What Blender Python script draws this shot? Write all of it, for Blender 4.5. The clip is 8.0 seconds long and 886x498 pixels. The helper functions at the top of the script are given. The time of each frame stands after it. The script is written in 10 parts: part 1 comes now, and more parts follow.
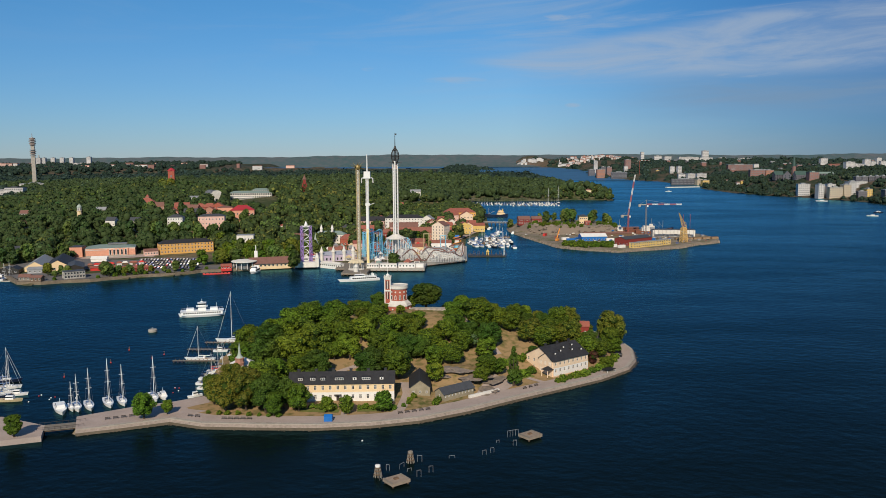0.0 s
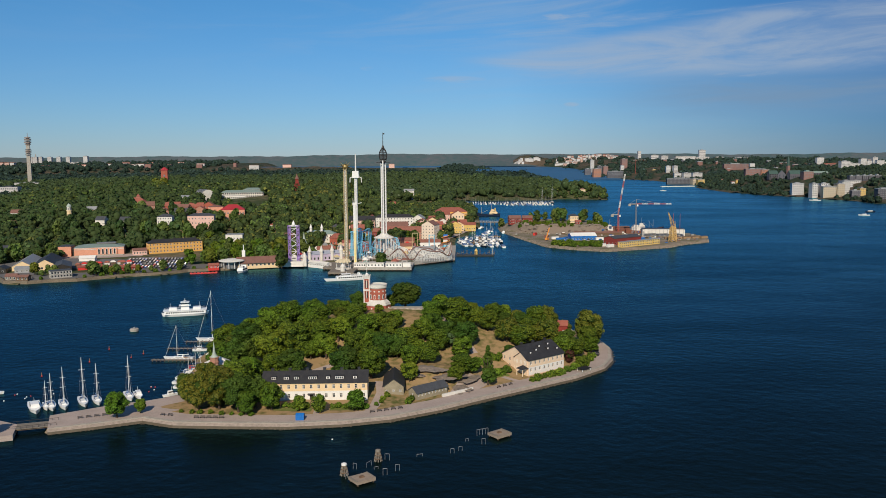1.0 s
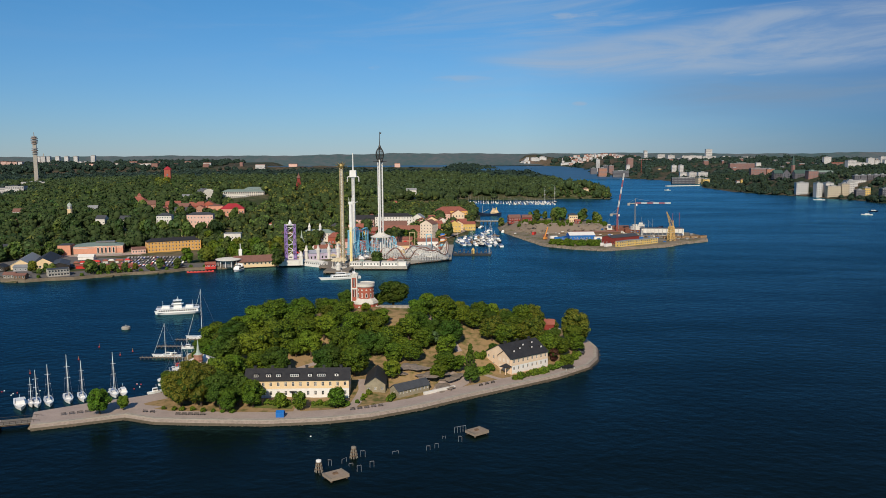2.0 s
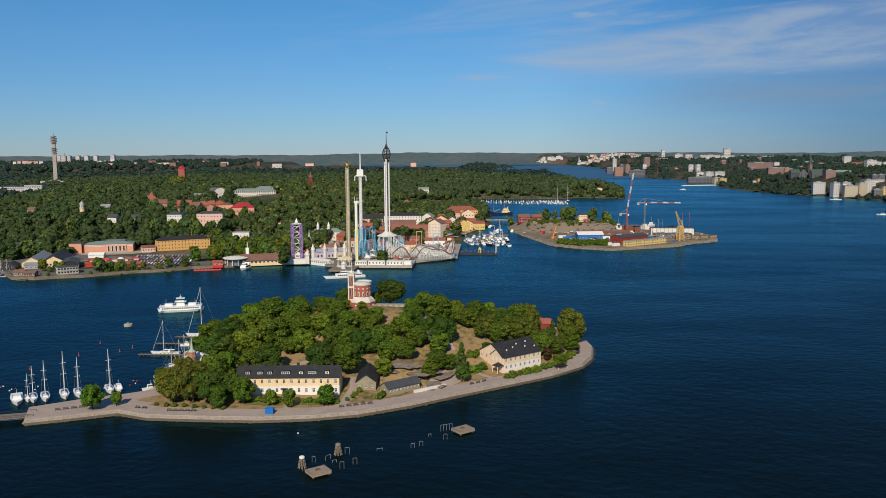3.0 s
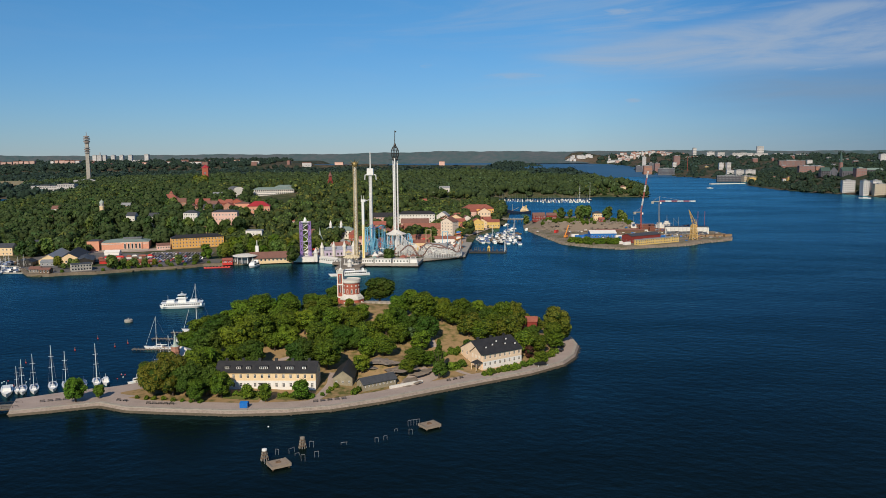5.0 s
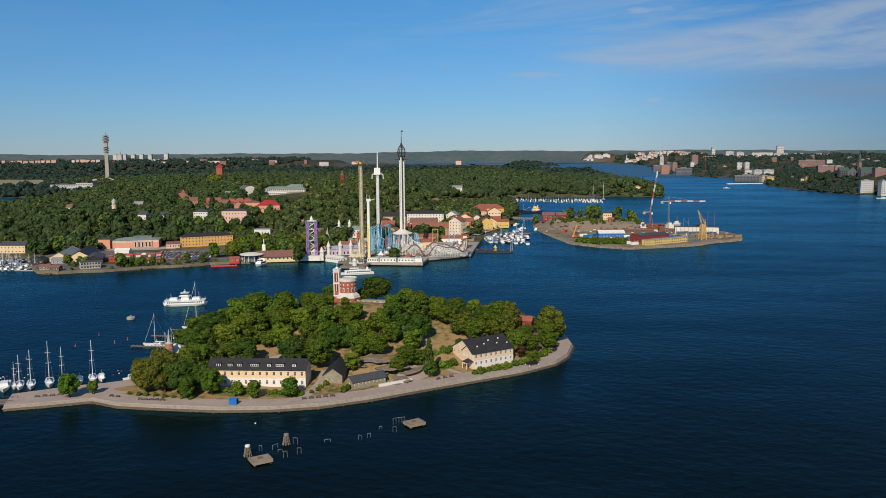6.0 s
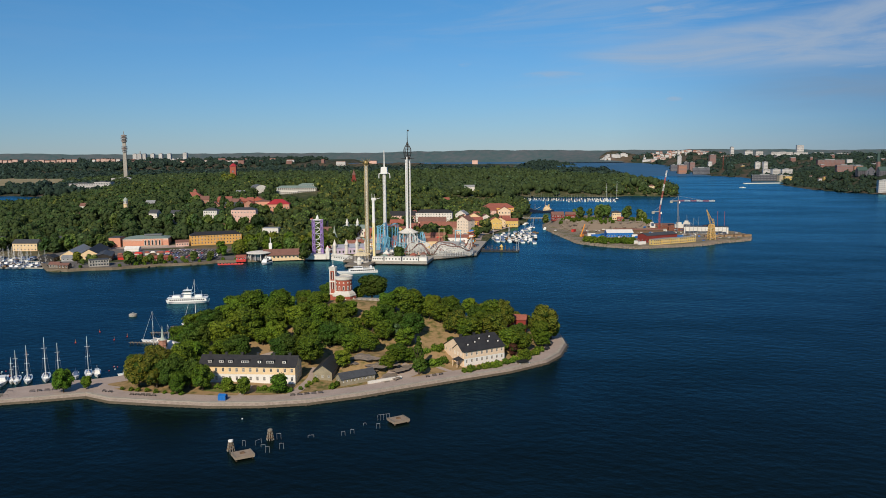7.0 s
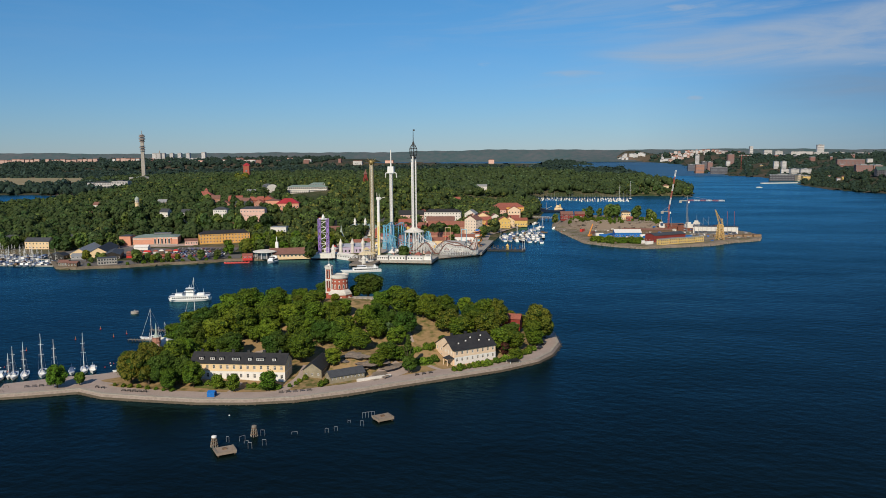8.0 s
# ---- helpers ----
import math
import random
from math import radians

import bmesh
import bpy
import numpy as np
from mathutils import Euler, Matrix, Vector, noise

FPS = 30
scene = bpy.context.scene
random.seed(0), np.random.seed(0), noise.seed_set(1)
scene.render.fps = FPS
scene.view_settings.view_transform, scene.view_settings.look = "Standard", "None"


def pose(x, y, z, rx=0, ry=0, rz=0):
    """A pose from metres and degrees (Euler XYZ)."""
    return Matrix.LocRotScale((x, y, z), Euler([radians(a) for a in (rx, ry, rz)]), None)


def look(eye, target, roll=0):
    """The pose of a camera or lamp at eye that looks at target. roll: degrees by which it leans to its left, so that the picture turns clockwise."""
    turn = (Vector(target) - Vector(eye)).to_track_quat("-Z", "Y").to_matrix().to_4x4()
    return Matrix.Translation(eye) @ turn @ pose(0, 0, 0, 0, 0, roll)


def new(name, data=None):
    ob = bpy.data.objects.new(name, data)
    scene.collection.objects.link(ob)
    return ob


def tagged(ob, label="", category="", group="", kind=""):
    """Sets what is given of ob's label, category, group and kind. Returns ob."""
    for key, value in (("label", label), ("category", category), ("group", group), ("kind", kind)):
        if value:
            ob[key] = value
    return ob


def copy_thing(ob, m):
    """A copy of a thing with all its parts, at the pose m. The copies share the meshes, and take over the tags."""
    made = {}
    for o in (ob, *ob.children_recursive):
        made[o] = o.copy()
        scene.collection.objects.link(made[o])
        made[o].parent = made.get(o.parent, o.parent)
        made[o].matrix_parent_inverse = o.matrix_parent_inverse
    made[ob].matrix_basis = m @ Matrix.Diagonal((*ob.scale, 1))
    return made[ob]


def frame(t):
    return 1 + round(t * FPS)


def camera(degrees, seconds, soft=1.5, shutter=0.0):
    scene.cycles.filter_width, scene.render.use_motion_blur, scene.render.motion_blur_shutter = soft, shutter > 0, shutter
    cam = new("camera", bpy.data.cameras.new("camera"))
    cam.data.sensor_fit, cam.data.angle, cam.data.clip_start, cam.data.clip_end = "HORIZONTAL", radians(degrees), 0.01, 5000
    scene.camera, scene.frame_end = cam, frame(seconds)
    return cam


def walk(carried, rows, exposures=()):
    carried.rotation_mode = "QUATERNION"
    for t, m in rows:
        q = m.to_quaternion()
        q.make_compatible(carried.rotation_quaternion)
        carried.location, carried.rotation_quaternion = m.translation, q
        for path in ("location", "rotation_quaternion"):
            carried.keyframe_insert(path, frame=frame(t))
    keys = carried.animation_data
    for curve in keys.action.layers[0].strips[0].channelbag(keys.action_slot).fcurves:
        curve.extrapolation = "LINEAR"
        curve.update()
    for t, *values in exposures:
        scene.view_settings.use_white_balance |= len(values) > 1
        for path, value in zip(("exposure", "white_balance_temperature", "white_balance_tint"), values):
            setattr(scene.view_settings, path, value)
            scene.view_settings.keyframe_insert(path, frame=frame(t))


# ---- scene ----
cam = camera(57.9, 8.0, 0.6)
PATH = [
    (0, (-2.756, -0.238, 100.059), (-2.826, 1.747, 99.83), -0.3),
    (0.5, (2.541, -0.745, 100.238), (2.472, 1.241, 100.008), -0.3),
    (1, (7.697, -1.264, 100.307), (7.63, 0.721, 100.076), -0.3),
    (1.5, (13.001, -2.02, 100.254), (12.93, -0.035, 100.022), -0.3),
    (3, (29.95, -3.612, 100.158), (29.819, -1.63, 99.924), -0.3),
    (3.5, (35.81, -3.977, 100.103), (35.66, -1.997, 99.868), -0.3),
    (4, (41.946, -4.477, 100.126), (41.775, -2.498, 99.891), -0.3),
    (4.5, (48.06, -5.062, 100.138), (47.869, -3.086, 99.902), -0.4),
    (6, (66.773, -5.948, 100.298), (66.514, -3.979, 100.06), -0.4),
    (6.5, (73.156, -6.081, 100.153), (72.874, -4.116, 99.914), -0.4),
    (7, (79.636, -6.19, 100.015), (79.331, -4.228, 99.776), -0.4),
    (7.5, (86.116, -6.048, 100.065), (85.788, -4.09, 99.826), -0.4),
    (8, (92.524, -5.701, 99.927), (92.173, -3.746, 99.687), -0.4),
]
walk(cam, [(t, look(eye, target, roll)) for t, eye, target, roll in PATH])

# ---- world, sun, exposure ----
SUN_FROM = (-0.09, -0.996)
SUN_HEIGHT = 34.0
SUN_TURN = math.atan2(SUN_FROM[0], SUN_FROM[1])


def make_world():
    world = bpy.data.worlds.new("world")
    scene.world = world
    world.use_nodes = True
    nt = world.node_tree
    nt.nodes.clear()
    N, L = nt.nodes.new, nt.links.new
    out = N("ShaderNodeOutputWorld")
    bg = N("ShaderNodeBackground")
    bg.inputs["Strength"].default_value = 0.078
    sky = N("ShaderNodeTexSky")
    sky.sky_type = "NISHITA"
    sky.sun_disc = False
    sky.sun_elevation = radians(SUN_HEIGHT)
    sky.sun_rotation = SUN_TURN
    sky.air_density, sky.dust_density, sky.ozone_density = 1.0, 0.0, 2.5
    coord = N("ShaderNodeTexCoord")
    sep = N("ShaderNodeSeparateXYZ")
    L(coord.outputs["Generated"], sep.inputs["Vector"])

    def calc(op, a, b=None, c=None, clamp=False):
        n = N("ShaderNodeMath")
        n.operation, n.use_clamp = op, clamp
        for k, v in enumerate((a, b, c)):
            if v is None:
                continue
            if isinstance(v, (int, float)):
                n.inputs[k].default_value = v
            else:
                L(v, n.inputs[k])
        return n.outputs["Value"]

    def ease(v, lo, hi, out0=0.0, out1=1.0):
        n = N("ShaderNodeMapRange")
        n.interpolation_type = "SMOOTHSTEP"
        n.inputs["From Min"].default_value, n.inputs["From Max"].default_value = lo, hi
        n.inputs["To Min"].default_value, n.inputs["To Max"].default_value = out0, out1
        L(v, n.inputs["Value"])
        return n.outputs["Result"]

    # bearing from north and height over the horizon, in degrees
    bearing = calc("MULTIPLY", calc("ARCTAN2", sep.outputs["X"], sep.outputs["Y"]), 57.2958)
    height = calc("MULTIPLY", calc("ARCSINE", sep.outputs["Z"]), 57.2958)

    def wisps(sx, sy, scale, detail, warp, lo, hi, seed, slant=0.0):
        c = N("ShaderNodeCombineXYZ")
        L(calc("MULTIPLY", bearing, sx), c.inputs["X"])
        L(calc("MULTIPLY", calc("MULTIPLY_ADD", bearing, slant, height), sy), c.inputs["Y"])
        c.inputs["Z"].default_value = seed
        n = N("ShaderNodeTexNoise")
        n.inputs["Scale"].default_value, n.inputs["Detail"].default_value = scale, detail
        n.inputs["Roughness"].default_value, n.inputs["Distortion"].default_value = 0.62, warp
        L(c.outputs["Vector"], n.inputs["Vector"])
        return ease(n.outputs["Fac"], lo, hi)

    # a broad sheet of thin cloud in the east, pointed towards the north
    upper = ease(bearing, -5.0, 24.0, 7.0, 9.9)
    lower = ease(bearing, -5.0, 7.0, 6.6, 4.9)
    sheet = calc("MULTIPLY", ease(calc("SUBTRACT", height, lower), -0.1, 1.1), ease(calc("SUBTRACT", upper, height), -0.1, 1.0))
    sheet = calc("MULTIPLY", calc("MULTIPLY", sheet, ease(bearing, -4.8, 5.0)), calc("MULTIPLY_ADD", wisps(0.10, 0.62, 1.0, 7.0, 0.9, 0.30, 0.70, 2.0, -0.02), 0.62, 0.30))
    # small separate streaks
    streaks = None
    for b0, h0, wide, tall, dense in ((6.7, 9.4, 2.6, 0.36, 1.0), (-1.0, 5.3, 2.8, 0.35, 0.75), (18.5, 5.3, 2.9, 0.32, 0.8), (7.1, 3.5, 0.7, 0.22, 0.8), (25.5, 7.3, 3.4, 0.35, 0.9), (-7.2, 6.1, 0.6, 0.22, 0.4), (26.0, 9.4, 3.2, 0.5, 0.8)):
        u = calc("POWER", calc("ABSOLUTE", calc("DIVIDE", calc("SUBTRACT", bearing, b0), wide)), 2.0)
        v = calc("POWER", calc("ABSOLUTE", calc("DIVIDE", calc("SUBTRACT", height, h0), tall)), 2.0)
        m = calc("MULTIPLY", ease(calc("ADD", u, v), 1.0, 0.0), dense)
        streaks = m if streaks is None else calc("MAXIMUM", streaks, m)
    streaks = calc("MULTIPLY", streaks, wisps(0.35, 1.9, 1.0, 5.0, 0.6, 0.30, 0.62, 5.0))
    # a faint veil over the whole north, unseen high cloud added to brighten water
    veil = calc("MULTIPLY", wisps(0.06, 0.42, 1.0, 8.0, 1.0, 0.42, 0.78, 9.0, -0.03), calc("MULTIPLY", ease(height, 3.0, 11.5, 0.11, 0.64), ease(bearing, -26.0, 26.0, 0.16, 1.40)))
    high = calc("MAXIMUM", calc("MULTIPLY", sheet, 0.80), calc("MAXIMUM", calc("MULTIPLY", streaks, 0.62), veil))
    # the grey-blue bank below the sheet
    bank = calc("MULTIPLY", ease(bearing, 7.0, 19.0), calc("MULTIPLY", ease(height, 2.0, 3.6), ease(height, 6.0, 4.4)))
    bank = calc("MULTIPLY", bank, calc("MULTIPLY_ADD", wisps(0.09, 0.9, 1.0, 6.0, 0.5, 0.30, 0.70, 13.0), 0.40, 0.30))
    clear = N("ShaderNodeMixRGB")
    clear.blend_type = "MULTIPLY"
    clear.inputs["Fac"].default_value = 1.0
    tint = N("ShaderNodeMixRGB")
    tint.inputs["Color1"].default_value, tint.inputs["Color2"].default_value = (0.405, 0.585, 0.965, 1), (0.335, 0.785, 1.10, 1)
    up = N("ShaderNodeMapRange")
    up.inputs["From Min"].default_value, up.inputs["From Max"].default_value = 0.0, 0.22
    L(sep.outputs["Z"], up.inputs["Value"])
    L(up.outputs["Result"], tint.inputs["Fac"])
    L(tint.outputs["Color"], clear.inputs["Color2"])
    L(sky.outputs["Color"], clear.inputs["Color1"])
    # the sky deepens away from the sun, towards the east
    east = N("ShaderNodeMixRGB")
    east.inputs["Color1"].default_value, east.inputs["Color2"].default_value = (1, 1, 1, 1), (0.33, 0.455, 0.61, 1)
    turn = N("ShaderNodeMapRange")
    turn.inputs["From Min"].default_value, turn.inputs["From Max"].default_value = 0.05, 0.52
    L(sep.outputs["X"], turn.inputs["Value"])
    L(calc("MULTIPLY", turn.outputs["Result"], ease(height, 12.0, 34.0, 1.0, 0.55)), east.inputs["Fac"])
    deep = N("ShaderNodeMixRGB")
    deep.blend_type = "MULTIPLY"
    deep.inputs["Fac"].default_value = 1.0
    L(clear.outputs["Color"], deep.inputs["Color1"])
    L(east.outputs["Color"], deep.inputs["Color2"])
    grey, mix = N("ShaderNodeMixRGB"), N("ShaderNodeMixRGB")
    grey.inputs["Color2"].default_value = (2.5, 3.75, 5.4, 1)
    L(bank, grey.inputs["Fac"])
    L(deep.outputs["Color"], grey.inputs["Color1"])
    mix.inputs["Color2"].default_value = (4.6, 5.6, 7.0, 1)
    L(high, mix.inputs["Fac"])
    L(grey.outputs["Color"], mix.inputs["Color1"])
    L(mix.outputs["Color"], bg.inputs["Color"])
    L(bg.outputs["Background"], out.inputs["Surface"])


make_world()
sun_data = bpy.data.lights.new("sun", "SUN")
sun_data.energy, sun_data.angle, sun_data.color = 4.2, radians(0.53), (1.0, 0.87, 0.68)
sun = new("sun", sun_data)
flat = math.cos(radians(SUN_HEIGHT))
sun.matrix_basis = look((0, 0, 300), (-SUN_FROM[0] * flat * 100, -SUN_FROM[1] * flat * 100, 300 - math.sin(radians(SUN_HEIGHT)) * 100))
scene.view_settings.exposure = 0.0

# ---- materials ----


def mat(name, base, vary=0.25, scale=0.4, rough=0.8, metal=0.0, bump=0.15, fine=6.0, other=None, spread=0.0, spec=0.4, world_space=False):
    """A worn surface: two scales of noise move the colour between base and other, each object a little apart by spread."""
    m = bpy.data.materials.new(name)
    m.use_nodes = True
    nt = m.node_tree
    N, L = nt.nodes.new, nt.links.new
    p = nt.nodes["Principled BSDF"]
    p.inputs["Roughness"].default_value, p.inputs["Metallic"].default_value = rough, metal
    p.inputs["Specular IOR Level"].default_value = spec
    tc = N("ShaderNodeTexCoord")
    src = tc.outputs["Object"]
    if world_space:
        src = N("ShaderNodeNewGeometry").outputs["Position"]
    big, small = N("ShaderNodeTexNoise"), N("ShaderNodeTexNoise")
    for n, s, d in ((big, scale, 5), (small, scale * fine, 4)):
        n.inputs["Scale"].default_value, n.inputs["Detail"].default_value = s, d
        L(src, n.inputs["Vector"])
    both = N("ShaderNodeMath")
    both.operation = "ADD"
    L(big.outputs["Fac"], both.inputs[0])
    L(small.outputs["Fac"], both.inputs[1])
    rng = N("ShaderNodeMapRange")
    rng.inputs["From Min"].default_value, rng.inputs["From Max"].default_value = 0.72, 1.28
    L(both.outputs["Value"], rng.inputs["Value"])
    mix = N("ShaderNodeMixRGB")
    second = other if other else tuple(c * (1 - vary) for c in base)
    mix.inputs["Color1"].default_value, mix.inputs["Color2"].default_value = (*base, 1), (*second, 1)
    L(rng.outputs["Result"], mix.inputs["Fac"])
    last = mix.outputs["Color"]
    if spread:
        info = N("ShaderNodeObjectInfo")
        hsv = N("ShaderNodeHueSaturation")
        r2 = N("ShaderNodeMapRange")
        r2.inputs["To Min"].default_value, r2.inputs["To Max"].default_value = 1 - spread, 1 + spread
        L(info.outputs["Random"], r2.inputs["Value"])
        L(r2.outputs["Result"], hsv.inputs["Value"])
        L(last, hsv.inputs["Color"])
        last = hsv.outputs["Color"]
    L(last, p.inputs["Base Color"])
    if bump:
        b = N("ShaderNodeBump")
        b.inputs["Strength"].default_value, b.inputs["Distance"].default_value = bump, 0.1
        L(small.outputs["Fac"], b.inputs["Height"])
        L(b.outputs["Normal"], p.inputs["Normal"])
    return m


def leaf_mat(name, dark, light, glow=0.25, spread=0.22, each=0.0):
    """Leaves: each clump has its own shade between dark and light, each tree its own tint."""
    m = bpy.data.materials.new(name)
    m.use_nodes = True
    nt = m.node_tree
    N, L = nt.nodes.new, nt.links.new
    p = nt.nodes["Principled BSDF"]
    p.inputs["Roughness"].default_value = 0.6
    p.inputs["Specular IOR Level"].default_value = 0.2
    geo, info = N("ShaderNodeNewGeometry"), N("ShaderNodeObjectInfo")
    mix = N("ShaderNodeMixRGB")
    mix.inputs["Color1"].default_value, mix.inputs["Color2"].default_value = (*dark, 1), (*light, 1)
    L(geo.outputs["Random Per Island"], mix.inputs["Fac"])
    patch = N("ShaderNodeTexNoise")
    patch.inputs["Scale"].default_value = 0.045
    L(geo.outputs["Position"], patch.inputs["Vector"])
    hsv = N("ShaderNodeHueSaturation")
    r1, r2 = N("ShaderNodeMapRange"), N("ShaderNodeMapRange")
    r1.inputs["To Min"].default_value, r1.inputs["To Max"].default_value = 1 - spread, 1 + spread
    L(info.outputs["Random"], r1.inputs["Value"])
    r2.inputs["From Min"].default_value, r2.inputs["From Max"].default_value = 0.3, 0.7
    r2.inputs["To Min"].default_value, r2.inputs["To Max"].default_value = 0.47, 0.525
    L(patch.outputs["Fac"], r2.inputs["Value"])
    L(r2.outputs["Result"], hsv.inputs["Hue"])
    own = r1.outputs["Result"]
    if each:
        cells = N("ShaderNodeTexVoronoi")
        cells.inputs["Scale"].default_value = 1.0 / each
        cells.voronoi_dimensions = "2D"
        L(geo.outputs["Position"], cells.inputs["Vector"])
        shade = N("ShaderNodeSeparateColor")
        L(cells.outputs["Color"], shade.inputs["Color"])
        L(shade.outputs["Red"], r1.inputs["Value"])
        r1.inputs["To Min"].default_value, r1.inputs["To Max"].default_value = 0.52, 1.44
        own = r1.outputs["Result"]
        both = N("ShaderNodeMath")
        both.operation, both.inputs[1].default_value = "MULTIPLY_ADD", 0.4
        L(shade.outputs["Green"], both.inputs[0])
        L(patch.outputs["Fac"], both.inputs[2])
        L(both.outputs["Value"], r2.inputs["Value"])
        r2.inputs["From Min"].default_value, r2.inputs["From Max"].default_value = 0.4, 1.0
    L(own, hsv.inputs["Value"])
    L(mix.outputs["Color"], hsv.inputs["Color"])
    L(hsv.outputs["Color"], p.inputs["Base Color"])
    tr = N("ShaderNodeBsdfTranslucent")
    L(hsv.outputs["Color"], tr.inputs["Color"])
    ms = N("ShaderNodeMixShader")
    ms.inputs["Fac"].default_value = glow
    L(p.outputs["BSDF"], ms.inputs[1])
    L(tr.outputs["BSDF"], ms.inputs[2])
    L(ms.outputs["Shader"], nt.nodes["Material Output"].inputs["Surface"])
    return m


def water_mat():
    """Deep water: a dark body under a rippled gloss."""
    m = bpy.data.materials.new("sea_water")
    m.use_nodes = True
    nt = m.node_tree
    nt.nodes.remove(nt.nodes["Principled BSDF"])
    N, L = nt.nodes.new, nt.links.new
    geo = N("ShaderNodeNewGeometry")
    streak = N("ShaderNodeMapping")
    streak.inputs["Scale"].default_value = (0.0045, 0.010, 1)
    streak.inputs["Rotation"].default_value = (0, 0, 0.3)
    L(geo.outputs["Position"], streak.inputs["Vector"])
    n0 = N("ShaderNodeTexNoise")
    n0.inputs["Scale"].default_value, n0.inputs["Detail"].default_value, n0.inputs["Distortion"].default_value = 1.0, 7, 0.8
    L(streak.outputs["Vector"], n0.inputs["Vector"])
    body = N("ShaderNodeMixRGB")
    body.inputs["Color1"].default_value, body.inputs["Color2"].default_value = (0.0030, 0.0056, 0.0042, 1), (0.0034, 0.0072, 0.0064, 1)
    L(n0.outputs["Fac"], body.inputs["Fac"])
    wave = N("ShaderNodeMapping")
    wave.inputs["Scale"].default_value = (0.8, 1.0, 1)
    wave.inputs["Rotation"].default_value = (0, 0, 0.25)
    L(geo.outputs["Position"], wave.inputs["Vector"])
    w1, w2 = N("ShaderNodeTexNoise"), N("ShaderNodeTexNoise")
    w1.inputs["Scale"].default_value, w1.inputs["Detail"].default_value = 0.24, 5
    w2.inputs["Scale"].default_value, w2.inputs["Detail"].default_value = 0.035, 4
    L(wave.outputs["Vector"], w1.inputs["Vector"])
    L(wave.outputs["Vector"], w2.inputs["Vector"])
    b1, b2 = N("ShaderNodeBump"), N("ShaderNodeBump")
    b1.inputs["Strength"].default_value, b1.inputs["Distance"].default_value = 0.38, 0.85
    b2.inputs["Strength"].default_value, b2.inputs["Distance"].default_value = 0.22, 2.2
    L(w2.outputs["Fac"], b2.inputs["Height"])
    L(w1.outputs["Fac"], b1.inputs["Height"])
    L(b2.outputs["Normal"], b1.inputs["Normal"])
    diff, gloss, fres, ms = N("ShaderNodeBsdfDiffuse"), N("ShaderNodeBsdfGlossy"), N("ShaderNodeFresnel"), N("ShaderNodeMixShader")
    L(body.outputs["Color"], diff.inputs["Color"])
    # blue gloss tint, paler in patches, stands in for waves mirroring high sky
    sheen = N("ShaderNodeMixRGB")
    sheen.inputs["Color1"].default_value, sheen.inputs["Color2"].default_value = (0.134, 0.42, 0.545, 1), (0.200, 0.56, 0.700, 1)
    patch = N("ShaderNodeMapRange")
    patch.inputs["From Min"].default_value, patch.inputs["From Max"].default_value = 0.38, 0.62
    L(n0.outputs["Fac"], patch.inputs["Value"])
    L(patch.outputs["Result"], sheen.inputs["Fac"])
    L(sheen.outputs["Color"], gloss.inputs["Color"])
    gloss.inputs["Roughness"].default_value = 0.27
    fres.inputs["IOR"].default_value = 1.33
    L(b1.outputs["Normal"], gloss.inputs["Normal"])
    L(b1.outputs["Normal"], fres.inputs["Normal"])
    keen, gain = N("ShaderNodeMath"), N("ShaderNodeMath")
    keen.operation, gain.operation = "POWER", "MULTIPLY"
    keen.inputs[1].default_value, gain.inputs[1].default_value = 1.30, 1.30
    gain.use_clamp = True
    L(fres.outputs["Fac"], keen.inputs[0])
    L(keen.outputs["Value"], gain.inputs[0])
    L(gain.outputs["Value"], ms.inputs["Fac"])
    L(diff.outputs["BSDF"], ms.inputs[1])
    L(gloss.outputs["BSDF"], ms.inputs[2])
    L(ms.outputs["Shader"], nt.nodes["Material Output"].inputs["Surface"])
    return m


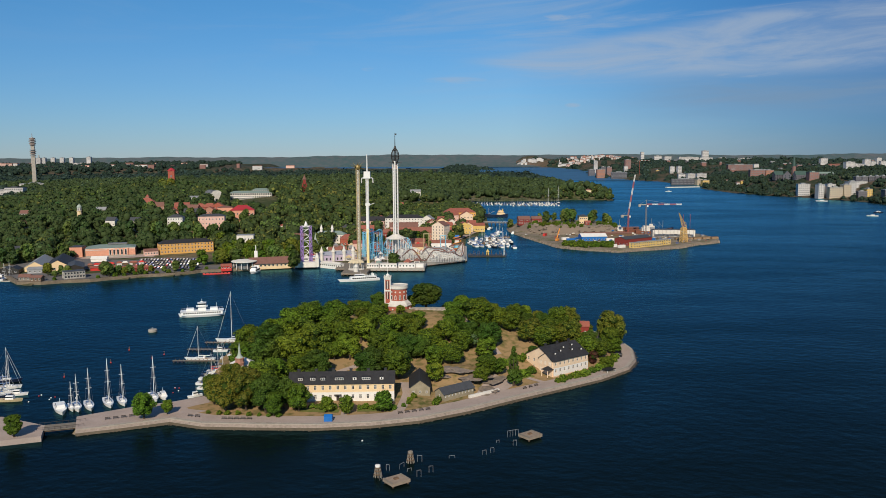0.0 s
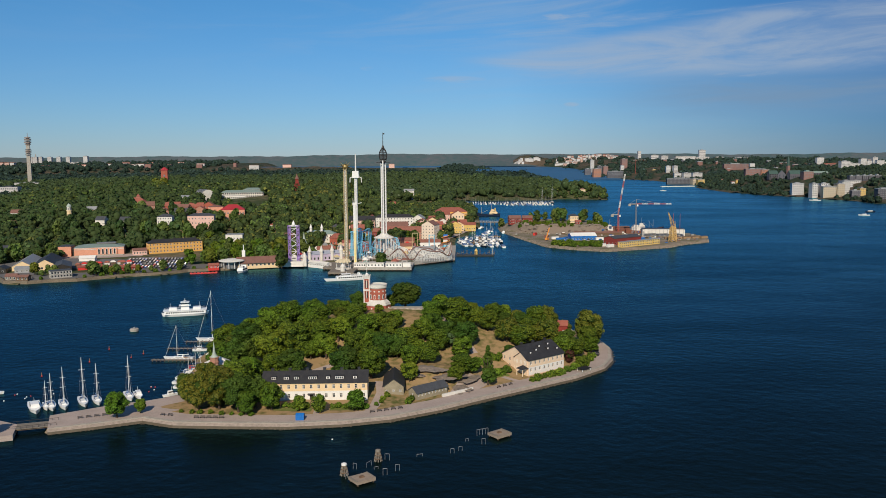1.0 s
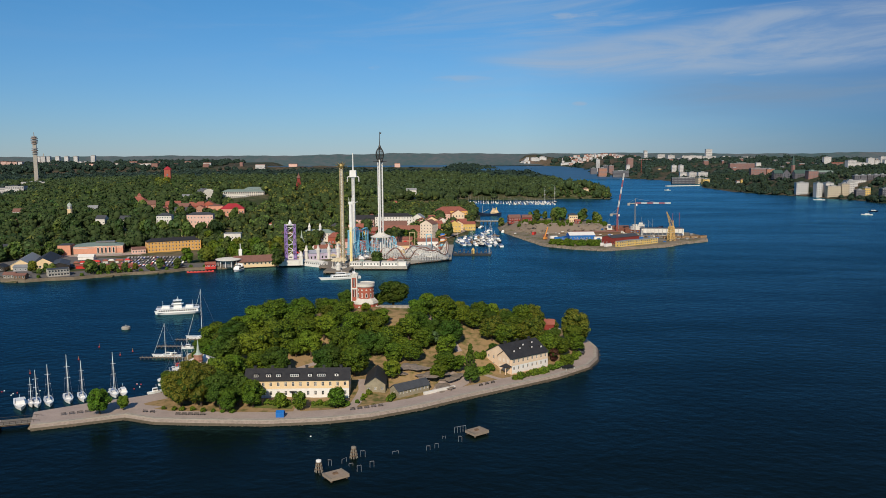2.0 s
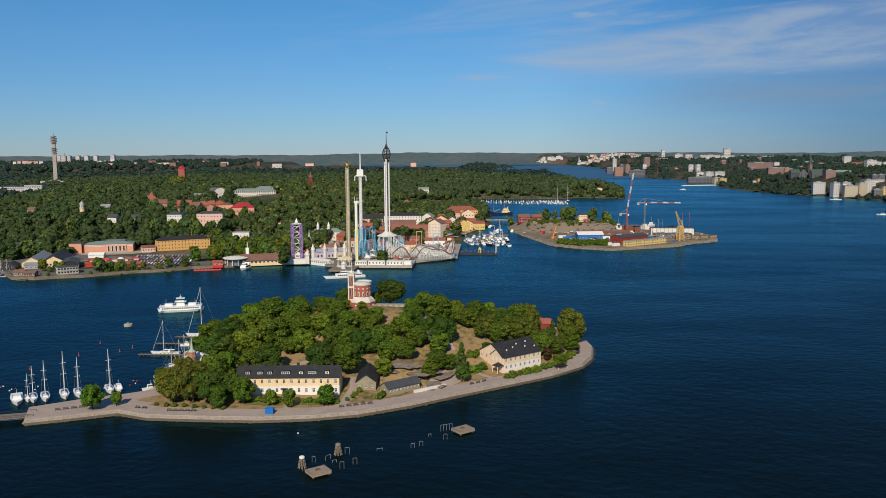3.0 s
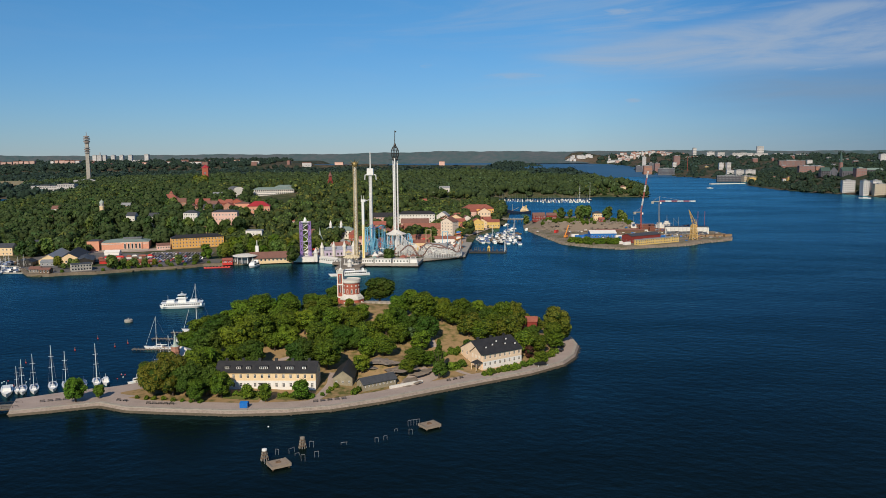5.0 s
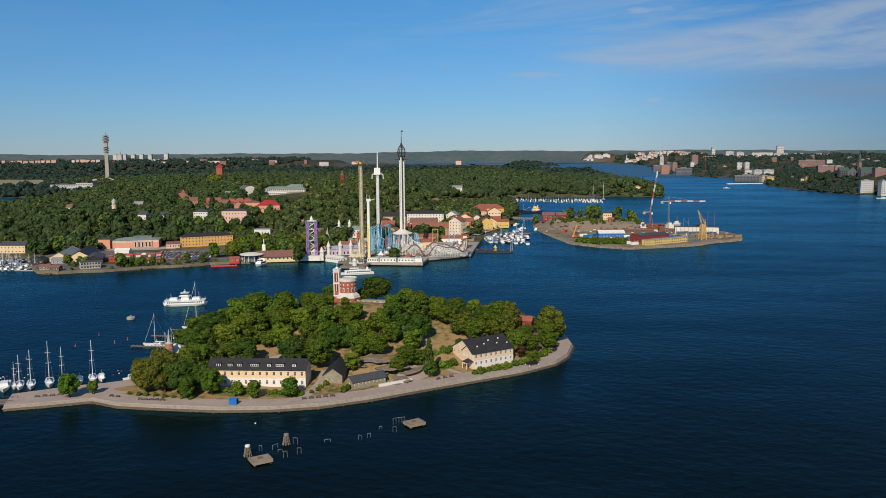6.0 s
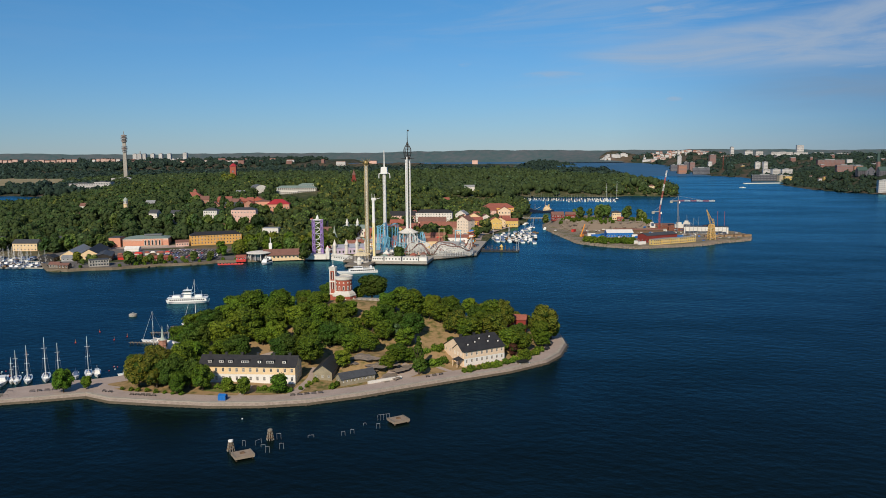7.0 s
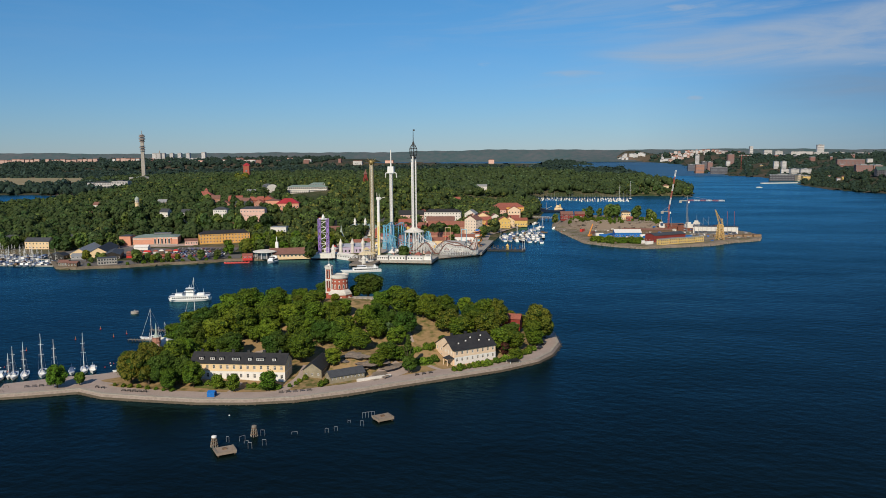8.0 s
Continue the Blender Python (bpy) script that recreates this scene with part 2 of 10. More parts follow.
def land_mat(name, grass, dry, rock, scale=0.03, amount=0.5):
    """Ground: green grass, dry grass and bare patches by noise, rock where it is steep."""
    m = bpy.data.materials.new(name)
    m.use_nodes = True
    nt = m.node_tree
    N, L = nt.nodes.new, nt.links.new
    p = nt.nodes["Principled BSDF"]
    p.inputs["Roughness"].default_value = 0.95
    p.inputs["Specular IOR Level"].default_value = 0.1
    geo = N("ShaderNodeNewGeometry")
    n1, n2 = N("ShaderNodeTexNoise"), N("ShaderNodeTexNoise")
    n1.inputs["Scale"].default_value, n1.inputs["Detail"].default_value = scale, 6
    n2.inputs["Scale"].default_value, n2.inputs["Detail"].default_value = scale * 12, 5
    for n in (n1, n2):
        L(geo.outputs["Position"], n.inputs["Vector"])
    add = N("ShaderNodeMath")
    add.operation = "ADD"
    L(n1.outputs["Fac"], add.inputs[0])
    L(n2.outputs["Fac"], add.inputs[1])
    r = N("ShaderNodeMapRange")
    r.inputs["From Min"].default_value, r.inputs["From Max"].default_value = amount + 0.35, amount + 0.65
    L(add.outputs["Value"], r.inputs["Value"])
    mix = N("ShaderNodeMixRGB")
    mix.inputs["Color1"].default_value, mix.inputs["Color2"].default_value = (*dry, 1), (*grass, 1)
    L(r.outputs["Result"], mix.inputs["Fac"])
    sep = N("ShaderNodeSeparateXYZ")
    L(geo.outputs["Normal"], sep.inputs["Vector"])
    steep = N("ShaderNodeMapRange")
    steep.inputs["From Min"].default_value, steep.inputs["From Max"].default_value = 0.88, 0.78
    L(sep.outputs["Z"], steep.inputs["Value"])
    mix2 = N("ShaderNodeMixRGB")
    mix2.inputs["Color2"].default_value = (*rock, 1)
    L(steep.outputs["Result"], mix2.inputs["Fac"])
    L(mix.outputs["Color"], mix2.inputs["Color1"])
    L(mix2.outputs["Color"], p.inputs["Base Color"])
    b = N("ShaderNodeBump")
    b.inputs["Strength"].default_value, b.inputs["Distance"].default_value = 0.6, 0.4
    L(n2.outputs["Fac"], b.inputs["Height"])
    L(b.outputs["Normal"], p.inputs["Normal"])
    return m


def glass_mat(name, base, rough=0.08):
    return mat(name, base, 0.3, 0.3, rough, 0.0, 0.0, 3.0, spec=0.7)


M = {}
M["water"] = water_mat()
# sky reflection of the far water painted as flat blue base colour
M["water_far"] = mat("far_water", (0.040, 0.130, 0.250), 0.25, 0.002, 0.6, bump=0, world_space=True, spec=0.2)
M["leaf"] = leaf_mat("leaf_green", (0.066, 0.117, 0.010), (0.150, 0.230, 0.019))
M["leaf_warm"] = leaf_mat("leaf_warm", (0.088, 0.108, 0.012), (0.178, 0.194, 0.024))
M["leaf_dark"] = leaf_mat("leaf_dark", (0.044, 0.086, 0.011), (0.086, 0.146, 0.018))
M["leaf_silver"] = leaf_mat("leaf_silver", (0.10, 0.165, 0.062), (0.20, 0.275, 0.125))
M["leaf_light"] = leaf_mat("leaf_light", (0.100, 0.166, 0.013), (0.175, 0.250, 0.022))
M["leaf_red"] = leaf_mat("leaf_red", (0.040, 0.018, 0.012), (0.090, 0.040, 0.022))
# blue lifted in the woods' leaf colours for the haze of distance
M["woods"] = leaf_mat("woods_leaf", (0.080, 0.124, 0.027), (0.120, 0.168, 0.037), 0.2, 0.0, 13.0)
M["woods_deep"] = leaf_mat("woods_deep_leaf", (0.037, 0.072, 0.021), (0.057, 0.097, 0.027), 0.2, 0.0, 13.0)
M["woods_mid"] = leaf_mat("woods_mid_leaf", (0.054, 0.090, 0.040), (0.080, 0.120, 0.052), 0.2, 0.0, 20.0)
M["woods_warm"] = leaf_mat("woods_warm_leaf", (0.105, 0.124, 0.026), (0.148, 0.166, 0.036), 0.2, 0.0, 13.0)
# farthest leaves turned blue-green with painted haze
M["woods_far"] = leaf_mat("woods_hazed_leaf", (0.031, 0.058, 0.050), (0.044, 0.074, 0.061), 0.15, 0.0, 40.0)
M["scrub"] = leaf_mat("scrub_leaf", (0.030, 0.050, 0.024), (0.046, 0.068, 0.032), 0.15, 0.0, 24.0)
M["pale_plaster"] = mat("pale_plaster", (0.80, 0.67, 0.54), 0.14, 0.25, 0.9)
M["roof_rust"] = mat("weathered_tile_roof", (0.31, 0.125, 0.088), 0.35, 0.4, 0.85, bump=0.3)
M["raft"] = mat("sun_bleached_boards", (0.34, 0.265, 0.20), 0.3, 0.8, 0.9, bump=0.4, spread=0.08)
M["crane_red"] = mat("faded_crane_red", (0.46, 0.11, 0.085), 0.25, 0.3, 0.6)
M["ivory"] = mat("ivory_steel", (0.80, 0.72, 0.46), 0.15, 0.3, 0.5)
M["dark_green_roof"] = mat("dark_verdigris", (0.055, 0.105, 0.092), 0.3, 0.1, 0.7)
M["rust"] = mat("rusty_steel", (0.24, 0.085, 0.05), 0.4, 0.3, 0.85, bump=0.3, other=(0.16, 0.075, 0.055))
M["pale_canvas"] = mat("pale_yellow_canvas", (0.66, 0.56, 0.38), 0.15, 0.5, 0.8)
# woods crown cores: shade between leaf clumps painted as darker green
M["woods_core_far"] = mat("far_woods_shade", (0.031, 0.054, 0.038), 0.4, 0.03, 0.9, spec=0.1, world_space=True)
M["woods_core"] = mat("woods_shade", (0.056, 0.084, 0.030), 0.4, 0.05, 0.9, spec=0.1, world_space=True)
# dark core colour paints the inner shade of each single crown
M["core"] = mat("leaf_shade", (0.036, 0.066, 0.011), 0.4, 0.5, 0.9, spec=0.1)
M["bark"] = mat("bark", (0.09, 0.065, 0.045), 0.5, 1.0, 0.95, bump=0.5)
M["island"] = land_mat("island_ground", (0.095, 0.104, 0.030), (0.330, 0.225, 0.115), (0.24, 0.19, 0.145), 0.03, 0.62)
M["park"] = land_mat("park_ground", (0.050, 0.066, 0.026), (0.160, 0.130, 0.080), (0.17, 0.15, 0.12), 0.012, 0.45)
M["yard"] = land_mat("yard_ground", (0.120, 0.118, 0.055), (0.270, 0.222, 0.180), (0.215, 0.172, 0.135), 0.07, 0.54)
M["far_land"] = land_mat("far_land", (0.030, 0.046, 0.027), (0.105, 0.080, 0.058), (0.15, 0.112, 0.092), 0.006, 0.48)
M["gravel"] = mat("gravel_path", (0.430, 0.345, 0.300), 0.22, 0.15, 0.95, bump=0.4, fine=14, world_space=True)
M["lawn"] = mat("lawn_grass", (0.105, 0.155, 0.030), 0.35, 0.25, 0.95, bump=0.4, fine=9, other=(0.19, 0.18, 0.06), world_space=True, spec=0.1)
M["earth"] = mat("earth_bank", (0.24, 0.19, 0.135), 0.4, 0.3, 0.95, bump=0.5, world_space=True)
M["asphalt"] = mat("asphalt", (0.165, 0.155, 0.15), 0.3, 0.1, 0.9, bump=0.2, fine=12, world_space=True)
M["quay"] = mat("quay_stone", (0.43, 0.38, 0.32), 0.3, 0.5, 0.9, bump=0.4, spread=0.07)
M["revetment"] = mat("rough_revetment", (0.37, 0.295, 0.25), 0.5, 0.9, 0.95, bump=0.9, other=(0.20, 0.165, 0.135))
M["quay_low"] = mat("wet_stone", (0.11, 0.085, 0.055), 0.4, 0.6, 0.7, bump=0.4)
M["rock"] = mat("granite", (0.30, 0.235, 0.18), 0.4, 0.25, 0.9, bump=0.6, other=(0.15, 0.13, 0.115), spread=0.12)
M["concrete"] = mat("concrete", (0.42, 0.39, 0.345), 0.3, 0.3, 0.9, bump=0.3, spread=0.08)
M["wood_grey"] = mat("weathered_wood", (0.25, 0.215, 0.175), 0.35, 0.8, 0.9, bump=0.4, spread=0.1)
M["wood_brown"] = mat("brown_wood", (0.16, 0.10, 0.06), 0.35, 0.8, 0.8, bump=0.4, spread=0.1)
M["cream"] = mat("cream_render", (0.80, 0.60, 0.36), 0.14, 0.25, 0.9, bump=0.1)
M["peach"] = mat("peach_render", (0.79, 0.60, 0.43), 0.14, 0.25, 0.9, bump=0.1)
M["white"] = mat("white_paint", (0.80, 0.78, 0.74), 0.12, 0.4, 0.6, bump=0.05)
M["white_old"] = mat("white_render", (0.72, 0.69, 0.63), 0.2, 0.3, 0.85, bump=0.1, spread=0.06)
M["roof_black"] = mat("black_sheet_roof", (0.022, 0.022, 0.025), 0.3, 0.5, 0.62, bump=0.1, other=(0.040, 0.039, 0.040))
M["roof_grey"] = mat("grey_sheet_roof", (0.30, 0.31, 0.32), 0.25, 0.4, 0.5, bump=0.1)
M["roof_slate"] = mat("slate_roof", (0.075, 0.080, 0.090), 0.35, 0.4, 0.6, bump=0.2)
M["roof_red"] = mat("red_tile_roof", (0.34, 0.110, 0.078), 0.35, 0.4, 0.8, bump=0.3, spread=0.12)
M["roof_crimson"] = mat("crimson_sheet_roof", (0.42, 0.035, 0.045), 0.25, 0.3, 0.6)
M["roof_brown"] = mat("brown_tile_roof", (0.23, 0.115, 0.090), 0.3, 0.4, 0.8, bump=0.3)
M["roof_green"] = mat("verdigris_roof", (0.22, 0.29, 0.255), 0.25, 0.3, 0.6, other=(0.19, 0.25, 0.23))
M["spire"] = mat("grey_green_sheet", (0.40, 0.46, 0.40), 0.2, 0.5, 0.6)
M["brick"] = mat("red_brick", (0.42, 0.115, 0.075), 0.3, 0.6, 0.9, bump=0.25, fine=10)
M["tower_brown"] = mat("brown_concrete", (0.31, 0.25, 0.225), 0.25, 0.2, 0.9)
M["brick_pale"] = mat("pale_brick", (0.47, 0.24, 0.17), 0.25, 0.4, 0.9, bump=0.2)
M["pink"] = mat("pink_render", (0.70, 0.34, 0.23), 0.18, 0.2, 0.9)
M["rose"] = mat("rose_render", (0.74, 0.48, 0.40), 0.15, 0.2, 0.9)
M["yellow"] = mat("yellow_render", (0.76, 0.42, 0.12), 0.16, 0.2, 0.9, spread=0.05)
M["ochre"] = mat("ochre_wood", (0.72, 0.50, 0.16), 0.2, 0.4, 0.8)
M["falu"] = mat("red_wood_wall", (0.26, 0.042, 0.034), 0.25, 0.5, 0.85, bump=0.2, spread=0.1)
M["olive"] = mat("grey_green_boards", (0.33, 0.285, 0.20), 0.3, 0.6, 0.9, bump=0.3)
M["glass"] = glass_mat("window_glass", (0.030, 0.035, 0.042))
M["glass_far"] = glass_mat("dark_window", (0.20, 0.20, 0.21), 0.3)
M["steel_white"] = mat("white_steel", (0.78, 0.77, 0.74), 0.12, 0.3, 0.4, bump=0.03)
M["steel_grey"] = mat("grey_steel", (0.36, 0.36, 0.37), 0.25, 0.4, 0.5, 0.3)
M["steel_dark"] = mat("dark_steel", (0.05, 0.045, 0.04), 0.3, 0.5, 0.5, 0.3)
M["gold"] = mat("gold_steel", (0.62, 0.50, 0.29), 0.25, 0.3, 0.5, 0.1)
M["star"] = mat("old_gilding", (0.30, 0.22, 0.08), 0.4, 0.5, 0.5, 0.3)
M["purple"] = mat("purple_steel", (0.43, 0.28, 0.64), 0.2, 0.3, 0.45)
M["blue"] = mat("blue_steel", (0.22, 0.58, 0.78), 0.2, 0.4, 0.45)
M["tarp_blue"] = mat("blue_tarpaulin", (0.015, 0.16, 0.52), 0.25, 0.8, 0.5, bump=0.3)
M["lavender"] = mat("lavender_render", (0.55, 0.47, 0.62), 0.15, 0.3, 0.85)
M["roof_bluegrey"] = mat("blue_grey_sheet", (0.36, 0.38, 0.46), 0.2, 0.4, 0.6)
M["orange"] = mat("orange_steel", (0.72, 0.27, 0.05), 0.2, 0.3, 0.5)
M["red_paint"] = mat("red_paint", (0.60, 0.045, 0.035), 0.2, 0.4, 0.5)
M["crane_yellow"] = mat("faded_yellow_paint", (0.74, 0.50, 0.17), 0.3, 0.4, 0.6, other=(0.42, 0.26, 0.12))
M["yellow_paint"] = mat("yellow_paint", (0.78, 0.58, 0.12), 0.2, 0.3, 0.5)
M["black"] = mat("black_rubber", (0.018, 0.018, 0.018), 0.3, 0.5, 0.7)
M["navy"] = mat("navy_hull", (0.015, 0.025, 0.06), 0.3, 0.3, 0.35)
M["hull"] = mat("white_gelcoat", (0.82, 0.82, 0.80), 0.06, 0.4, 0.25, bump=0.0)
M["canvas"] = mat("boat_canvas", (0.10, 0.16, 0.30), 0.3, 0.8, 0.8, spread=0.4)
M["teak"] = mat("teak_deck", (0.36, 0.24, 0.14), 0.25, 0.8, 0.7)
# far white, brick and dark walls carry the haze of distance in their colour
M["far_white"] = mat("far_white_wall", (0.58, 0.57, 0.56), 0.15, 0.05, 0.9, bump=0, spread=0.1)
M["far_red"] = mat("far_brick_wall", (0.27, 0.15, 0.13), 0.25, 0.05, 0.9, bump=0, spread=0.15)
M["far_dark"] = mat("far_dark_wall", (0.10, 0.10, 0.12), 0.25, 0.05, 0.8, bump=0, spread=0.2)
M["far_cream"] = mat("far_cream_wall", (0.56, 0.47, 0.34), 0.15, 0.05, 0.9, bump=0, spread=0.08)
M["far_rust"] = mat("far_rust_wall", (0.42, 0.20, 0.13), 0.2, 0.05, 0.9, bump=0, spread=0.1)
M["far_pink"] = mat("far_pink_wall", (0.52, 0.36, 0.31), 0.15, 0.05, 0.9, bump=0, spread=0.12)
M["field"] = mat("dry_field", (0.34, 0.28, 0.15), 0.35, 0.01, 0.95, bump=0, world_space=True)
for i, c in enumerate([(0.24, 0.25, 0.27), (0.022, 0.022, 0.026), (0.10, 0.10, 0.12), (0.28, 0.025, 0.03), (0.035, 0.06, 0.19), (0.56, 0.56, 0.55)]):
    M["car%d" % i] = mat("car_paint_%s" % "abcdef"[i], c, 0.1, 0.5, 0.3, 0.1, 0.0)

# ---- small tools ----


def add_box(bm, x0, x1, y0, y1, z0, z1, m=None, taper=0.0):
    """A box; taper draws the top in on all sides by that many metres."""
    c = [(x0, y0, z0), (x1, y0, z0), (x1, y1, z0), (x0, y1, z0),
         (x0 + taper, y0 + taper, z1), (x1 - taper, y0 + taper, z1), (x1 - taper, y1 - taper, z1), (x0 + taper, y1 - taper, z1)]
    v = [bm.verts.new(m @ Vector(p) if m else p) for p in c]
    fs = []
    for q in ((3, 2, 1, 0), (4, 5, 6, 7), (0, 1, 5, 4), (1, 2, 6, 5), (2, 3, 7, 6), (3, 0, 4, 7)):
        fs.append(bm.faces.new([v[i] for i in q]))
    return fs


def add_cyl(bm, a, b, ra, rb=None, n=8, caps=True):
    """A round bar from a to b."""
    rb = ra if rb is None else rb
    a, b = Vector(a), Vector(b)
    q = (b - a).to_track_quat("Z", "Y")
    lo, hi = [], []
    for i in range(n):
        t = 2 * math.pi * i / n
        d = q @ Vector((math.cos(t), math.sin(t), 0))
        lo.append(bm.verts.new(a + d * ra))
        hi.append(bm.verts.new(b + d * rb))
    for i in range(n):
        j = (i + 1) % n
        bm.faces.new((lo[i], lo[j], hi[j], hi[i]))
    if caps:
        bm.faces.new(lo[::-1])
        bm.faces.new(hi)


def add_bar(bm, a, b, w):
    """A square bar from a to b."""
    add_cyl(bm, a, b, w * 0.7071, n=4)


def add_turned(bm, profile, n=16, centre=(0, 0, 0), close=True):
    """A turned body: profile is a row of (radius, height)."""
    cx, cy, cz = centre
    rings = []
    for r, z in profile:
        rings.append([bm.verts.new((cx + r * math.cos(2 * math.pi * i / n), cy + r * math.sin(2 * math.pi * i / n), cz + z)) for i in range(n)])
    for lo, hi in zip(rings, rings[1:]):
        for i in range(n):
            j = (i + 1) % n
            bm.faces.new((lo[i], lo[j], hi[j], hi[i]))
    if close:
        bm.faces.new(rings[0][::-1])
        bm.faces.new(rings[-1])


def add_prism(bm, outline, z0, z1):
    """An upright prism over a flat outline that runs anticlockwise."""
    lo = [bm.verts.new((x, y, z0)) for x, y in outline]
    hi = [bm.verts.new((x, y, z1)) for x, y in outline]
    bm.faces.new(lo[::-1])
    bm.faces.new(hi)
    for i in range(len(lo)):
        j = (i + 1) % len(lo)
        bm.faces.new((lo[i], lo[j], hi[j], hi[i]))


def mesh_of(name, bm, material, smooth=False):
    me = bpy.data.meshes.new(name)
    bm.to_mesh(me)
    bm.free()
    for mt in (material if isinstance(material, (list, tuple)) else [material]):
        me.materials.append(mt)
    if smooth:
        me.shade_smooth()
    return me


def part(name, bm, material, parent, label="", smooth=False):
    ob = new(name, bm if isinstance(bm, bpy.types.Mesh) else mesh_of(name, bm, material, smooth))
    ob.parent = parent
    if label:
        tagged(ob, label)
    return ob


def at(ob, x, y, z, rz=0.0, rx=0.0, ry=0.0):
    ob.matrix_basis = pose(x, y, z, rx, ry, rz)
    return ob


def thing(name, label, category, x=0, y=0, z=0, turn=0.0, group="", kind=""):
    return tagged(at(new(name), x, y, z, turn), label, category, group, kind)


def single(name, bm, material, label, category, x=0, y=0, z=0, turn=0.0, group="", kind="", smooth=False):
    return tagged(at(new(name, mesh_of(name, bm, material, smooth)), x, y, z, turn), label, category, group, kind)


def mesh_arrays(name, verts, quads, tris, materials, quad_mat=0, tri_mat=0):
    """A mesh straight from arrays of places and corners."""
    me = bpy.data.meshes.new(name)
    nq, nt = len(quads), len(tris)
    me.vertices.add(len(verts))
    me.vertices.foreach_set("co", np.asarray(verts, dtype=np.float32).ravel())
    loops = np.concatenate([np.asarray(quads, dtype=np.int32).ravel(), np.asarray(tris, dtype=np.int32).ravel()]) if nq and nt else np.asarray(quads if nq else tris, dtype=np.int32).ravel()
    me.loops.add(len(loops))
    me.loops.foreach_set("vertex_index", loops)
    me.polygons.add(nq + nt)
    starts = np.concatenate([np.arange(nq) * 4, nq * 4 + np.arange(nt) * 3]).astype(np.int32)
    me.polygons.foreach_set("loop_start", starts)
    me.polygons.foreach_set("material_index", np.concatenate([np.full(nq, quad_mat), np.full(nt, tri_mat)]).astype(np.int32))
    for mt in materials:
        me.materials.append(mt)
    me.update(calc_edges=True)
    return me


def add_tube(bm, pts, r, n=6):
    """One bent tube through the points."""
    rings = []
    for i, p in enumerate(pts):
        a, b = Vector(pts[max(i - 1, 0)]), Vector(pts[min(i + 1, len(pts) - 1)])
        q = (b - a).to_track_quat("Z", "Y")
        rings.append([bm.verts.new(Vector(p) + q @ Vector((r * math.cos(2 * math.pi * k / n), r * math.sin(2 * math.pi * k / n), 0))) for k in range(n)])
    for lo, hi in zip(rings, rings[1:]):
        for k in range(n):
            bm.faces.new((lo[k], lo[(k + 1) % n], hi[(k + 1) % n], hi[k]))
    bm.faces.new(rings[0][::-1])
    bm.faces.new(rings[-1])


def lattice(bm, half, z0, z1, bar, step, half_top=None):
    """A square lattice mast."""
    ht = half if half_top is None else half_top
    n = max(1, int((z1 - z0) / step))
    for k in range(n):
        za, zb = z0 + (z1 - z0) * k / n, z0 + (z1 - z0) * (k + 1) / n
        ha, hb = half + (ht - half) * k / n, half + (ht - half) * (k + 1) / n
        ca = [(-ha, -ha), (ha, -ha), (ha, ha), (-ha, ha)]
        cb = [(-hb, -hb), (hb, -hb), (hb, hb), (-hb, hb)]
        for i in range(4):
            j = (i + 1) % 4
            add_bar(bm, (*ca[i], za), (*cb[i], zb), bar)
            add_bar(bm, (*ca[i], za), (*cb[j], zb), bar * 0.55)
            add_bar(bm, (*ca[j], za), (*cb[i], zb), bar * 0.55)
            add_bar(bm, (*cb[i], zb), (*cb[j], zb), bar * 0.6)


# ---- land ----


def smooth_step(v):
    v = np.clip(v, 0, 1)
    return v * v * (3 - 2 * v)


def shore_distance(X, Y, outline):
    """Distance to the outline, positive inside."""
    P = np.array(outline, dtype=float)
    best = np.full(X.shape, 1e9)
    inside = np.zeros(X.shape, dtype=bool)
    for (ax, ay), (bx, by) in zip(P, np.roll(P, -1, 0)):
        dx, dy = bx - ax, by - ay
        t = np.clip(((X - ax) * dx + (Y - ay) * dy) / (dx * dx + dy * dy + 1e-9), 0, 1)
        best = np.minimum(best, np.hypot(X - ax - t * dx, Y - ay - t * dy))
        cross = ((ay > Y) != (by > Y)) & (X < (bx - ax) * (Y - ay) / (by - ay + 1e-12) + ax)
        inside ^= cross
    return np.where(inside, best, -best)


def ripple(X, Y, s, seed=0.0):
    """A cheap soft unevenness between -1 and 1."""
    return (np.sin(X / s + seed) * np.cos(Y / s * 1.3 + seed * 2) + 0.6 * np.sin(X / s * 2.3 + Y / s * 1.7 + seed * 3) + 0.4 * np.cos(X / s * 4.1 - Y / s * 3.3 + seed)) / 2


def land(name, label, outline, height, cell, material, kind="structure", margin=12.0):
    """A sheet of land over the outline, with its slope under water at the shore."""
    P = np.array(outline)
    xs = np.arange(P[:, 0].min() - margin, P[:, 0].max() + margin + cell, cell)
    ys = np.arange(P[:, 1].min() - margin, P[:, 1].max() + margin + cell, cell)
    X, Y = np.meshgrid(xs, ys)
    D = shore_distance(X, Y, outline)
    Z = np.where(D > 0, height(X, Y, np.maximum(D, 0)), 0) + np.clip(D * 0.8, -3.0, 0)
    keep = D > -margin
    idx = np.arange(X.size).reshape(X.shape)
    ok = keep[:-1, :-1] & keep[1:, :-1] & keep[:-1, 1:] & keep[1:, 1:]
    quads = np.stack([idx[:-1, :-1], idx[:-1, 1:], idx[1:, 1:], idx[1:, :-1]], -1)[ok]
    me = mesh_arrays(name, np.stack([X, Y, Z], -1).reshape(-1, 3), quads, np.zeros((0, 3), int), [material])
    me.shade_smooth()
    return tagged(new(name, me), label, "ground", kind=kind)


def bell(X, Y, cx, cy, sx, sy):
    return np.exp(-(((X - cx) / sx) ** 2 + ((Y - cy) / sy) ** 2))


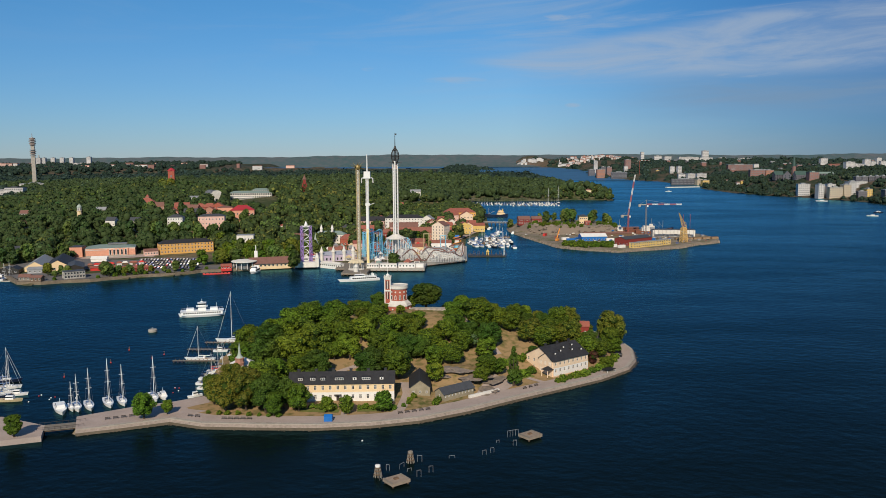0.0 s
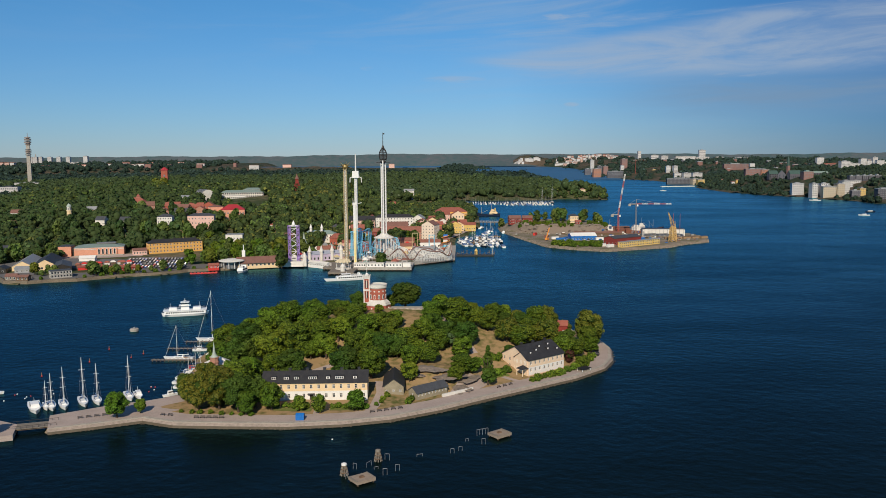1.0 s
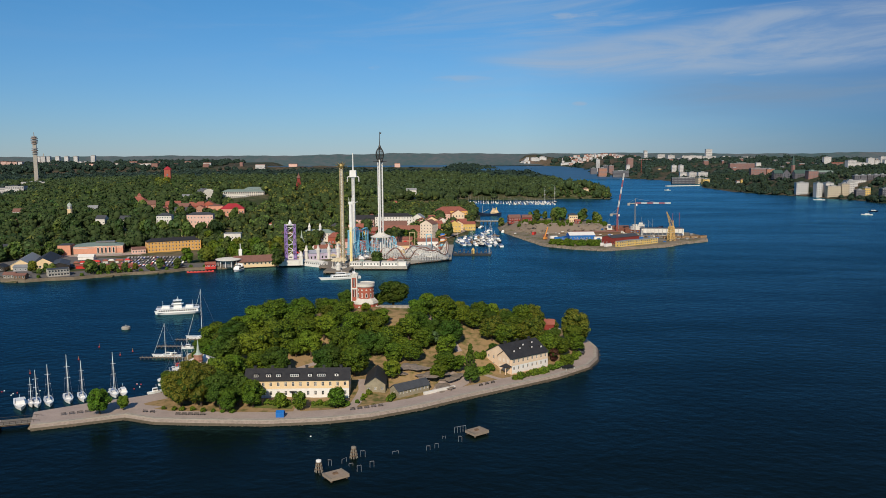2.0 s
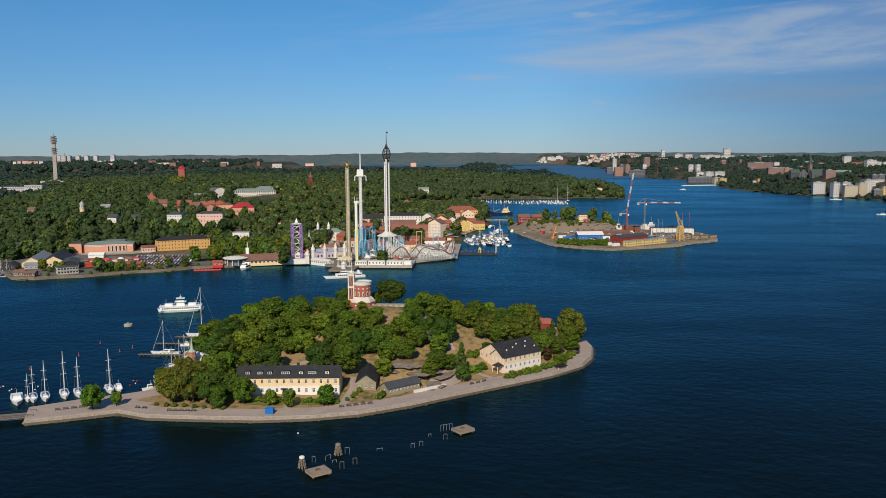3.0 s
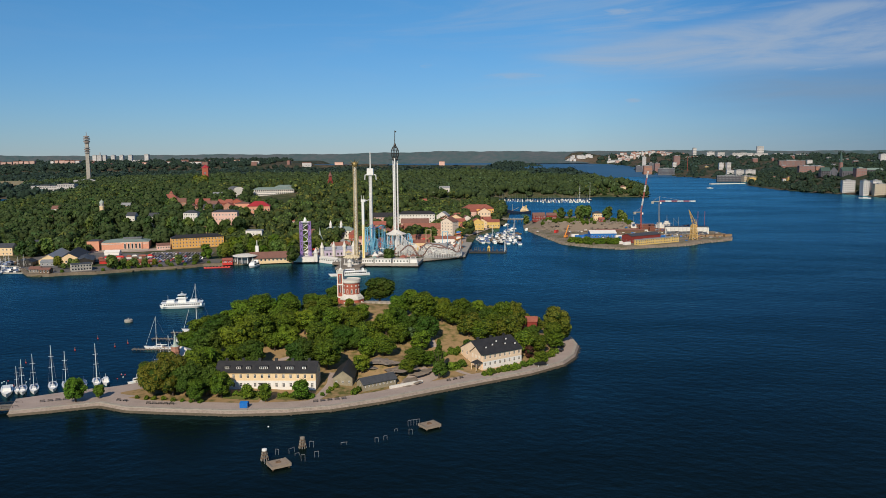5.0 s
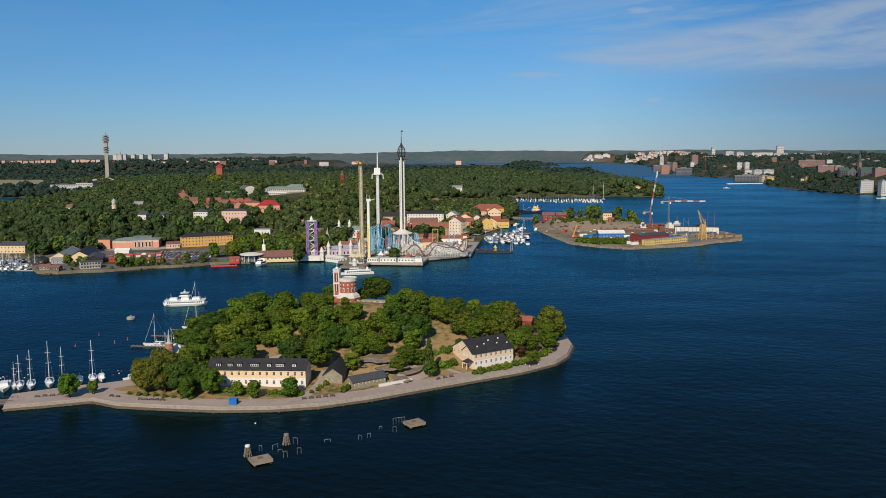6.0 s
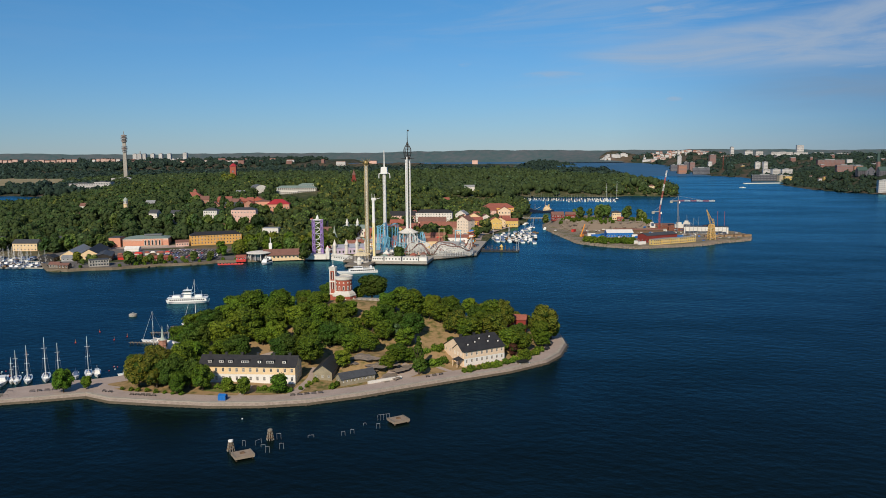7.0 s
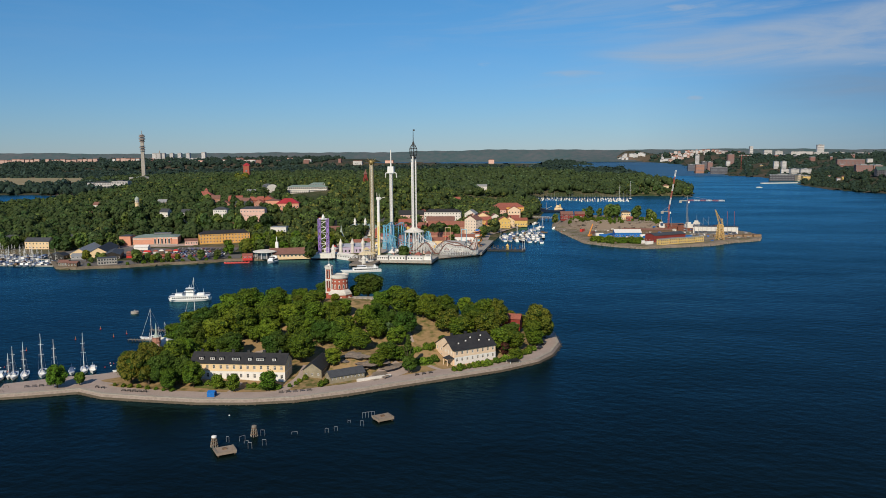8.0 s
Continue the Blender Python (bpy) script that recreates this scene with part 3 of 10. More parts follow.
ISLAND = [(-117, 291), (-103, 286), (-83, 285.3), (-60, 285.2), (-40, 288.3), (-23, 294), (-4, 306), (12.5, 319.4), (33, 335), (54.5, 351.5),
          (70, 368.5), (76, 383), (79, 404), (75.5, 428), (64, 448), (40, 460), (0, 462), (-40, 456), (-80, 446), (-112, 432), (-127, 410), (-126, 380),
          (-120, 352), (-112, 322), (-124, 310.5), (-134, 306), (-153.5, 291.5), (-147, 277.5), (-135, 282.5)]


def island_height(X, Y, D):
    hill = 17.2 * bell(X, Y, -38, 408, 52, 46) + 7.0 * bell(X, Y, 22, 400, 40, 36) + 3.0 * bell(X, Y, -80, 380, 35, 40) + 4.5 * bell(X, Y, -6, 338, 15, 12)
    back = smooth_step((D - 7) / 22)
    return 2.0 + (0.9 + hill + 0.5 * ripple(X, Y, 7.0, 0.7)) * back


DJUR = [(-1500, 560), (-700, 600), (-500, 640), (-500, 700), (-421, 700), (-395, 655), (-366, 622), (-346, 621), (-334, 629), (-313, 635), (-303, 644), (-281, 660), (-256, 670), (-240, 688), (-200, 702), (-160, 723), (-122, 733), (-46, 735),
        (-10, 768), (-12, 870), (-16, 930), (-2, 985), (12, 1042), (20, 1150), (28, 1316), (10, 1460), (-25, 1640), (-15, 1790), (120, 1800), (190, 1805),
        (214, 1852), (318, 1818), (347, 1985), (330, 2300), (300, 2700), (240, 3600), (-200, 4000), (-1600, 3900), (-2400, 3300), (-2100, 2500), (-1300, 2120), (-1090, 1950), (-1060, 1780), (-985, 1560), (-930, 1400), (-1050, 1270), (-1600, 1180)]


def djur_height(X, Y, D):
    h = 26 * bell(X, Y, -330, 1080, 260, 190) + 12 * bell(X, Y, -330, 1260, 260, 130) + 37 * bell(X, Y, -590, 1450, 290, 230) + 20 * bell(X, Y, -150, 1300, 230, 300)
    h = h + 30 * bell(X, Y, -150, 2300, 330, 420) + 17 * bell(X, Y, -900, 2500, 600, 500) + 10 * bell(X, Y, 230, 1950, 90, 110) + 20 * bell(X, Y, -500, 3200, 900, 500)
    h = h + 12 * bell(X, Y, -480, 900, 150, 160) + 2.5 * ripple(X, Y, 60.0, 1.3)
    h = h + 8 * bell(X, Y, -310, 872, 95, 24) + 11 * bell(X, Y, 268, 1880, 60, 40)
    return 2.2 + np.maximum(h, 0) * smooth_step((D - 95 * (Y < 1500)) / np.where(Y < 1500, 120, 44)) + 0.5 * smooth_step((D - 5) / 20) + (9 * bell(X, Y, -95, 1010, 70, 45) + 7 * bell(X, Y, -28, 1150, 40, 60)) * smooth_step((D - 12) / 30)


def spot(fn, outline, x, y):
    X, Y = np.array([[float(x)]]), np.array([[float(y)]])
    D = shore_distance(X, Y, outline)
    return float(fn(X, Y, np.maximum(D, 0))[0, 0])


def island_z(x, y):
    return spot(island_height, ISLAND, x, y)


def djur_z(x, y):
    return spot(djur_height, DJUR, x, y)

# ---- large structure ----


def make_water():
    bm = bmesh.new()
    n = 40
    xs = [-9000 + 450 * i for i in range(n + 1)]
    ys = [-4000 + 250 * i for i in range(n + 1)]
    grid = [[bm.verts.new((x, y, 0)) for x in xs] for y in ys]
    for j in range(n):
        for i in range(n):
            bm.faces.new((grid[j][i], grid[j][i + 1], grid[j + 1][i + 1], grid[j + 1][i]))
    single("water", bm, M["water"], "dark blue harbour water with small wind ripples", "water", kind="structure")
    # the outer fairway, lying in the far basin
    bm = bmesh.new()
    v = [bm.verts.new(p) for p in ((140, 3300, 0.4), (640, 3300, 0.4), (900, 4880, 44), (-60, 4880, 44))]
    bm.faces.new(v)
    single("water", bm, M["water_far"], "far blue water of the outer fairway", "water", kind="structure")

    bm = bmesh.new()
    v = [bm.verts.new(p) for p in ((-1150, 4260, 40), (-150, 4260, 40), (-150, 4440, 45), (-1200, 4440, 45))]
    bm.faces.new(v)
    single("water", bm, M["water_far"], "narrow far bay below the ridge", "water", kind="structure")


make_water()
land("ground", "island ground of dry grass, lawn and bare rock", ISLAND, island_height, 2.2, M["island"], margin=5.0)
land("ground", "wooded park land with shore plain and hills", DJUR, djur_height, 16.0, M["park"], margin=16.0)

YARD = [(46, 1110), (50, 1045), (63, 990), (92, 876), (120, 848), (150, 832), (190, 852), (222, 868), (250, 900), (280, 922), (289, 955), (288, 1000), (262, 1048), (225, 1078), (160, 1120), (110, 1136), (62, 1132)]


def yard_height(X, Y, D):
    knoll = 10.5 * smooth_step((Y - 1000 - np.maximum(0, 95 - X) + 4 * np.sin(X / 11)) / 12) * smooth_step((205 - X) / 35)
    return 2.4 + knoll * smooth_step(D / 25) + 0.3 * ripple(X, Y, 9.0, 2.1)


def yard_z(x, y):
    return spot(yard_height, YARD, x, y)


land("ground", "shipyard island of gravel yard and rocky knoll", YARD, yard_height, 3.0, M["yard"], margin=6.0)

SOUTH = [(2600, 1350), (1100, 1420), (828, 1640), (800, 1850), (712, 2040), (690, 2400), (770, 2760), (700, 3220), (540, 3500), (520, 3900), (470, 4300), (330, 4500), (140, 4640), (130, 4930), (4600, 4930), (4600, 1350)]


def south_height(X, Y, D):
    h = 34 * bell(X, Y, 900, 2150, 190, 330) + 48 * bell(X, Y, 1350, 2700, 420, 700) + 46 * bell(X, Y, 1050, 3700, 450, 450) + 52 * bell(X, Y, 760, 4450, 260, 330) + 62 * bell(X, Y, 330, 4800, 260, 170) + 70 * bell(X, Y, 1700, 4400, 900, 600) + 30 * bell(X, Y, 1300, 1900, 300, 300) + 38 * bell(X, Y, 680, 4680, 230, 110) + 36 * bell(X, Y, 330, 4740, 130, 80)
    return 2.5 + (np.maximum(h, 0) + 4 * ripple(X, Y, 90, 0.4)) * smooth_step((D - 20) / 150)


def south_z(x, y):
    return spot(south_height, SOUTH, x, y)


land("ground", "hilly southern shore with rocks and scrub", SOUTH, south_height, 34.0, M["far_land"], margin=34.0)

NORTH = [(-5200, 1820), (-2300, 1810), (-1420, 1795), (-1210, 1775), (-1060, 1790), (-1060, 1990), (-1300, 2200), (-1500, 2500), (-1700, 2850), (-2300, 3400), (-1700, 3950), (-200, 4050), (60, 4110), (215, 4330), (130, 4560), (110, 4930), (-5200, 4930)]


def north_height(X, Y, D):
    rise = 9 * smooth_step((Y - 1850) / 150) + 30 * smooth_step((Y - 3150) / 700) + 22 * smooth_step((Y - 3900) / 800)
    bay = 34 * smooth_step((X + 1200) / 150) * smooth_step((-120 - X) / 70) * smooth_step((Y - 4130) / 130)
    return 3.0 + (rise + 2 * ripple(X, Y, 110, 1.9)) * smooth_step(D / 150) - bay - 31 * smooth_step((X + 190) / 60) * smooth_step((Y - 4050) / 150) * smooth_step(D / 150)


def north_z(x, y):
    return spot(north_height, NORTH, x, y)


land("ground", "northern park land with dry meadows and woods", NORTH, north_height, 34.0, M["far_land"], margin=34.0)


def make_far_hills():
    """Low wooded ridges that close the horizon."""
    rows = ((4300, 52, 10, 0.0), (4880, 106, 7, 1.7))
    for k, (dist, top, sway, seed) in enumerate(rows):
        xs = np.arange(-5200, 5201, 26.0)
        z = top + sway * (0.6 * np.sin(xs / 610 + seed) + 0.4 * np.sin(xs / 233 + 2 * seed) + 0.25 * np.sin(xs / 71 + seed) + 0.15 * np.sin(xs / 17.0))
        if k == 0:
            z = z * smooth_step((-200 - xs) / 500) + z * smooth_step((xs - 900) / 500) - 4
        away = np.minimum(dist, dist + 150 + 0.185 * xs)
        z = z + 1.6 * np.abs(np.sin(xs / 9.0 + np.sin(xs / 53.0)))
        foot, brow, crest = (np.stack([xs, away - back, h], 1) for back, h in ((260, np.full_like(xs, -3.0)), (60, z * 0.8), (0, z)))
        verts = np.concatenate([foot, brow, crest])
        n = len(xs)
        a = np.arange(n - 1)
        if k == 1:
            gap = ((xs[:-1] > -20) & (xs[:-1] < 880))
            verts[:n][(xs > -20) & (xs < 880), 2] = 40
        quads = np.concatenate([np.stack([a, a + 1, a + n + 1, a + n], 1), np.stack([a + n, a + n + 1, a + 2 * n + 1, a + 2 * n], 1)])
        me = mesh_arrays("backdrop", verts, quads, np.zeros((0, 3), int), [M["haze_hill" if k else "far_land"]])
        tagged(new("backdrop", me), "low blue-green wooded ridge on the horizon", "hills", kind="structure")


# wooded ridge with distance haze painted into its blue-grey colour
M["haze_hill"] = mat("hazed_ridge", (0.058, 0.104, 0.112), 0.5, 0.005, 1.0, bump=0, fine=7, other=(0.112, 0.124, 0.136), world_space=True, spec=0.0)
make_far_hills()


def offset_line(line, by):
    """The line moved to its left by that many metres."""
    out = []
    for i, p in enumerate(line):
        a, b = Vector(line[max(i - 1, 0)]), Vector(line[min(i + 1, len(line) - 1)])
        d = (b - a).normalized()
        out.append((p[0] - d.y * by, p[1] + d.x * by))
    return out


def strip(name, label, line, inner, outer, lift, material, zf, category="path", steps=4):
    """A band of paving along a line."""
    bm = bmesh.new()
    fine = []
    for (ax, ay), (bx, by) in zip(line, line[1:]):
        k = max(1, int(math.hypot(bx - ax, by - ay) / 2.5))
        fine += [(ax + (bx - ax) * i / k, ay + (by - ay) * i / k) for i in range(k)]
    fine.append(line[-1])
    rows = []
    for s in range(steps + 1):
        rows.append([bm.verts.new((x, y, zf(x, y) + lift)) for x, y in offset_line(fine, outer + (inner - outer) * s / steps)])
    for lo, hi in zip(rows, rows[1:]):
        for i in range(len(lo) - 1):
            bm.faces.new((lo[i], lo[i + 1], hi[i + 1], hi[i]))
    return single(name, bm, material, label, category, kind="structure", smooth=True)


FRONT = [ISLAND[-2], ISLAND[-1]] + ISLAND[:14]
strip("pavement", "pale gravel promenade along the stone quay", FRONT, 8.6, 0.9, 0.07, M["gravel"], island_z)


def make_causeway():
    for i, (outline, top) in enumerate((([(-147, 277.5), (-135, 282.5), (-117, 291), (-106, 299), (-110, 321), (-124, 310.5), (-134, 306), (-153.5, 291.5)], 2.1),
                                        ([(-262, 232), (-168, 265), (-155.7, 270), (-160.5, 281.5), (-182, 291), (-262, 285)], 2.0))):
        bm = bmesh.new()
        add_prism(bm, outline, -1.5, top)
        single("pavement", bm, M["gravel"], "gravel-topped stone causeway in the harbour", "causeway", kind="structure")
    bridge = thing("footbridge", "short timber footbridge between two stone abutments", "bridge", -154, 281, 0, 20)
    bm = bmesh.new()
    add_box(bm, -8, 8, -3.2, 3.2, 1.72, 1.98)
    part("deck", bm, M["wood_grey"], bridge)
    for y in (-2.6, 2.6):
        bm = bmesh.new()
        add_box(bm, -8, 8, y - 0.2, y + 0.2, 1.2, 1.7)
        part("beam", bm, M["wood_brown"], bridge)
    for y in (-3.05, 3.05):
        bm = bmesh.new()
        add_bar(bm, (-8, y, 2.95), (8, y, 2.95), 0.1)
        for x in range(-8, 9, 2):
            add_bar(bm, (x, y, 1.98), (x, y, 2.95), 0.08)
        part("railing", bm, M["steel_dark"], bridge)


make_causeway()

# ---- trees ----


def ball(n_sub):
    bm = bmesh.new()
    bmesh.ops.create_icosphere(bm, subdivisions=n_sub, radius=1.0)
    v = np.array([p.co[:] for p in bm.verts])
    f = np.array([[q.index for q in t.verts] for t in bm.faces])
    bm.free()
    return v, f


BALL1, BALL2 = ball(1), ball(2)


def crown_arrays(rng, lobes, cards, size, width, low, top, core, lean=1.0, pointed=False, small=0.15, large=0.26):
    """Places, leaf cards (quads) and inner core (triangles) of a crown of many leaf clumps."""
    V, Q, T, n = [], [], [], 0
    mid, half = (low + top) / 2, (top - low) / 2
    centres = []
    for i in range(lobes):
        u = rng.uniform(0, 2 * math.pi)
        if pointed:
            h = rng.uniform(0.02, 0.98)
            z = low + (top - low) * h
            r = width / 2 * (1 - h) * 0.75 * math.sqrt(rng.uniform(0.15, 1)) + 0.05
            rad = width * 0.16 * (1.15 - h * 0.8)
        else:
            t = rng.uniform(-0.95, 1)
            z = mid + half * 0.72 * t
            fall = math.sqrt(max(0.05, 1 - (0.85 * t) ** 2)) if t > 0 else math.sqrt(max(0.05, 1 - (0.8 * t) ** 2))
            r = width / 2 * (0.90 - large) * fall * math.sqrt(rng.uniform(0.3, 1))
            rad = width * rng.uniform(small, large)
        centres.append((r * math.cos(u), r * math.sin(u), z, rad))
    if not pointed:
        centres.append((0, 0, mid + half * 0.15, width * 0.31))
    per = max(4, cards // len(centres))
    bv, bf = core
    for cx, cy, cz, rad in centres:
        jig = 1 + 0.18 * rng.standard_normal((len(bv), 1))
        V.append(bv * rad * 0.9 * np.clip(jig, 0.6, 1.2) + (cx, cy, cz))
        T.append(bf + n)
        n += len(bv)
        d = rng.standard_normal((per, 3))
        d[:, 2] = np.abs(d[:, 2]) * np.where(rng.random(per) < 0.82, 1, -1)
        d /= np.linalg.norm(d, axis=1)[:, None]
        p = d * rad * rng.uniform(0.86, 1.16, (per, 1)) + (cx, cy, cz)
        nrm = d * lean + (0, 0, 0.15) + rng.standard_normal((per, 3)) * 0.4
        nrm /= np.linalg.norm(nrm, axis=1)[:, None]
        a = np.cross(nrm, rng.standard_normal((per, 3)))
        a /= np.linalg.norm(a, axis=1)[:, None]
        b = np.cross(nrm, a)
        s = size * rng.uniform(0.6, 1.35, (per, 1))
        s2 = s * rng.uniform(0.55, 0.95, (per, 1))
        quad = np.stack([p - a * s - b * s2 * 0.4, p + a * s * 0.2 - b * s2, p + a * s + b * s2 * 0.3, p - a * s * 0.1 + b * s2 + nrm * s * 0.3], 1)
        V.append(quad.reshape(-1, 3))
        Q.append(n + np.arange(per * 4).reshape(-1, 4))
        n += per * 4
    return np.concatenate(V), np.concatenate(Q), np.concatenate(T)


def trunk_mesh(rng, height, radius, spread):
    bm = bmesh.new()
    fork = height * 0.3
    add_cyl(bm, (0, 0, -0.4), (rng.uniform(-0.1, 0.1), rng.uniform(-0.1, 0.1), fork), radius, radius * 0.7, 8)
    for i in range(6):
        u = 2 * math.pi * i / 6 + rng.uniform(-0.3, 0.3)
        knee = (math.cos(u) * spread * 0.3, math.sin(u) * spread * 0.3, fork + height * rng.uniform(0.12, 0.22))
        add_cyl(bm, (0, 0, fork * rng.uniform(0.8, 1.0)), knee, radius * 0.5, radius * 0.32, 6)
        add_cyl(bm, knee, (math.cos(u) * spread * 0.62, math.sin(u) * spread * 0.62, knee[2] + height * 0.22), radius * 0.32, radius * 0.12, 5)
    return mesh_of("trunk", bm, M["bark"])


def tree_kind(seed, leaf, lobes=24, cards=4600, size=0.27, width=8.0, low=1.0, top=10.0, pointed=False, core=BALL1, trunk=0.32, small=0.15, large=0.26):
    rng = np.random.default_rng(seed)
    v, q, t = crown_arrays(rng, lobes, cards, size, width, low, top, core, pointed=pointed, small=small, large=large)
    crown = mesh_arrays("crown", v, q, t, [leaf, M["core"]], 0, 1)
    return trunk_mesh(rng, top, trunk, width / 2), crown


def tree(kind, x, y, z, s, label, group, tall=1.0, turn=None, name="tree", category="tree"):
    ob = thing(name, label, category, x, y, z, random.uniform(0, 360) if turn is None else turn, group)
    ob.scale = (s, s, s * tall)
    part("trunk", kind[0], None, ob)
    part("crown", kind[1], None, ob)
    return ob


FINE = dict(small=0.085, large=0.165, cards=6400, size=0.235)
BROAD = [tree_kind(10 + i, M["leaf"], lobes=62 + 8 * i, width=(8.0, 8.6, 7.6)[i % 3], **FINE) for i in range(4)]
WARM = [tree_kind(20 + i, M["leaf_warm"], lobes=70, top=10.5, **FINE) for i in range(2)]
LIGHT = [tree_kind(30 + i, M["leaf_light"], lobes=56, **FINE) for i in range(2)]
DARK = [tree_kind(40, M["leaf_dark"], lobes=46, width=5.0, low=0.8, top=12.0, pointed=True), tree_kind(41, M["leaf_dark"], lobes=64, **FINE)]
SILVER = [tree_kind(50, M["leaf_silver"], lobes=48, **FINE)]
SMALL = [tree_kind(60 + i, M["leaf"], lobes=34, cards=2200, size=0.36, low=0.6, top=8.5, width=7.5, small=0.10, large=0.19) for i in range(2)]
KINDS = {"b": BROAD, "w": WARM, "l": LIGHT, "d": DARK[:1], "D": DARK[1:], "s": SILVER, "m": SMALL}
TELL = {"b": "broad green deciduous tree with a full rounded crown", "w": "sunlit yellow-green chestnut tree with a dense crown", "l": "bright green young deciduous tree",
        "d": "dark green pointed conifer", "D": "deep green deciduous tree with a dense crown", "s": "silver-green willow with a soft crown", "m": "small bushy green tree beside the promenade"}

GROVES = {
    "chestnuts at the landing": [(-98, 299, 11.6, "w"), (-90.5, 300, 13.5, "w"), (-82, 297, 13, "D"), (-101, 320, 11.5, "w"), (-94, 328, 10.5, "b"), (-86, 306, 10, "b"), (-104, 306, 9.5, "w"), (-76, 301, 11, "D"), (-94, 309, 12, "w"), (-108, 314, 9, "b"), (-78, 293.5, 8, "b"), (-87, 315, 12.5, "b"), (-84, 322, 12, "b"), (-97, 313, 9, "w")],
    "trees before the barracks": [(-69.5, 299, 10, "b"), (-58.5, 298.5, 5.9, "m"), (-50.6, 297, 7.1, "m"), (-37, 300, 8.6, "m"), (-78, 308, 7.6, "b")],
    "western grove": [(-112, 381, 15, "b"), (-99, 372, 15.5, "D"), (-91, 383, 16, "b"), (-81, 384, 18, "b"), (-68, 385, 15, "b"), (-58, 401, 8.5, "l"), (-108, 355, 13.8, "b"), (-95, 346, 15.5, "D"),
                      (-84, 352, 17, "b"), (-74, 358, 16, "b"), (-63, 367, 14, "b"), (-55, 371, 13, "l"), (-103, 396, 13, "b"), (-117, 402, 12, "b"), (-88, 408, 12, "b"), (-72, 400, 12, "b")],
    "middle grove": [(-69.5, 336, 14.5, "D"), (-79, 339, 9.6, "b"), (-58, 355, 12, "l"), (-45, 357, 12.6, "b"), (-45.8, 333, 15.3, "D"), (-35, 335, 14.2, "b"), (-31.5, 355, 12.5, "D"), (-22, 362, 12.8, "b"),
                     (-14.5, 372, 13, "b"), (-19, 348, 9.8, "b"), (-18, 330, 8.9, "l"), (-41, 373, 11.5, "b"), (-30.5, 371, 11, "b"), (-52, 379, 9.5, "b"), (-40, 358, 11.4, "b"), (-25.6, 357, 11.3, "D"), (-82, 332, 9.4, "l")],
    "tree beside the castle": [(-27, 422, 19, "D")],
    "trees on the hill": [(-11.4, 392, 11.6, "b"), (1.2, 388, 15, "b"), (-46.5, 399, 5.5, "b"), (-38.5, 398, 5.5, "l"), (10.7, 391, 11, "b"), (-3.2, 376, 9.6, "D"), (5.8, 370, 12.6, "D"), (16.5, 389, 11, "b"), (-70, 381, 12, "b"), (-34, 385, 7.5, "b"), (-8, 408, 10, "b"), (20, 402, 11, "b")],
    "eastern grove": [(25.5, 379, 13.4, "w"), (32.6, 377, 14.6, "b"), (44, 384, 14.5, "w"), (-11.3, 350, 11.4, "b"), (-2.4, 369, 7.8, "s"), (4, 341, 11, "b"), (1.4, 333, 8.4, "b"), (8.7, 344, 8.7, "b"),
                      (26.3, 364, 7.2, "D"), (58.6, 381, 10.7, "b"), (68, 393, 10.5, "b"), (52.3, 383, 9.7, "b"), (60, 367, 7, "b"), (38, 394, 12, "b")],
    "trees by the eastern path and tip": [(69, 405, 15.5, "w"), (15.4, 335, 8.2, "d"), (66.5, 395, 11, "b"), (72, 412, 10, "b"), (48, 404, 12, "w"), (41, 402, 12, "b")],
    "causeway trees": [(-126.5, 289.5, 9.5, "b"), (-119.8, 295, 5.0, "l"), (-165, 269, 7.6, "b")],
}
HIGH = ("western grove", "middle grove", "trees on the hill", "eastern grove")
for grove, members in GROVES.items():
    for i, (x, y, w, k) in enumerate(members):
        kinds = KINDS[k]
        z = island_z(x, y) if grove != "causeway trees" else 2.05
        tree(kinds[i % len(kinds)], x, y, z - 0.1, w / (5.0 if k == "d" else 8.0), TELL[k], grove, random.uniform(0.62, 0.76) if grove == "eastern grove" else 0.6 if grove == "tree beside the castle" else 0.98 if grove.startswith("chestnuts") else random.uniform(0.72, 0.88) if grove in HIGH else random.uniform(0.84, 1.0))


def fill_groves():
    rng = random.Random(77)
    taken = [(x, y, w) for members in GROVES.values() for x, y, w, k in members]
    keep = [(56, 405, 11), (-54, 312, 24), (-72, 312, 10), (-36, 312, 10), (37, 363, 18), (-24, 328, 12), (-8, 320, 11), (-42, 403, 15), (-24, 408, 13), (-95, 326, 12), (-6, 330, 9), (-9, 336, 10), (13, 378, 13), (-61, 346, 8), (-56, 350, 6), (8, 330, 8), (22, 352, 9), (-14, 336, 6), (-30, 412, 12), (-18, 416, 12), (6, 324, 8)]
    n = 0
    for _ in range(4000):
        x, y = rng.uniform(-118, 68), rng.uniform(318, 436)
        D = shore_distance(np.array([[x]]), np.array([[y]]), ISLAND)[0, 0]
        w = rng.uniform(7.0, 10.5)
        if D < 13 or (x > 0 and D < 15) or any(math.hypot(x - a, y - b) < r for a, b, r in keep) or any(math.hypot(x - a, y - b) < (w + c) * 0.3 for a, b, c in taken):
            continue
        taken.append((x, y, w))
        k = rng.choice("bbbbDlw")
        tree(rng.choice(KINDS[k]), x, y, island_z(x, y) - 0.1, w / 8.0, TELL[k], "island undergrowth trees", rng.uniform(0.72, 0.9))
        n += 1
        if n >= 60:
            break


fill_groves()


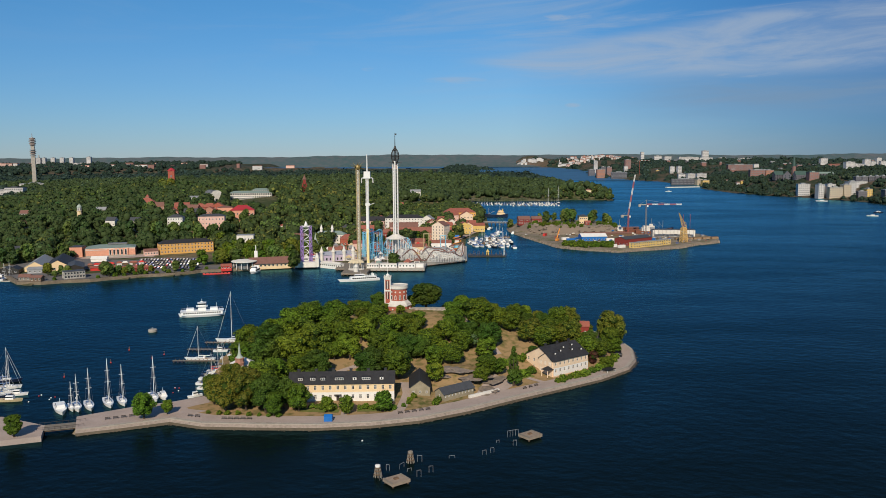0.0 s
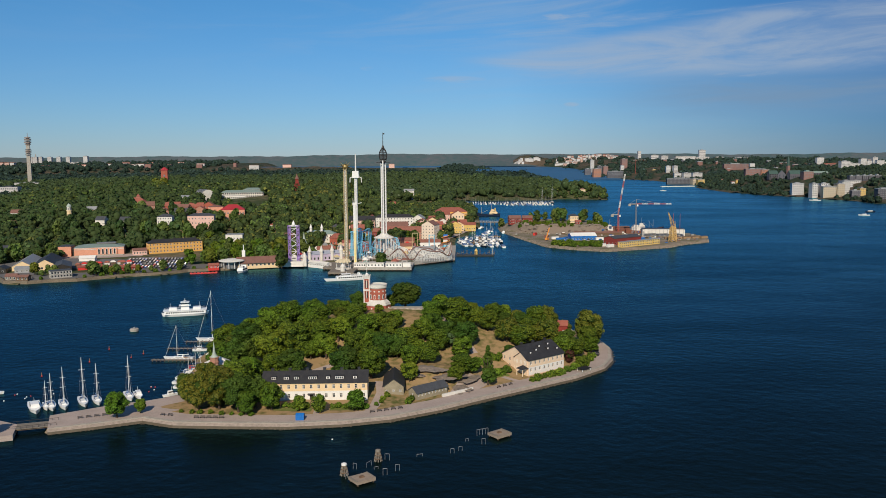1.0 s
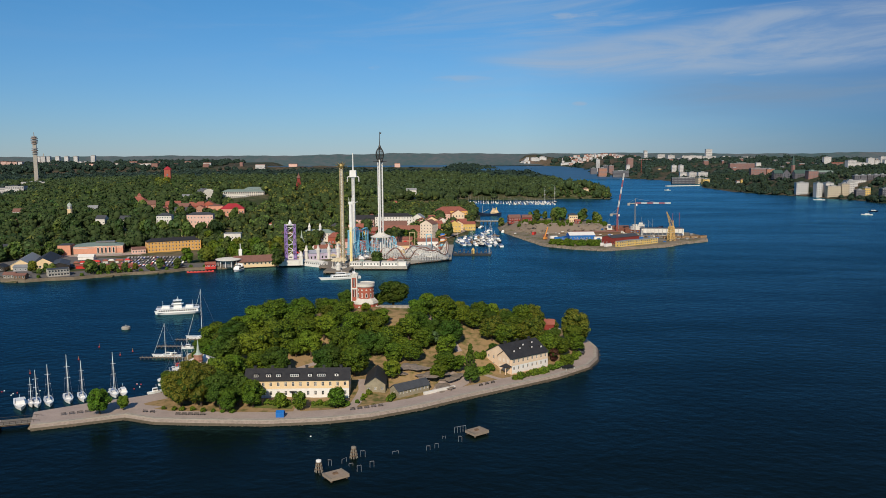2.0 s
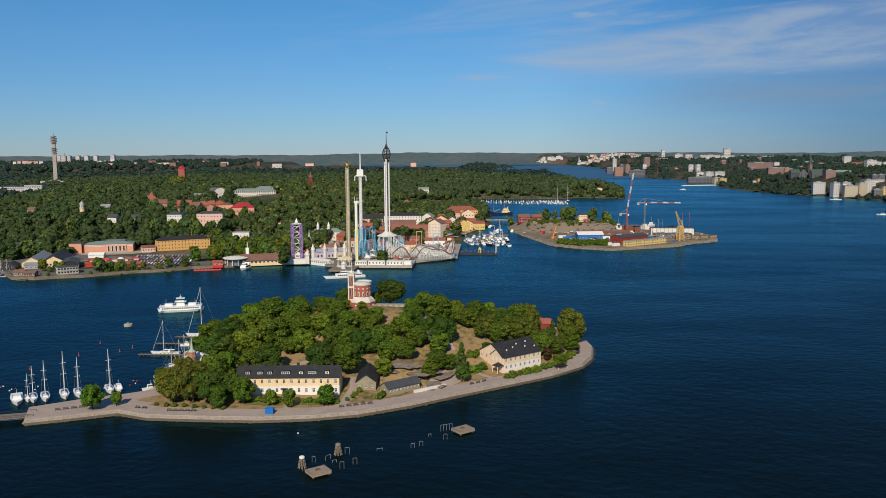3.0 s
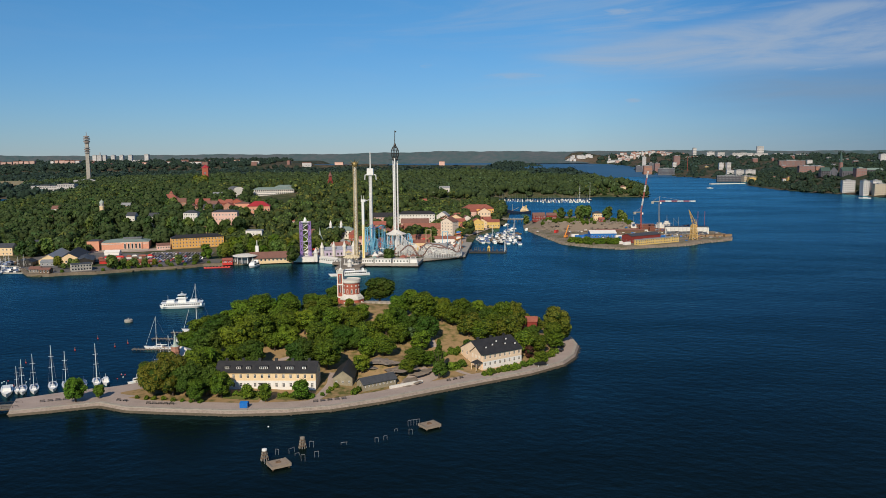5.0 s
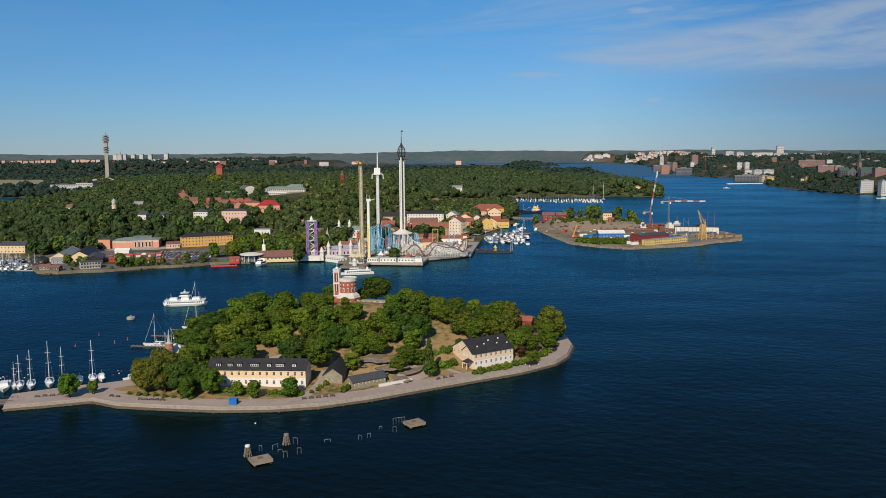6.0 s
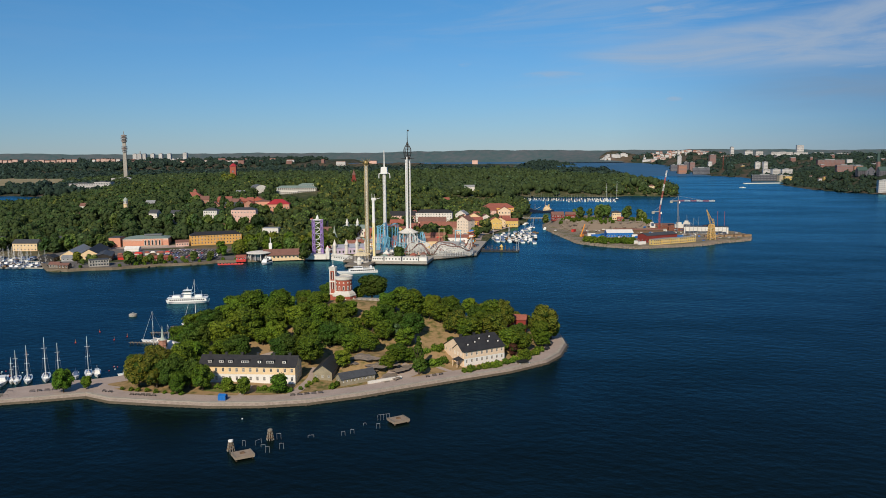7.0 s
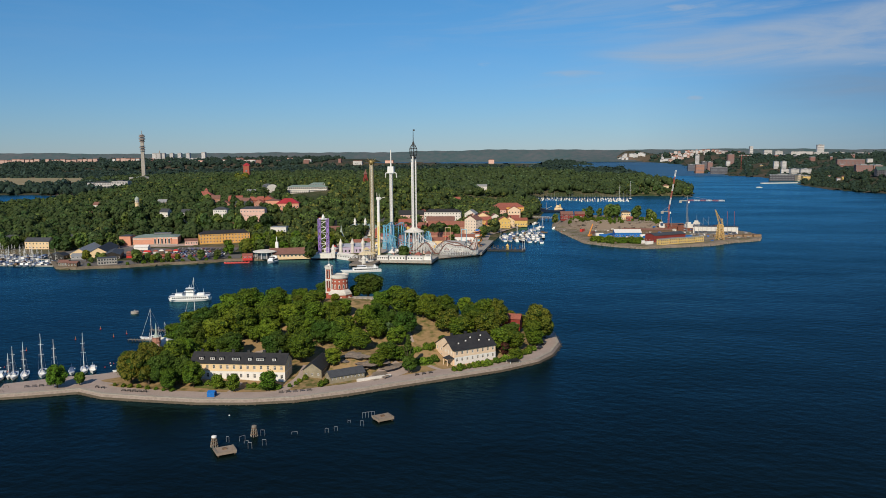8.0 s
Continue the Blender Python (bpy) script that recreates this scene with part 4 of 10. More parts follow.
def woods(name, label, spots, zf, seed, leaf, cards=46, size=2.0, width=11.0, top=13.0, jitter=0.38, mixed=False, lobes=9, shade="woods_core"):
    """Many crowns as one mass of leaves: spots is an array of x, y."""
    rng = np.random.default_rng(seed)
    kinds = [crown_arrays(rng, lobes, cards, size, width, 1.0, top, BALL1, lean=1.7, small=0.17, large=0.29) for _ in range(6)]
    V, Q, T, K, n = [], [], [], [], 0
    for i, (x, y, z) in enumerate(zip(spots[:, 0], spots[:, 1], zf)):
        v, q, t = kinds[int(rng.integers(0, 6))]
        u, s = rng.uniform(0, 2 * math.pi), rng.uniform(1 - jitter, 1 + jitter)
        c, d = math.cos(u) * s, math.sin(u) * s
        w = np.stack([v[:, 0] * c - v[:, 1] * d + x, v[:, 0] * d + v[:, 1] * c + y, v[:, 2] * s * rng.uniform(0.8, 1.2) + z], 1)
        V.append(w)
        Q.append(q + n)
        T.append(t + n)
        K.append(np.full(len(q), rng.choice(3, p=(0.10, 0.87, 0.03) if x < -300 and y < 1060 else (0.30, 0.60, 0.10) if x < -430 else (0.46, 0.14, 0.40))))
        n += len(v)
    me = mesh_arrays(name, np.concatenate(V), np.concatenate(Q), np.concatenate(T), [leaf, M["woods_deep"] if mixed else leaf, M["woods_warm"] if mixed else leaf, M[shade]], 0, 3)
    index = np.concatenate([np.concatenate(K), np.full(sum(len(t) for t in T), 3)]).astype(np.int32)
    me.polygons.foreach_set("material_index", index)
    return tagged(new(name, me), label, "trees", kind="stuff")


CLEAR = []  # x, y, radius of ground that is kept free of trees
FAR_CLEAR = []  # the same on the far shores


def scatter(rng, n, x0, x1, y0, y1, gap):
    """Spots about gap metres apart, each moved a little."""
    pts = []
    for y in np.arange(y0, y1, gap * 0.87):
        for x in np.arange(x0, x1, gap):
            pts.append((x + rng.uniform(-0.45, 0.45) * gap, y + rng.uniform(-0.45, 0.45) * gap))
    return np.array(pts)


def free_of(pts, clear):
    ok = np.ones(len(pts), dtype=bool)
    for x, y, r in clear:
        ok &= np.hypot(pts[:, 0] - x, pts[:, 1] - y) > r
    return pts[ok]


# ---- buildings ----


def facade(bm, width, z0, z1, holes, m, depth=0.25):
    """A wall in the plane y = 0 of m, from x = -width/2 to width/2, with openings that go in by depth."""
    xs = sorted({-width / 2, width / 2, *[h[0] for h in holes], *[h[1] for h in holes]})
    zs = sorted({z0, z1, *[h[2] for h in holes], *[h[3] for h in holes]})
    made = {}

    def vert(x, y, z):
        key = (round(x, 4), round(y, 4), round(z, 4))
        if key not in made:
            made[key] = bm.verts.new(m @ Vector((x, y, z)))
        return made[key]

    for xa, xb in zip(xs, xs[1:]):
        for za, zb in zip(zs, zs[1:]):
            cx, cz = (xa + xb) / 2, (za + zb) / 2
            if any(h[0] < cx < h[1] and h[2] < cz < h[3] for h in holes):
                continue
            bm.faces.new((vert(xa, 0, za), vert(xb, 0, za), vert(xb, 0, zb), vert(xa, 0, zb)))
    for a, b, c, d in holes:
        o = [(a, c), (b, c), (b, d), (a, d)]
        for (xa, za), (xb, zb) in zip(o, o[1:] + o[:1]):
            bm.faces.new((vert(xa, 0, za), vert(xa, depth, za), vert(xb, depth, zb), vert(xb, 0, zb)))


def window_mesh(w, h, frame_mat, cross=True, wide=0.08, split=True):
    """The frame (and with split=False the pane too) of a window that stands with its foot at z = 0."""
    bm = bmesh.new()
    add_box(bm, -w / 2, -w / 2 + wide, 0.10, 0.17, 0, h)
    add_box(bm, w / 2 - wide, w / 2, 0.10, 0.17, 0, h)
    add_box(bm, -w / 2 + wide, w / 2 - wide, 0.10, 0.17, 0, wide)
    add_box(bm, -w / 2 + wide, w / 2 - wide, 0.10, 0.17, h - wide, h)
    if cross:
        add_box(bm, -wide / 2, wide / 2, 0.11, 0.16, wide, h - wide)
        add_box(bm, -w / 2 + wide, -wide / 2, 0.11, 0.16, h * 0.62, h * 0.62 + wide * 0.7)
        add_box(bm, wide / 2, w / 2 - wide, 0.11, 0.16, h * 0.62, h * 0.62 + wide * 0.7)
    return mesh_of("window", bm, frame_mat)


def plain_window(w, h, frame_mat, wide=0.16):
    """A window as one solid piece: a frame with its sunken pane."""
    bm = bmesh.new()
    o = [bm.verts.new(p) for p in ((-w / 2, 0.12, 0), (w / 2, 0.12, 0), (w / 2, 0.12, h), (-w / 2, 0.12, h))]
    i = [bm.verts.new(p) for p in ((-w / 2 + wide, 0.12, wide), (w / 2 - wide, 0.12, wide), (w / 2 - wide, 0.12, h - wide), (-w / 2 + wide, 0.12, h - wide))]
    g = [bm.verts.new((p.co.x, 0.18, p.co.z)) for p in i]
    for k in range(4):
        j = (k + 1) % 4
        bm.faces.new((o[k], o[j], i[j], i[k]))
        bm.faces.new((i[k], i[j], g[j], g[k]))
    bm.faces.new(g).material_index = 1
    return mesh_of("window", bm, [frame_mat, M["glass"]])


def pane_mesh(w, h):
    bm = bmesh.new()
    add_box(bm, -w / 2 + 0.01, w / 2 - 0.01, 0.19, 0.22, 0.01, h - 0.01)
    return mesh_of("pane", bm, M["glass"])


SHARED = {}


def window_set(w, h, frame_key, near):
    key = (round(w, 2), round(h, 2), frame_key, near)
    if key not in SHARED:
        SHARED[key] = (window_mesh(w, h, M[frame_key], True, 0.09) if near else plain_window(w, h, M[frame_key]), pane_mesh(w, h))
    return SHARED[key]


def roof_slab(bm, pts, thick):
    """A sloping sheet of that thickness over the corners pts, which run anticlockwise from outside."""
    up = [bm.verts.new(p) for p in pts]
    lo = [bm.verts.new((p[0], p[1], p[2] - thick)) for p in pts]
    bm.faces.new(up)
    bm.faces.new(lo[::-1])
    for i in range(len(pts)):
        j = (i + 1) % len(pts)
        bm.faces.new((lo[i], lo[j], up[j], up[i]))


def building(name, label, x, y, z, turn, w, d, h, wall, roof, rh=3.0, kind="gable", along="x", floors=2, bays=(6, 2), win=(1.0, 1.5), sill=0.9, over=0.4, near=False,
             frame_key="white", plinth=None, chimneys=0, group="", category="house", storey=None, faces="FLR", band=None, clear=True):
    """A house: walls with real openings, windows set into them, and a roof. Its front looks along -y at turn 0."""
    ob = thing(name, label, category, x, y, z, turn, group)
    storey = storey or h / max(floors, 1)
    bm = bmesh.new()
    spots = []
    rots = {"F": (w, bays[0], pose(0, -d / 2, 0)), "B": (w, bays[0], pose(0, d / 2, 0, 0, 0, 180)), "L": (d, bays[1], pose(-w / 2, 0, 0, 0, 0, -90)), "R": (d, bays[1], pose(w / 2, 0, 0, 0, 0, 90))}
    for face, (wide, n, m) in rots.items():
        holes = []
        if face in faces and n:
            for f in range(floors):
                for i in range(n):
                    cx = -wide / 2 + wide * (i + 0.5) / n
                    z0 = f * storey + sill
                    if z0 + win[1] < h - 0.1 and win[0] < wide / n - 0.2:
                        holes.append((cx - win[0] / 2, cx + win[0] / 2, z0, z0 + win[1]))
                        spots.append(m @ Matrix.Translation((cx, 0, z0)))
        facade(bm, wide, -1.5, h, holes, m)
    if kind == "arch":
        for e in (-1, 1):
            ring = [(-math.cos(math.pi * i / 10) * (w if along == "y" else d) / 2, h + math.sin(math.pi * i / 10) * (rh - 0.3)) for i in range(11)]
            bm.faces.new([bm.verts.new((p, e * d / 2, q) if along == "y" else (e * w / 2, p, q)) for p, q in ring])
    if kind in ("gable", "half"):
        if along == "x":
            for s in (-1, 1):
                bm.faces.new([bm.verts.new(p) for p in ((s * w / 2, -d / 2, h), (s * w / 2, d / 2, h), (s * w / 2, 0, h + rh))])
        else:
            for s in (-1, 1):
                bm.faces.new([bm.verts.new(p) for p in ((-w / 2, s * d / 2, h), (w / 2, s * d / 2, h), (0, s * d / 2, h + rh))])
    part("wall", bm, M[wall], ob)
    if plinth:
        bm = bmesh.new()
        add_box(bm, -w / 2 - 0.06, w / 2 + 0.06, -d / 2 - 0.06, d / 2 + 0.06, -1.4, plinth[1])
        part("plinth", bm, M[plinth[0]], ob)
    frame_me, pane_me = window_set(win[0], win[1], frame_key, near)
    for m in spots:
        wi = part("window", frame_me, None, ob)
        wi.matrix_basis = m
        if near:
            part("pane", pane_me, None, wi)
    bm = bmesh.new()
    t = 0.22
    if kind == "gable":
        a, b = (w / 2 + over, d / 2 + over) if along == "x" else (d / 2 + over, w / 2 + over)
        drop = rh * over / (b - over)
        top = h + rh + t
        c = [(-a, -b, h - drop + t), (a, -b, h - drop + t), (a, 0, top), (-a, 0, top)]
        e = [(a, b, h - drop + t), (-a, b, h - drop + t), (-a, 0, top), (a, 0, top)]
        if along == "y":
            c, e = [[(-p[1], p[0], p[2]) for p in q] for q in (c, e)]
        roof_slab(bm, c, t)
        roof_slab(bm, e, t)
    elif kind == "hip":
        a, b = w / 2 + over, d / 2 + over
        r = max(0.0, a - b * 0.9)
        zz = h + 0.05
        P = [(-a, -b, zz), (a, -b, zz), (a, b, zz), (-a, b, zz), (-r, 0, h + rh), (r, 0, h + rh)]
        v = [bm.verts.new(p) for p in P]
        for q in ((0, 1, 5, 4), (1, 2, 5), (2, 3, 4, 5), (3, 0, 4), (3, 2, 1, 0)):
            bm.faces.new([v[i] for i in q])
    elif kind == "arch":
        n = 10
        a = w / 2 + over if along == "x" else d / 2 + over
        b = (d if along == "x" else w) / 2 + over
        prev = None
        for i in range(n + 1):
            u = math.pi * i / n
            p, q = -math.cos(u) * b, h + math.sin(u) * rh
            ends = [(-a, p, q), (a, p, q)] if along == "x" else [(p, -a, q), (p, a, q)]
            cur = [bm.verts.new(e) for e in ends]
            if prev:
                bm.faces.new((prev[0], prev[1], cur[1], cur[0]))
            prev = cur
        ends = [v for v in bm.verts]
        bmesh.ops.solidify(bm, geom=bm.faces[:], thickness=0.3)
    else:
        add_box(bm, -w / 2 - 0.15, w / 2 + 0.15, -d / 2 - 0.15, d / 2 + 0.15, h, h + 0.35)
        add_box(bm, -w / 2 + 0.3, w / 2 - 0.3, -d / 2 + 0.3, d / 2 - 0.3, h + 0.35, h + 0.42)
    bmesh.ops.recalc_face_normals(bm, faces=bm.faces[:])
    ro = part("roof", bm, M[roof], ob)
    for i in range(chimneys):
        bm = bmesh.new()
        px = -w / 2 + w * (i + 0.5) / chimneys
        pz = h + rh if kind in ("gable", "hip") else h
        add_box(bm, px - 0.55, px + 0.55, -0.4, 0.4, pz - 1.2, pz + 1.1)
        add_box(bm, px - 0.65, px + 0.65, -0.5, 0.5, pz + 1.1, pz + 1.25)
        part("chimney", bm, M["roof_black" if roof == "roof_black" else "brick"], ro)
    if band:
        bm = bmesh.new()
        add_box(bm, -w / 2 - 0.08, w / 2 + 0.08, -d / 2 - 0.08, d / 2 + 0.08, band[1], band[2])
        part("cornice", bm, M[band[0]], ob)
    if clear:
        k = max(1, round(w / max(d, 6)))
        for i in range(k):
            o = (i + 0.5) / k * w - w / 2
            CLEAR.append((x + o * math.cos(radians(turn)), y + o * math.sin(radians(turn)), d / 2 + 2))
    return ob


def barracks():
    ob = building("barracks", "long cream barracks with white ground floor and black sheet roof", -55, 315.4, 2.9, 4.1, 42, 10.5, 7.3, "cream", "roof_black", 3.4, "gable", "x", 2, (14, 3), (1.05, 1.7), 1.0, 0.45, True,
                  chimneys=6, storey=3.7, band=("white", 3.55, 3.75))
    bm = bmesh.new()
    facade(bm, 42.04, -0.3, 3.5, [(-21 + 3.0 * (i + 0.5) - 0.525, -21 + 3.0 * (i + 0.5) + 0.525, 1.0, 2.7) for i in range(14)], pose(0, -5.29, 0), 0.04)
    part("ground_floor_render", bm, M["white"], ob)
    # dormers in the front slope
    for x, wide in ((-16.5, 2.0), (-11.5, 2.2), (-7.5, 2.0), (-1.0, 3.6), (5.2, 1.7), (9.8, 3.6), (16.0, 1.7)):
        dm = bmesh.new()
        add_box(dm, -wide / 2, wide / 2, -0.1, 2.4, 0, 1.35)
        do = part("dormer", dm, M["roof_black"], ob)
        at(do, x, -3.9, 8.15)
        wm = bmesh.new()
        add_box(wm, -wide / 2 + 0.12, wide / 2 - 0.12, -0.16, -0.11, 0.2, 1.15)
        part("window_frame", wm, M["white"], do)
        k = max(1, int(wide / 0.9))
        for i in range(k):
            gm = bmesh.new()
            cx = -wide / 2 + 0.2 + (wide - 0.4) * (i + 0.5) / k
            add_box(gm, cx - 0.3, cx + 0.3, -0.19, -0.165, 0.32, 1.05)
            part("pane", gm, M["glass"], do)
    # two porches with dark doors
    for x in (-1.5, 16.2):
        dm = bmesh.new()
        add_box(dm, x - 0.6, x + 0.6, -5.36, -5.27, 0, 2.3)
        part("door", dm, M["steel_dark"], ob)
        cm = bmesh.new()
        add_box(cm, x - 1.4, x + 1.4, -6.5, -5.3, 2.6, 2.8)
        part("canopy", cm, M["roof_black"], ob)
    return ob


def villa():
    ob = building("villa", "peach rendered two-storey villa with white ground floor and black roof", 36.8, 362.9, 3.2, 40.3, 22.6, 17.7, 6.3, "peach", "roof_black", 4.7, "gable", "x", 2, (8, 5), (1.0, 1.5), 0.9, 0.5, True,
                  storey=3.1, chimneys=3, faces="FLRB")
    # the white lower storey stands a little proud, with the same openings
    bm = bmesh.new()
    holes = [(-11.3 + 22.6 * (i + 0.5) / 8 - 0.5, -11.3 + 22.6 * (i + 0.5) / 8 + 0.5, 0.9, 2.4) for i in range(8)]
    facade(bm, 22.64, -0.6, 2.9, holes, pose(0, -8.89, 0), 0.05)
    part("ground_floor_render", bm, M["white"], ob)
    # cross gable on the west side
    bm = bmesh.new()
    add_box(bm, -11.75, -11.3, -8.2, -0.2, -1.0, 6.5)
    part("wing_wall", bm, M["peach"], ob)
    rm = bmesh.new()
    roof_slab(rm, [(-12.2, -8.7, 6.3), (-4, -8.7, 6.3), (-4, -4.2, 9.4), (-12.2, -4.2, 9.4)], 0.2)
    roof_slab(rm, [(-4, 0.3, 6.3), (-12.2, 0.3, 6.3), (-12.2, -4.2, 9.4), (-4, -4.2, 9.4)], 0.2)
    part("wing_roof", rm, M["roof_black"], ob)
    gm = bmesh.new()
    v = [gm.verts.new(p) for p in ((-11.75, -8.2, 6.5), (-11.75, -0.2, 6.5), (-11.75, -4.2, 9.2))]
    gm.faces.new(v)
    part("gable", gm, M["peach"], ob)
    for y in (-6.8, -4.2, -1.6):
        for z in (0.9, 4.0):
            wm, pm = window_set(1.0, 1.5, "white", True)
            wi = part("window", wm, None, ob)
            wi.matrix_basis = pose(-11.92, y, z, 0, 0, -90)
            part("pane", pm, None, wi)
    pm = bmesh.new()
    v = [pm.verts.new(p) for p in ((-15.6, -9.2, 2.7), (-11.5, -9.2, 2.7), (-11.5, -5.0, 2.7), (-15.6, -5.0, 2.7), (-13.2, -7.1, 4.2))]
    for q in ((0, 1, 4), (1, 2, 4), (2, 3, 4), (3, 0, 4), (3, 2, 1, 0)):
        pm.faces.new([v[i] for i in q])
    part("porch_roof", pm, M["roof_black"], ob)
    for y in (-8.9, -5.3):
        cm = bmesh.new()
        add_bar(cm, (-15.2, y, -0.5), (-15.2, y, 2.7), 0.3)
        part("porch_post", cm, M["peach"], ob)
    for x, y in ((-7.5, -5.6), (-3, -4.6), (0.5, -3.0), (4, -5.2), (9.2, -6.0), (6.5, -2.6)):
        dm = bmesh.new()
        add_box(dm, -0.5, 0.5, -0.5, 1.1, 0, 0.95)
        do = part("dormer", dm, M["roof_black"], ob)
        at(do, x, y, 6.3 + 4.7 * (y + 8.85) / 8.85 + 0.1)
        wm = bmesh.new()
        add_box(wm, -0.4, 0.4, -0.56, -0.51, 0.15, 0.85)
        part("pane", wm, M["white"], do)
    return ob


def sheds():
    building("boathouse", "olive boarded shed with steep black gable roof", -24.3, 326.8, 2.9, 4, 8.2, 18, 3.6, "olive", "roof_black", 3.0, "gable", "y", 1, (3, 0), (0.9, 1.1), 1.1, 0.5, True)
    building("shed", "low olive wooden shed with slate-grey roof", -9.6, 320.1, 2.3, 41.4, 16, 5.6, 2.9, "olive", "roof_slate", 1.9, "gable", "x", 1, (9, 1), (0.7, 0.9), 1.3, 0.45, True, faces="FL")


def castle():
    """A round keep on an eight-sided bastion, with a slim square stair tower before its west side."""
    ob = thing("citadel", "red brick citadel with a round keep and white stone trim", "castle", -40.9, 414, 21.2, 0)
    bm = bmesh.new()
    add_turned(bm, [(6.9, -8), (6.7, 1.4), (6.5, 1.6)], 8)
    part("base", bm, M["brick"], ob)
    bm = bmesh.new()
    add_turned(bm, [(6.9, 1.5), (7.0, 2.0), (6.6, 2.1), (6.4, 2.9), (5.0, 4.1), (4.9, 4.4)], 8)
    skirt = part("base_cornice", bm, M["white_old"], ob, "white stepped skirt roof round the keep")
    for i in range(8):
        u = math.pi * (i + 0.5) / 4
        bm = bmesh.new()
        add_cyl(bm, (6.85 * math.cos(u), 6.85 * math.sin(u), 0.2), (6.4 * math.cos(u), 6.4 * math.sin(u), 0.2), 0.42, n=8)
        part("loophole", bm, M["white_old"], ob)
    bm = bmesh.new()
    add_turned(bm, [(4.6, 3.0), (4.5, 10.4)], 28)
    part("keep", bm, M["brick"], ob, "round red brick keep")
    bm = bmesh.new()
    add_turned(bm, [(4.5, 10.2), (5.0, 10.7), (5.0, 12.0), (5.15, 12.1), (5.15, 12.4), (4.5, 12.4), (4.5, 11.9)], 28)
    part("parapet", bm, M["white_old"], ob, "white parapet")
    for i in range(12):
        u = math.radians(-105 + i * 30)
        wm = bmesh.new()
        add_box(wm, -0.52, 0.52, -0.12, 0.2, 0, 1.9)
        add_cyl(wm, (0, -0.12, 1.9), (0, 0.2, 1.9), 0.52, n=10)
        wi = part("window", wm, M["white_old"], ob)
        at(wi, 4.52 * math.cos(u), 4.52 * math.sin(u), 4.9, math.degrees(u) + 90)
        gm = bmesh.new()
        add_box(gm, -0.28, 0.28, -0.18, -0.13, 0.2, 1.9)
        part("pane", gm, M["glass" if i % 3 else "brick"], wi)
        om = bmesh.new()
        add_cyl(om, (0, -0.12, 0), (0, 0.12, 0), 0.44, n=12)
        oi = part("round_window", om, M["white_old"], ob)
        at(oi, 4.5 * math.cos(u), 4.5 * math.sin(u), 8.9, math.degrees(u) + 90)
    bm = bmesh.new()
    add_box(bm, -1.5, 1.5, -1.5, 1.5, -7, 16.2)
    st = part("stair_tower", bm, M["brick"], ob, "square brick stair tower with white corners")
    at(st, -5.4, -1.6, 0)
    for z0, z1 in ((5.2, 8.8), (10.6, 14.6)):
        for (px, py, r) in ((0, -1.5, 0), (-1.5, 0, -90), (1.5, 0, 90)):
            for dx in (-0.42, 0.42):
                wm = bmesh.new()
                add_box(wm, dx - 0.2, dx + 0.2, -0.1, 0.1, 0, z1 - z0)
                wi = part("window", wm, M["glass"], st)
                at(wi, px, py, z0, r)
            bm = bmesh.new()
            add_box(bm, -0.12, 0.12, -0.14, 0.1, 0, z1 - z0 + 0.2)
            at(part("mullion", bm, M["white_old"], st), px, py, z0, r)
    for sx in (-1, 1):
        for sy in (-1, 1):
            cm = bmesh.new()
            add_box(cm, sx * 1.4 - 0.26, sx * 1.4 + 0.26, sy * 1.4 - 0.26, sy * 1.4 + 0.26, 2.4, 16.2)
            part("corner_stone", cm, M["white_old"], st)
    for z in (2.3, 9.2, 15.4):
        bm = bmesh.new()
        add_box(bm, -1.75, 1.75, -1.75, 1.75, z, z + 0.75)
        part("string_course", bm, M["white_old"], st)
    bm = bmesh.new()
    add_box(bm, -1.9, 1.9, -1.9, 1.9, 16.2, 16.7)
    for sx in range(-2, 3):
        for sy in range(-2, 3):
            if abs(sx) == 2 or abs(sy) == 2:
                add_box(bm, sx * 0.82 - 0.22, sx * 0.82 + 0.22, sy * 0.82 - 0.22, sy * 0.82 + 0.22, 16.7, 17.4)
    part("battlement", bm, M["white_old"], st)
    bm = bmesh.new()
    add_turned(bm, [(0.9, 16.7), (0.9, 17.8), (0.2, 18.4)], 10)
    add_cyl(bm, (0, 0, 18.2), (0, 0, 29), 0.11, 0.06, 6)
    part("flagpole", bm, M["white"], st)
    CLEAR.append((-41, 414, 12))
    # terrace beside the citadel, its paving worn and uneven
    bm = bmesh.new()
    add_box(bm, -35, -15, 410.0, 417, 13, 21.0)
    for x in range(-34, -15, 3):
        add_box(bm, x - 0.8, x + 0.8, 409.6, 410.4, 20.6, 21.6)
    single("terrace", bm, M["quay"], "stone terrace with low battlements beside the citadel", "terrace")


